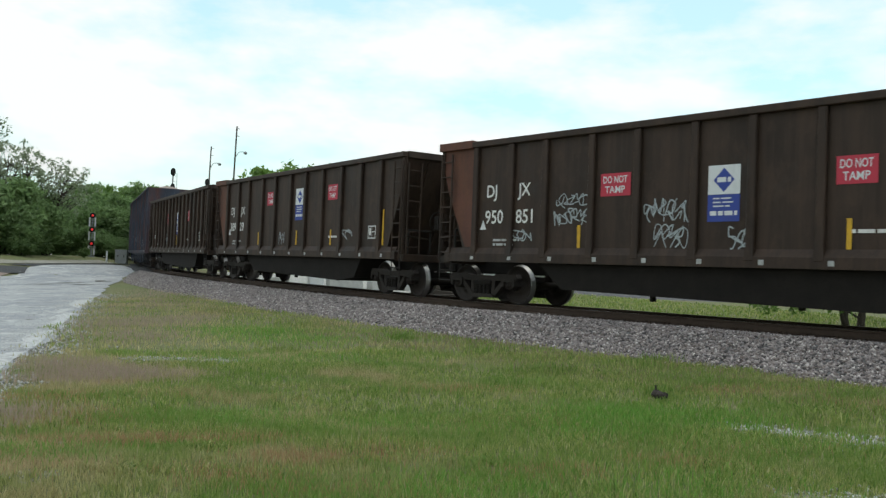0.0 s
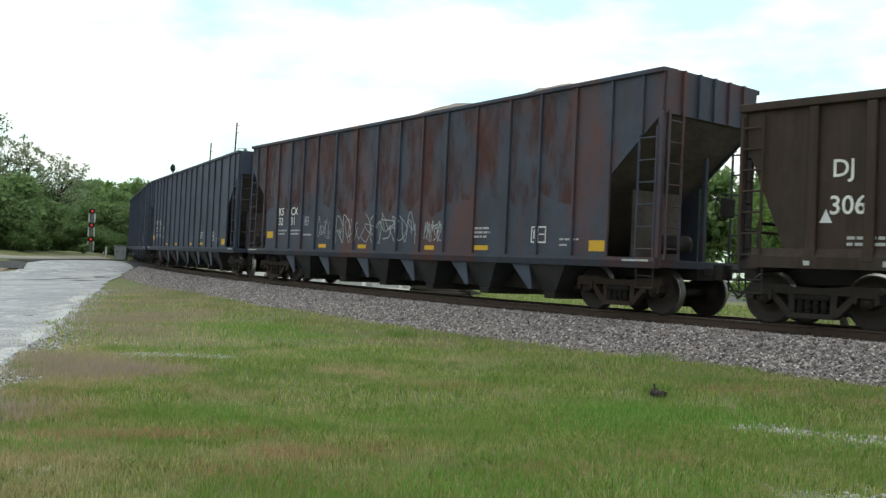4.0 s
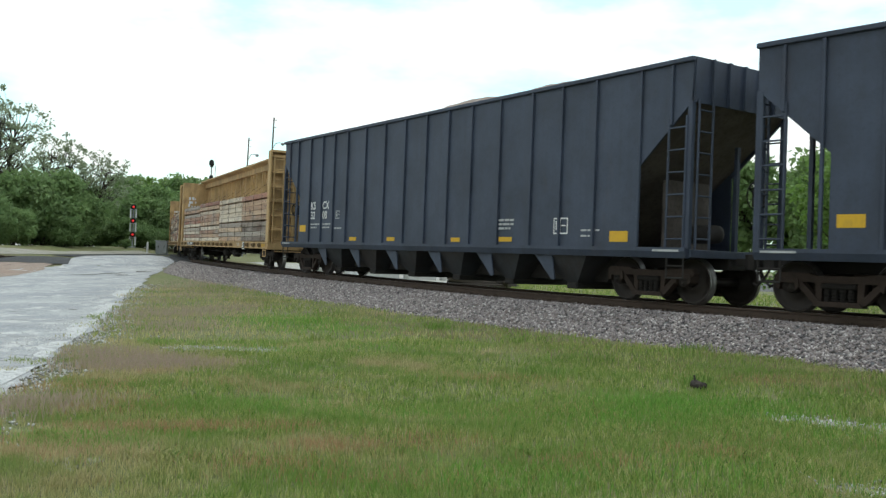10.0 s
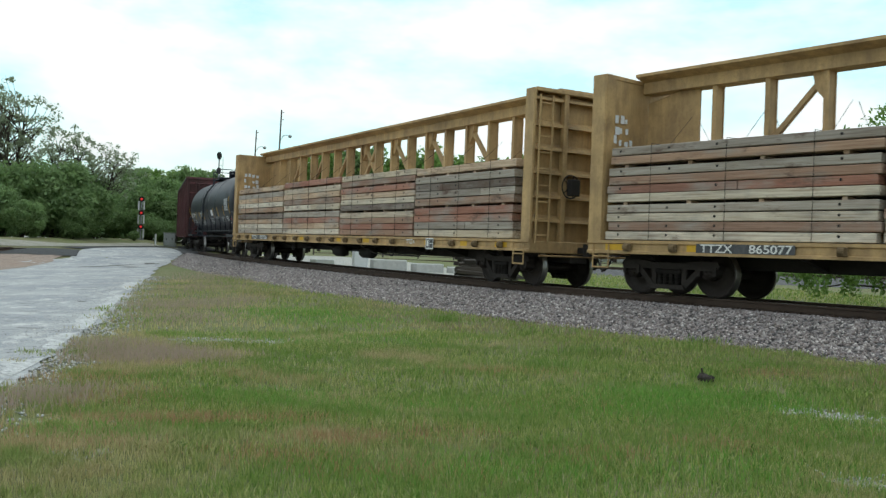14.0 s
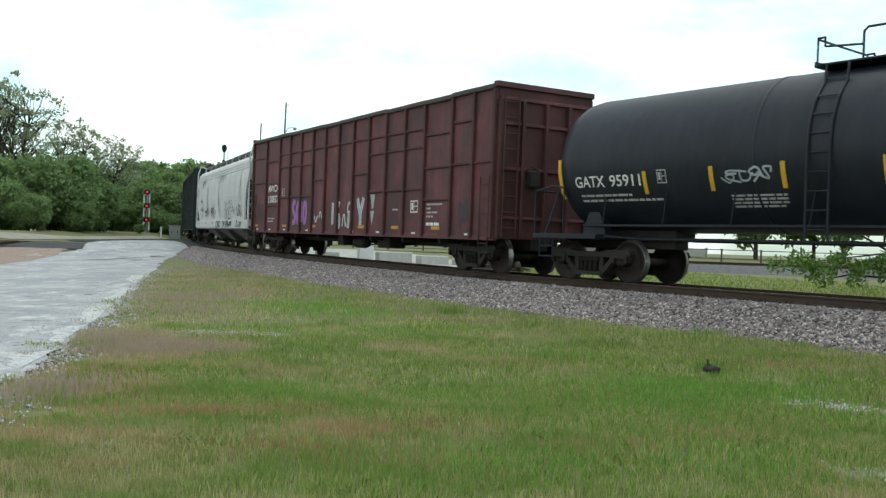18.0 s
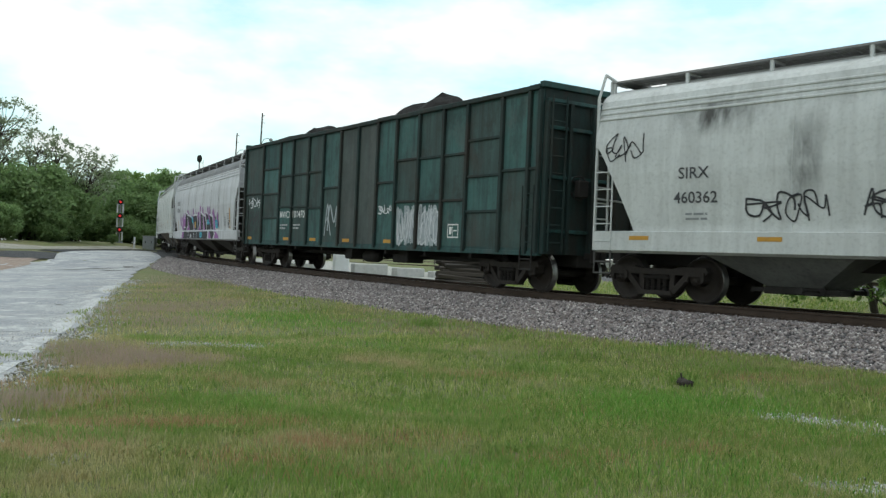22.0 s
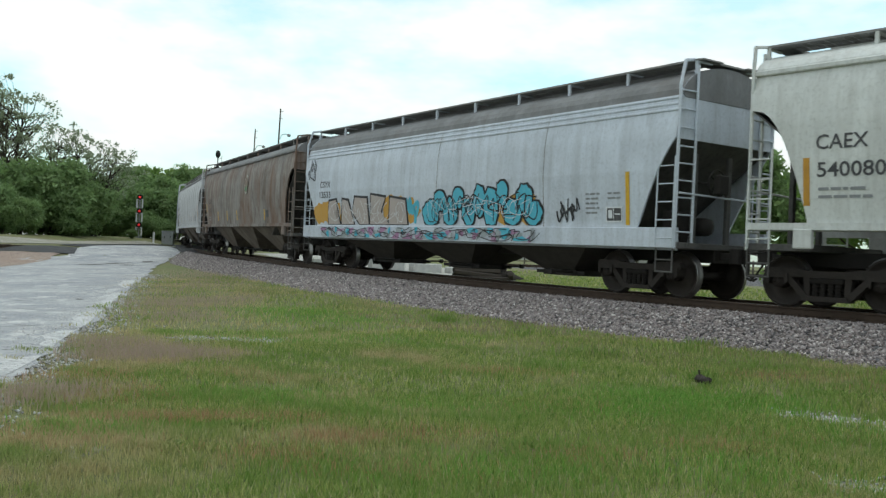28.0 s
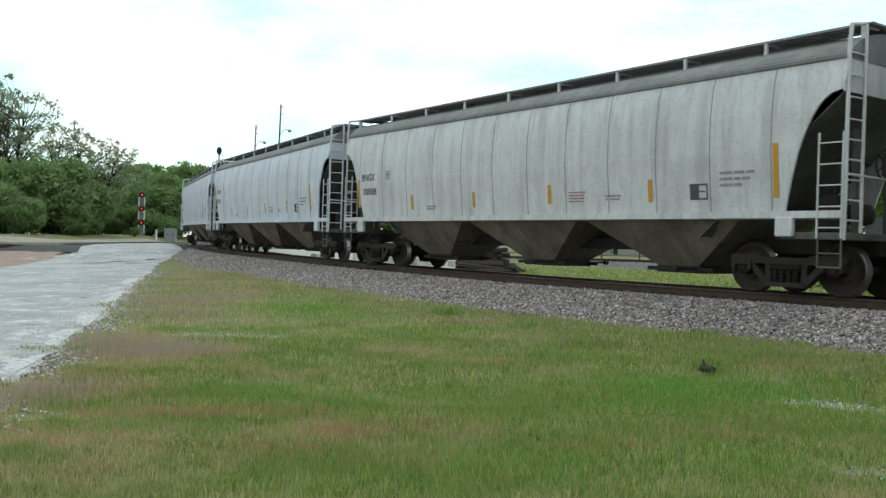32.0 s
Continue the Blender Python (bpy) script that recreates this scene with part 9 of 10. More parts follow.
        bars("small_print", 15.2, 2.2, [0.8, 0.7, 0.5], GREY_PAINT, car, side, 0.05, 0.06, seed=idx + 2)
        bars("small_print", 10.9, 1.95, [0.55, 0.5, 0.55, 0.5], FADED_RED, car, side, 0.03, 0.035, seed=idx + 3)
        bars("small_print", 12.1, 1.85, [0.5, 0.45], GREY_PAINT, car, side, 0.035, 0.035, seed=idx + 4)
        bars("small_print", 4.9, 1.75, [0.5, 0.45], GREY_PAINT, car, side, 0.035, 0.035, seed=idx + 5)
        framed_box("stencil_panel", 2.7, 2.95, 2.55, 2.8, GREY_PAINT, car, side, 1, 0.02)


def mural_a(car, side):
    """Angular black shapes edged in white on a purple cloud, running down over the sill."""
    rnd = random.Random(9)
    cloud = [blob_poly(3.5 + 0.56 * k, 1.72, 0.48, 0.42 + 0.16 * rnd.random(), rnd, 20, 0.35) for k in range(17) if k not in (15,)]
    # thin flares that rise out of the cloud
    for u, z in ((2.7, 2.15), (5.4, 2.35), (6.9, 2.45), (9.0, 2.55), (9.7, 2.45), (11.1, 2.45), (11.6, 2.35), (12.55, 2.25), (13.45, 2.1)):
        cloud.append([(u - 0.10, z - 0.55), (u - 0.16, z - 0.1), (u - 0.05, z + 0.15), (u + 0.06, z - 0.05), (u + 0.13, z + 0.05), (u + 0.14, z - 0.5)])
    blobs("mural_cloud", [[(p, max(1.40, q)) for p, q in poly] for poly in cloud], SPRAY_PURPLE, car, side, 0.006, "purple sprayed cloud")
    shapes = [[(4.14, 1.60), (4.79, 2.05), (4.66, 2.28), (5.08, 2.24), (4.99, 1.67), (4.44, 1.46)],
              [(5.15, 2.18), (6.06, 2.08), (6.12, 1.62), (6.46, 1.52), (6.52, 1.99), (6.74, 1.88), (6.86, 1.42), (5.66, 1.42)],
              [(6.95, 2.12), (8.0, 2.12), (8.05, 1.42), (7.22, 1.42)],
              [(8.62, 2.15), (8.60, 1.72), (8.20, 1.42), (8.16, 1.70)],
              [(9.15, 2.24), (9.72, 2.11), (9.55, 1.42), (9.05, 1.42)],
              [(9.90, 2.10), (10.34, 2.02), (10.62, 1.42), (10.17, 1.42)],
              [(10.62, 2.20), (11.10, 2.12), (11.2, 1.82), (11.68, 1.54), (11.68, 1.42), (10.72, 1.42)],
              [(11.55, 2.08), (12.23, 1.97), (12.31, 1.42), (11.86, 1.42)],
              [(12.84, 2.08), (13.04, 1.98), (13.05, 1.58), (12.88, 1.50)],
              [(3.84, 1.54), (4.30, 1.52), (4.44, 1.42), (3.80, 1.42)]]
    def grow(p, g):
        cx, cz = sum(i for i, _ in p) / len(p), sum(j for _, j in p) / len(p)
        return [(i + g * (1 if i > cx else -1), max(1.40, j + g * (1 if j > cz else -1))) for i, j in p]
    blobs("mural_edge", [grow(p, 0.085) for p in shapes], SPRAY_WHITE, car, side, 0.018, "white sprayed outlines")
    blobs("mural_fill", shapes, SPRAY_BLACK, car, side, 0.030, "black sprayed shapes")
    scrawl("mural_drip", 6.5, 6.95, 1.75, 2.1, SPRAY_CYAN, car, 3, 0.07, side, 0.040, 15, 4)
    scrawl("mural_drip", 10.8, 11.5, 1.65, 1.9, SPRAY_CYAN, car, 3, 0.07, side, 0.040, 16, 4)
    scrawl("mural_drip", 12.95, 13.45, 1.5, 1.85, SPRAY_CYAN, car, 3, 0.09, side, 0.040, 17, 4)
    blobs("mural_fleck", [[(7.25, 1.55), (7.3, 1.8), (7.65, 1.85), (7.6, 1.52)]], SPRAY_ORANGE, car, side, 0.040)
    blobs("mural_cloud", [[(3.1, 1.0), (3.25, 1.33), (13.0, 1.33), (13.6, 1.2), (13.9, 1.02)]], SPRAY_PURPLE, car, sill_a, 0.004)
    lower = [[(3.75, 1.0), (3.80, 1.34), (11.05, 1.34), (11.0, 1.0)], [(11.55, 1.34), (12.6, 1.34), (12.75, 1.2), (12.4, 1.0), (12.0, 1.0)]]
    blobs("mural_fill", lower, SPRAY_BLACK, car, sill_a, 0.008)
    blobs("mural_edge", [[(5.28, 1.0), (5.34, 1.0), (5.44, 1.34), (5.36, 1.34)], rect(6.0, 6.35, 1.02, 1.22), [(7.2, 1.0), (7.26, 1.0), (7.05, 1.34), (6.98, 1.34)], [(7.95, 1.0), (8.0, 1.0), (8.02, 1.34), (7.96, 1.34)],
                         [(11.05, 1.0), (11.28, 1.0), (11.35, 1.34), (11.08, 1.34)], [(12.65, 1.34), (13.0, 1.24), (12.7, 1.0), (12.42, 1.0), (12.72, 1.2)]], SPRAY_WHITE, car, sill_a, 0.013)
    scrawl("mural_drip", 8.9, 9.5, 1.02, 1.3, SPRAY_CYAN, car, 3, 0.07, sill_a, 0.017, 18, 4)


def mural_b(car, side):
    """Rounded cyan bubbles with dark edges beside tan angular strokes."""
    rnd = random.Random(12)
    sp = [blob_poly(1.4 + 0.55 * k, 1.8, 0.5, 0.4, rnd, 16, 0.3) for k in range(22)]
    blobs("mural_cloud", [[(a, max(1.40, b)) for a, b in p] for p in sp[:3] + sp[9:12] + sp[19:22]], SPRAY_ORANGE, car, side, 0.006, "orange sprayed flecks")
    tan = [[(2.0, 1.42), (2.1, 2.15), (2.6, 2.2), (2.7, 1.9), (2.4, 1.8), (2.9, 1.42)], [(3.0, 1.42), (3.1, 2.2), (3.5, 2.15), (3.9, 1.42)], [(3.8, 1.8), (4.0, 2.25), (4.8, 2.2), (4.9, 1.42), (4.3, 1.42)],
           [(5.0, 1.42), (5.1, 2.3), (6.0, 2.2), (5.7, 1.8), (6.2, 1.42)], [(6.2, 1.42), (6.3, 2.2), (7.2, 2.1), (7.3, 1.42)]]
    def grow(p, g):
        cx, cz = sum(a for a, _ in p) / len(p), sum(b for _, b in p) / len(p)
        return [(a + g * (1 if a > cx else -1), max(1.40, b + g * (1 if b > cz else -1))) for a, b in p]
    blobs("mural_edge", [grow(p, 0.07) for p in tan], SPRAY_BLACK, car, side, 0.014)
    blobs("mural_fill", tan, SPRAY_TAN, car, side, 0.024, "tan sprayed shapes")
    scrawl("mural_line", 2.0, 7.2, 1.45, 2.15, SPRAY_WHITE, car, 14, 0.02, side, 0.032, 18, 4)
    bub = []
    for k, (u, z, ru, rz) in enumerate(((8.6, 1.72, 0.42, 0.34), (9.1, 2.05, 0.30, 0.28), (9.6, 1.75, 0.34, 0.36), (10.0, 2.1, 0.28, 0.26), (10.5, 1.75, 0.30, 0.36), (11.0, 2.0, 0.25, 0.40), (11.5, 1.85, 0.30, 0.46), (12.0, 2.2, 0.22, 0.30), (12.4, 1.7, 0.36, 0.30), (12.9, 2.05, 0.30, 0.30), (13.2, 1.7, 0.36, 0.28))):
        bub.append(blob_poly(u, z, ru, rz, rnd, 20, 0.12))
    big = [[(a + 0.05 * (1 if i < 5 or i > 15 else -1), max(1.40, b + (0.05 if i < 10 else -0.05))) for i, (a, b) in enumerate(p)] for p in bub]
    blobs("mural_edge", [[(a, max(1.39, b)) for a, b in p] for p in big], SPRAY_BLACK, car, side, 0.014)
    blobs("mural_fill", [[(a, max(1.41, b)) for a, b in p] for p in bub], SPRAY_CYAN, car, side, 0.026, "cyan sprayed bubbles")
    scrawl("mural_line", 8.4, 13.4, 1.5, 2.2, SPRAY_BLACK, car, 14, 0.035, side, 0.036, 19, 5)
    scrawl("mural_line", 7.2, 7.9, 1.45, 2.2, SPRAY_CYAN, car, 2, 0.16, side, 0.012, 20, 4)
    low = [blob_poly(1.6 + 0.24 * k + rnd.uniform(-0.1, 0.1), rnd.uniform(1.05, 1.28), rnd.uniform(0.06, 0.26), rnd.uniform(0.05, 0.16), rnd, 9, 0.55) for k in range(50)]
    low = [[(a, min(1.34, max(1.0, b))) for a, b in p] for p in low]
    for j, m in enumerate((SPRAY_PINK, SPRAY_SILVER, SPRAY_CYAN)):
        blobs("mural_cloud", low[j::3], m, car, sill_a, 0.004 + 0.012 * j)
    scrawl("mural_line", 1.6, 13.6, 1.02, 1.33, SPRAY_BLACK, car, 26, 0.022, sill_a, 0.045, 21, 4)
    scrawl("mural_line", 8.5, 13.3, 1.6, 2.15, SPRAY_WHITE, car, 12, 0.014, side, 0.042, 22, 4)


EMBLEM_PALE = decal("faded_emblem_ring", (0.42, 0.42, 0.38), 0.5)
EMBLEM_BROWN = decal("faded_emblem_field", (0.20, 0.15, 0.12), 0.4)
EMBLEM_GREEN = decal("faded_emblem_green", (0.10, 0.20, 0.10), 0.4)
build_hoppers()
# ---- signals, poles and what lies about ----
GALV = plain("galvanised_mast", (0.33, 0.34, 0.35), 0.55, 0.25, 5, 0.4)
BLACK = plain("signal_black", (0.018, 0.018, 0.018), 0.6, 0.3, 6)
POLE_WOOD = plain("grey_pole_wood", (0.13, 0.115, 0.10), 0.9, 0.35, 4, 0, 0.5, 0.01)
CONCRETE = plain("pale_concrete", (0.50, 0.50, 0.48), 0.9, 0.25, 4, 0, 0.3, 0.01)
WHITE_BOX = plain("white_enamel", (0.68, 0.69, 0.70), 0.5, 0.12, 4)
OLD_TIE = random_tone("old_tie_wood", [(0.045, 0.036, 0.031), (0.075, 0.062, 0.053), (0.035, 0.029, 0.025)], 0.95, 4, (0.5, 5, 3), bumpy=0.6, dist=0.015, vary=0.4)


def lamp_material(name, col, power):
    m, nt, b, L = nodes_of(name)
    b.inputs["Base Color"].default_value = (*col, 1)
    b.inputs["Emission Color"].default_value = (*col, 1)
    b.inputs["Emission Strength"].default_value = power
    return m


RED_LAMP = lamp_material("red_signal_lens", (0.9, 0.03, 0.03), 0.55)


def gz_at(x, y):
    return float(ground_z(np.array([x]), np.array([y]))[0])


def build_signal():
    x, y = -34.7, 90.0
    z = gz_at(x, y)
    s = thing("railway_signal", "three-lamp signal mast with white backplates, showing red", "signal")
    s.matrix_basis = pose(x, y, z, 0, 0, 20)
    H = 6.315 - z
    bm = bmesh.new()
    rod(bm, (0, 0, -0.1), (0, 0, H - 0.3), 0.075, 10)
    tri_box(bm, -0.35, 0.35, -0.3, 0.3, -0.15, 0.12, 0.03)
    part("mast", bm, GALV, s)
    ladder("ladder", s, -0.22, 0.22, 0.34, 0.1, H - 0.4, 14, GALV)
    for k in range(3):
        zc = H - 0.45 - 1.42 * k
        bm = bmesh.new()
        for a in (-0.27, 0.27):
            tri_box(bm, a - 0.07, a + 0.07, -0.10, -0.06, zc - 1.0, zc - 0.15)
        tri_box(bm, -0.34, 0.34, -0.10, -0.06, zc - 0.2, zc - 0.1)
        part("backplate", bm, WHITE_BOX, s, "white slatted backplate")
        bm = bmesh.new()
        lathe(bm, [(0.26, -0.05), (0.28, -0.10), (0.28, -0.30), (0.20, -0.30)], "y", 16, (0, 0, zc + 0.1))
        head = part("lamp_head", bm, BLACK, s)
        bm = bmesh.new()
        lathe(bm, [(0.12, -0.305), (0.11, -0.33), (0.04, -0.345)], "y", 16, (0, 0, zc + 0.1))
        part("lens", bm, RED_LAMP, head, "lit red lens", True)
    bm = box_bm(-1.1, -0.6, -0.4, 0.2, -0.1, 0.75, bevel=0.03)
    part("relay_case", bm, GALV, s)


def build_mast_signals():
    """Two older signals that stand up behind the train."""
    for x, y, zt, lab in ((-28.3, 95.0, 11.6, "tall mast signal with two round dark heads"), (-24.6, 95.0, 10.6, "mast signal with round dark heads behind the line")):
        z = gz_at(x, y)
        s = thing("mast_signal", lab, "signal", "mast signals")
        s.matrix_basis = pose(x, y, z, 0, 0, 15)
        H = zt - z
        bm = bmesh.new()
        rod(bm, (0, 0, -0.1), (0, 0, H - 0.4), 0.07, 8)
        tri_box(bm, -0.5, 0.5, -0.5, 0.5, H - 4.3, H - 4.24)
        pipe(bm, [(-0.5, -0.5, H - 3.4), (0.5, -0.5, H - 3.4), (0.5, 0.5, H - 3.4)], 0.02)
        for a in (-0.5, 0.5):
            rod(bm, (a, -0.5, H - 4.3), (a, -0.5, H - 3.4), 0.02, 6)
        part("mast", bm, GALV, s)
        ladder("ladder", s, 0.0, 0.4, 0.25, 0.1, H - 0.5, 16, GALV)
        for zc, r in ((H - 0.40, 0.27), (H - 2.0, 0.24)):
            bm = bmesh.new()
            lathe(bm, [(0.05, -0.02), (r, -0.03), (r, -0.07), (0.16, -0.08), (0.15, -0.32), (0.10, -0.34)], "y", 20, (0, 0, 0))
            for v in bm.verts:
                v.co.z = v.co.z * 1.55 + zc
            part("target", bm, BLACK, s, "dark oval signal head")


def build_poles():
    for x, y, zt, r, lab in ((-25.5, 110.0, 18.7, 0.115, "tall wooden utility pole with a street lamp"), (-31.1, 120.0, 17.4, 0.105, "wooden utility pole with a short lamp arm")):
        z = gz_at(x, y)
        p = thing("utility_pole", lab, "pole", "utility poles")
        p.matrix_basis = pose(x, y, z, 0, 1.2, 0)
        H = zt - z
        bm = bmesh.new()
        rod(bm, (0, 0, -0.3), (0, 0, H), r * 1.25, 10, r * 0.75)
        part("shaft", bm, POLE_WOOD, p)
        for k in (0.3, 1.2):
            bm = bmesh.new()
            rod(bm, (r * 0.5, 0, H - k), (r + 0.25, 0, H - k), 0.05, 8)
            part("insulator", bm, WHITE_BOX, p)
        bm = bmesh.new()
        d = H - (3.1 if x > -28 else 2.2)
        pipe(bm, [(0.1, 0, d - 0.7), (0.4, 0, d - 0.1), (0.9, 0, d), (1.2, 0, d - 0.1)], 0.04)
        arm = part("lamp_arm", bm, GALV, p)
        bm = bmesh.new()
        lathe(bm, [(0.05, d + 0.05), (0.22, d - 0.05), (0.25, d - 0.2), (0.14, d - 0.32), (0.02, d - 0.34)], "z", 12, (1.25, 0, 0))
        part("lamp_head", bm, GALV, arm, "grey lamp head")


def build_tie_pile():
    cx, cy = 0.3, 49.5
    z = gz_at(cx, cy)
    rnd = random.Random(6)
    p = thing("tie_pile", "heap of old worn railway ties on the grass", "tie pile")
    p.matrix_basis = pose(cx, cy, z, 0, 0, 12)
    me = mesh_of("old_tie", box_bm(-1.3, 1.3, -0.15, 0.15, -0.11, 0.11, bevel=0.03), OLD_TIE)
    for layer, n in ((0, 6), (1, 5), (2, 5), (3, 4), (4, 3), (5, 2)):
        for k in range(n):
            part("old_tie", me, OLD_TIE, p, at=pose(rnd.uniform(-0.35, 0.35), -0.75 + k * 0.28 + layer * 0.12, 0.09 + layer * 0.22, rnd.uniform(-16, 16), rnd.uniform(-7, 7), rnd.uniform(-14, 14)))
    me2 = mesh_of("old_tie", box_bm(-1.0, 1.0, -0.15, 0.15, -0.11, 0.11, bevel=0.03), OLD_TIE)
    for k in range(4):
        part("old_tie", me2, OLD_TIE, p, at=pose(1.6 + 0.2 * k, -0.5 + 0.35 * k, 0.15, 0, rnd.uniform(8, 20), rnd.uniform(20, 80)))


def build_blocks():
    """White kerb blocks and a cabinet beyond the track."""
    for k, (x, y, w, d, h, lab) in enumerate(((-7.3, 55.0, 0.9, 0.8, 1.25, "white concrete block standing on end"), (-5.6, 55.8, 2.2, 0.8, 0.72, "long low white concrete block"), (-3.2, 56.6, 2.0, 0.8, 0.55, "weathered low concrete block"), (-0.9, 57.4, 2.2, 0.7, 0.42, "low half-sunken pale concrete block"), (-9.6, 54.6, 1.4, 0.7, 0.5, "short concrete block in the grass"))):
        z = gz_at(x, y)
        bm = box_bm(-w / 2, w / 2, -d / 2, d / 2, -0.1, h, bevel=0.05)
        ob = single("concrete_block", bm, CONCRETE if k else WHITE_BOX, lab, "block", "blocks beyond the track")
        ob.matrix_basis = pose(x, y, z, 0, 0, 18 + 6 * k)
    x, y = -30.2, 86.0
    bm = box_bm(-0.55, 0.55, -0.4, 0.4, -0.1, 1.25, bevel=0.04)
    c = thing("signal_cabinet", "grey steel signal cabinet beside the crossing", "cabinet")
    c.matrix_basis = pose(x, y, gz_at(x, y), 0, 0, 10)
    part("body", bm, GALV, c)
    part("lid", box_bm(-0.6, 0.6, -0.45, 0.45, 1.25, 1.31, bevel=0.02), GALV, c)
    for a in (-0.27, 0.27):
        d = part("door", box_bm(a - 0.25, a + 0.25, -0.43, -0.40, 0.1, 1.18, bevel=0.005), GALV, c)
        part("handle", box_bm(a - 0.03, a + 0.03, -0.47, -0.43, 0.6, 0.8), BLACK, d)
    bm = bmesh.new()
    rod(bm, (0, 0, -0.1), (0, 0, 1.1), 0.09, 10)
    o = single("marker_post", bm, WHITE_BOX, "short white marker post at the crossing", "post")
    o.matrix_basis = pose(-30.9, 84.0, gz_at(-30.9, 84.0))
    # low barrier board far out by the hedge
    b = thing("barrier", "low striped barrier board on posts", "barrier")
    b.matrix_basis = pose(-47.0, 67.0, gz_at(-47.0, 67.0), 0, 0, 20)
    part("board", box_bm(-1.6, 1.6, -0.03, 0.03, 1.0, 1.3), WHITE_BOX, b)
    for k in range(5):
        part("stripe", prism(bmesh.new(), [(-1.4 + 0.62 * k, 1.0), (-1.15 + 0.62 * k, 1.0), (-1.0 + 0.62 * k, 1.3), (-1.25 + 0.62 * k, 1.3)], "y", -0.036, -0.03), OXIDE, b)
    for a in (-1.3, 1.3):
        part("post", box_bm(a - 0.05, a + 0.05, 0.03, 0.10, -0.1, 1.35), POLE_WOOD, b)


def straight_track(name, a, b, lift, label, bed=True, top=0.34):
    """A second line as a straight piece of track."""
    A, B = Vector(a), Vector(b)
    d = (B - A)
    L_ = d.length
    ang = math.degrees(math.atan2(d.y, d.x))
    t = thing(name, label, "track", "", "structure")
    t.matrix_basis = pose(A.x, A.y, lift, 0, -math.degrees(math.atan2(b[2] - a[2], L_)) if len(a) > 2 else 0, ang)
    for s in (-1, 1):
        bm = bmesh.new()
        o = s * GAUGE_HALF
        prism(bm, [(y, z + top) for y, z in rail_section(o)], "x", 0, L_)
        part("rail", bm, RAIL_STEEL, t)
    if bed:
        bm = bmesh.new()
        prism(bm, [(-3.4, -0.5), (3.4, -0.5), (1.7, top - 0.19), (-1.7, top - 0.19)], "x", 0, L_)
        part("ballast_bed", bm, BALLAST, t)
        tie = mesh_of("tie", box_bm(-0.115, 0.115, -1.3, 1.3, top - 0.36, top - 0.172), TIE)
        n = int(L_ / 0.55)
        for k in range(min(n, 140)):
            part("tie", tie, TIE, t, at=pose(0.3 + k * L_ / min(n, 140), 0, 0))
    return t


def build_rear():
    straight_track("rear_track", (-16, 69.5), (58, 61.5), 0.62, "second line on pale ballast across the field", True, 0.36)
    straight_track("crossing_track", (-26.6, 88.0, 1.22), (-29.3, 53.5, 0.86), 1.22, "rails of a second line through the crossing", False, 0.06)
    straight_track("crossing_track", (-29.3, 53.5, 0.86), (-30.4, 42.0, 0.16), 0.86, "rusty rails of a second line beside the lane", False, 0.10)
    # fence behind the second line
    f = thing("wire_fence", "low fence of dark posts and rails", "fence")
    bm = bmesh.new()
    n = 24
    for k in range(n):
        x = -14 + k * 3.0
        y = 75.5 - 0.108 * (x + 16)
        bm2 = bmesh.new()
        tri_box(bm2, x - 0.06, x + 0.06, y - 0.06, y + 0.06, 0.1, 2.0)
        part("fence_post", bm2, POLE_WOOD, f)
    for z in (1.2, 1.9):
        bm2 = bmesh.new()
        rod(bm2, (-14, 75.3, z), (55, 67.9, z), 0.035, 5)
        part("fence_rail", bm2, POLE_WOOD, f)
    # a low white wall beyond the field
    w = thing("boundary_wall", "long low white wall beyond the field", "wall")
    w.matrix_basis = pose(14, 122, gz_at(14, 122), 0, 0, -4)
    for k in range(8):
        part("wall_panel", box_bm(-16 + 4 * k + 0.02, -12 + 4 * k - 0.02, -0.15, 0.15, -0.1, 1.05, bevel=0.02), WHITE_BOX, w)
    for k in range(9):
        part("wall_post", box_bm(-16.15 + 4 * k, -15.85 + 4 * k, -0.2, 0.2, -0.1, 1.2, bevel=0.02), CONCRETE, w)


def build_clump():
    """The dark uprooted clod in the lawn."""
    rnd = random.Random(3)
    x, y = 2.78, 10.9
    z = gz_at(x, y)
    bm = bmesh.new()
    for k in range(5):
        r = rnd.uniform(0.03, 0.06)
        r *= 1.1
        bmesh.ops.create_icosphere(bm, subdivisions=2, radius=r, matrix=Matrix.Translation((rnd.uniform(-0.10, 0.10), rnd.uniform(-0.06, 0.06), r * 0.6)))
    for v in bm.verts:
        v.co += Vector((noise.noise(v.co * 30), noise.noise(v.co * 31 + Vector((5, 0, 0))), noise.noise(v.co * 29 + Vector((0, 7, 0))))) * 0.02
    rod(bm, (0, 0, 0.03), (-0.02, 0, 0.15), 0.012, 5)
    o = single("dirt_clod", bm, OLD_TIE, "dark weathered clod of earth in the lawn", "clod")
    o.matrix_basis = pose(x, y, z + 0.04)


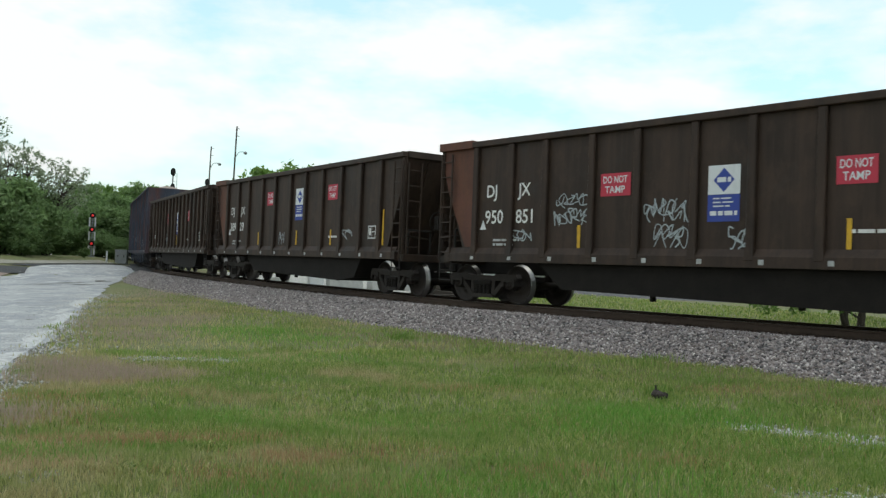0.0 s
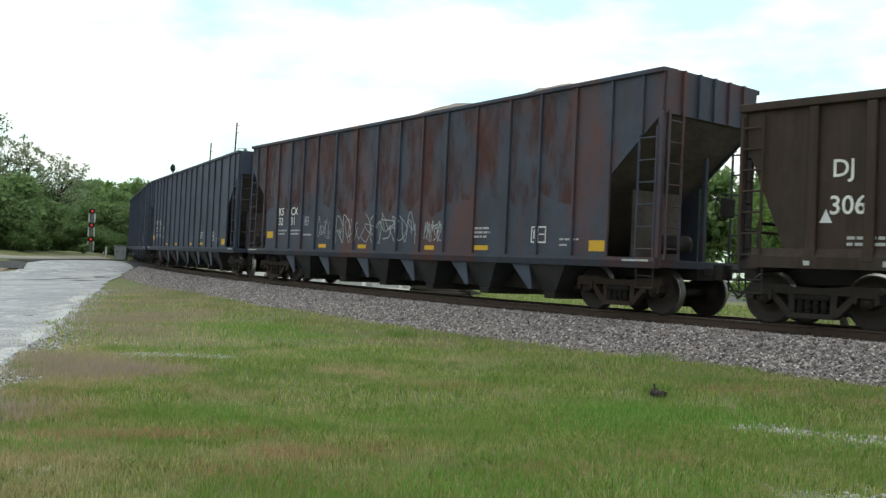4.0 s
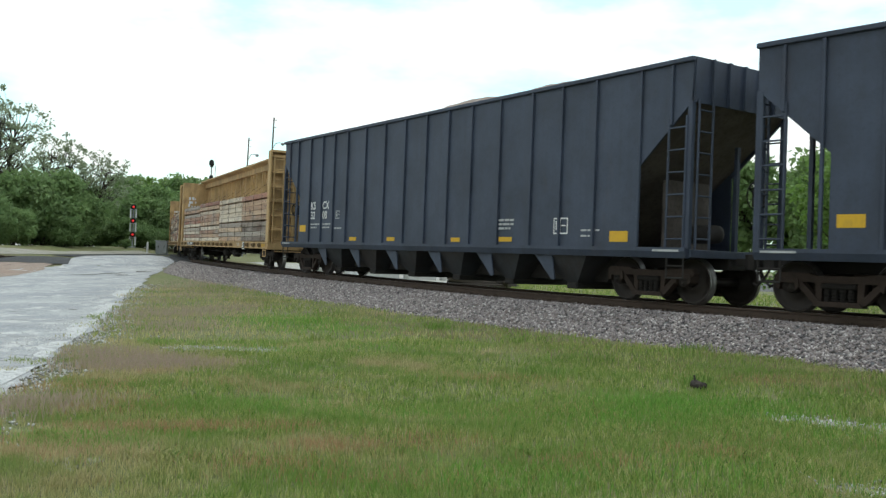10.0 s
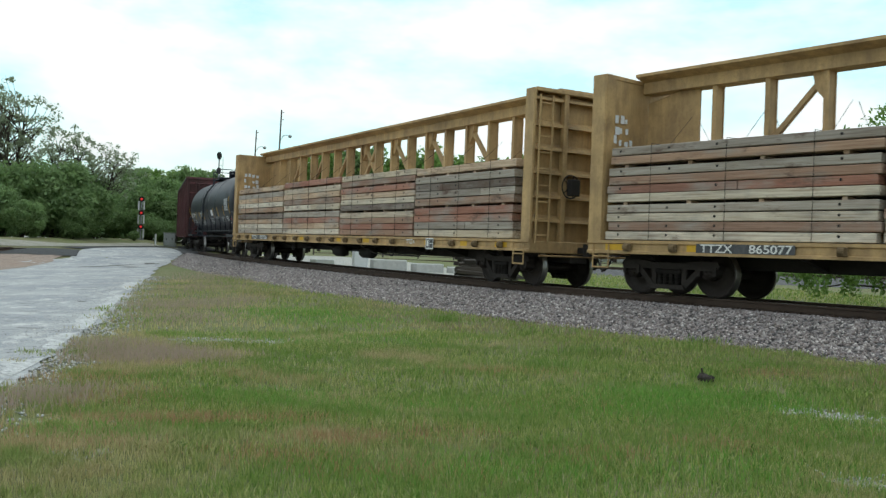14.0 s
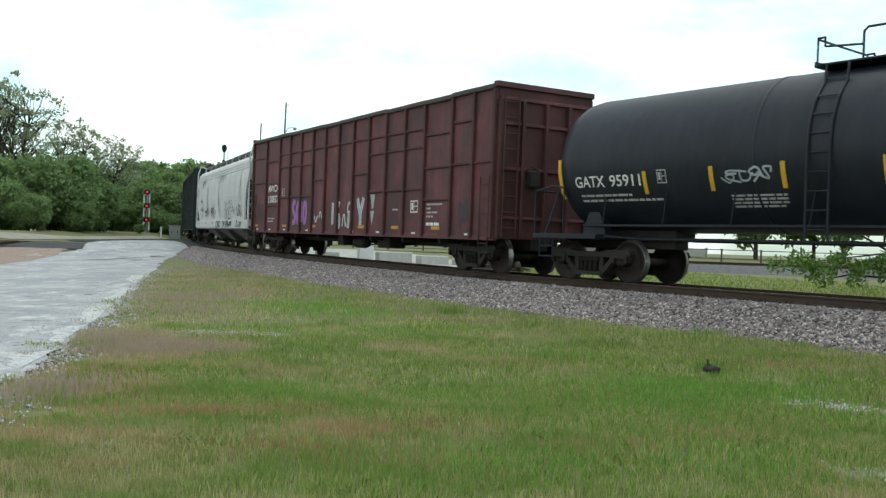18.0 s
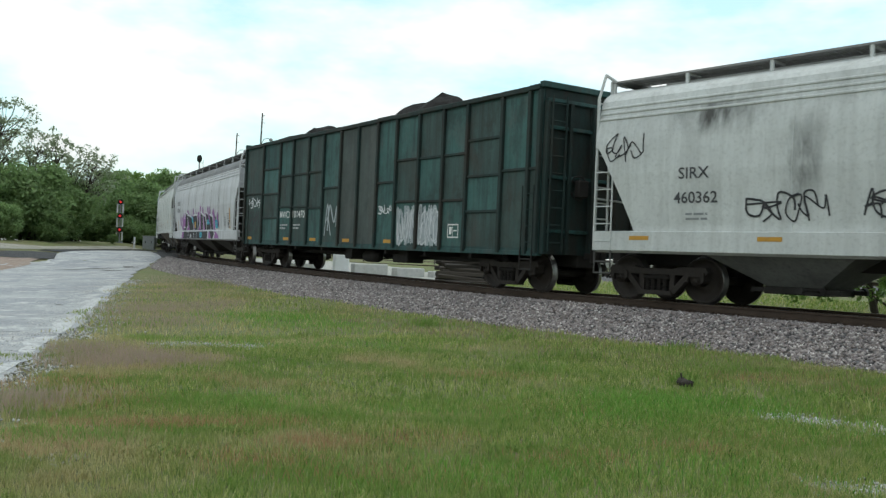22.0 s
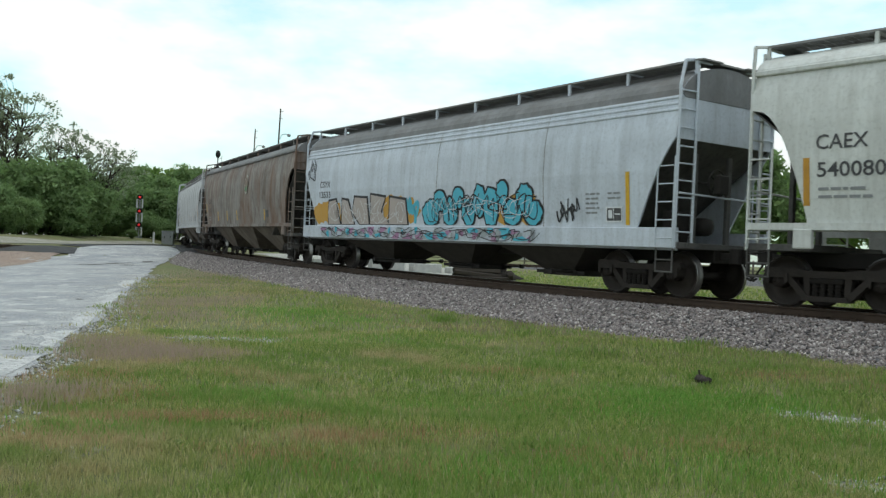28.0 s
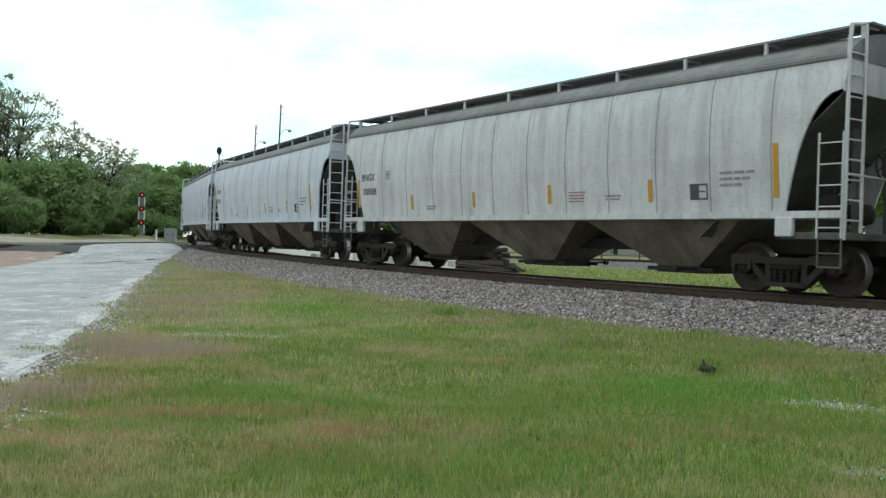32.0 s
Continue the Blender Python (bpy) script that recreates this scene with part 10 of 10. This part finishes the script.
build_signal()
build_mast_signals()
build_poles()
build_tie_pile()
build_blocks()
build_rear()
build_clump()
# ---- the train's run ----
# left end of each car's body along the track, in metres, at 16 s
REAR = {1: 169.84, 2: 152.80, 3: 135.91, 4: 114.64, 5: 93.20, 6: 72.17, 7: 50.90, 8: 26.00, 9: 0.40, 10: -17.53, 11: -38.90, 12: -56.96, 13: -78.01, 14: -96.78, 15: -116.48, 16: -135.78, 17: -154.94, 18: -174.12, 19: -193.80, 20: -213.40}


def run(t):
    u = t / 16.0 - 1.0
    return 167.165 * u + 0.055 * u ** 2 + 1.194 * u ** 3 - 0.684 * u ** 4 - 0.351 * u ** 5


def car_pose(rear, Lb, inset):
    a, b = track(rear + inset), track(rear + Lb - inset)
    za, zb = rail_z(rear + inset), rail_z(rear + Lb - inset)
    d = b - a
    tilt = -math.degrees(math.atan2(zb - za, d.length))
    m = pose(a.x, a.y, za, 0, tilt, math.degrees(math.atan2(d.y, d.x)))
    return m @ Matrix.Translation((-inset, 0, 0))


def set_heights():
    for car, Lb, inset in CARS.values():
        set_height(car)
    for idx, load, m in LOADS:
        set_height(load)


set_heights()


def motions():
    steps = [i / 2 for i in range(65)]
    for idx, (car, Lb, inset) in CARS.items():
        walk(car, [(t, car_pose(run(t) + REAR[idx], Lb, inset)) for t in steps])
    for idx, load, m in LOADS:
        car, Lb, inset = CARS[idx]
        walk(load, [(t, car_pose(run(t) + REAR[idx], Lb, inset) @ m) for t in steps])
    # wheels roll while their car is near; before and after that they hold
    index = {c[0]: k for k, c in CARS.items()}
    for wheel, car, x in ALL_WHEELSETS:
        k = index[car]
        shown = [i for i in range(0, 961) if -62.0 < run(i / 30) + REAR[k] + 8.0 < 26.0]
        frames = sorted({0, 960} | set(shown))
        first, last = shown[0] / 30, shown[-1] / 30
        rows = []
        for i in frames:
            t = min(max(i / 30, first), last)
            rows.append((i / 30, pose(x * TALL, 0, WHEEL_R * TALL, 0, math.degrees((run(t) - run(first)) / (WHEEL_R * TALL)) % 360.0, 0)))
        walk(wheel, rows)


motions()
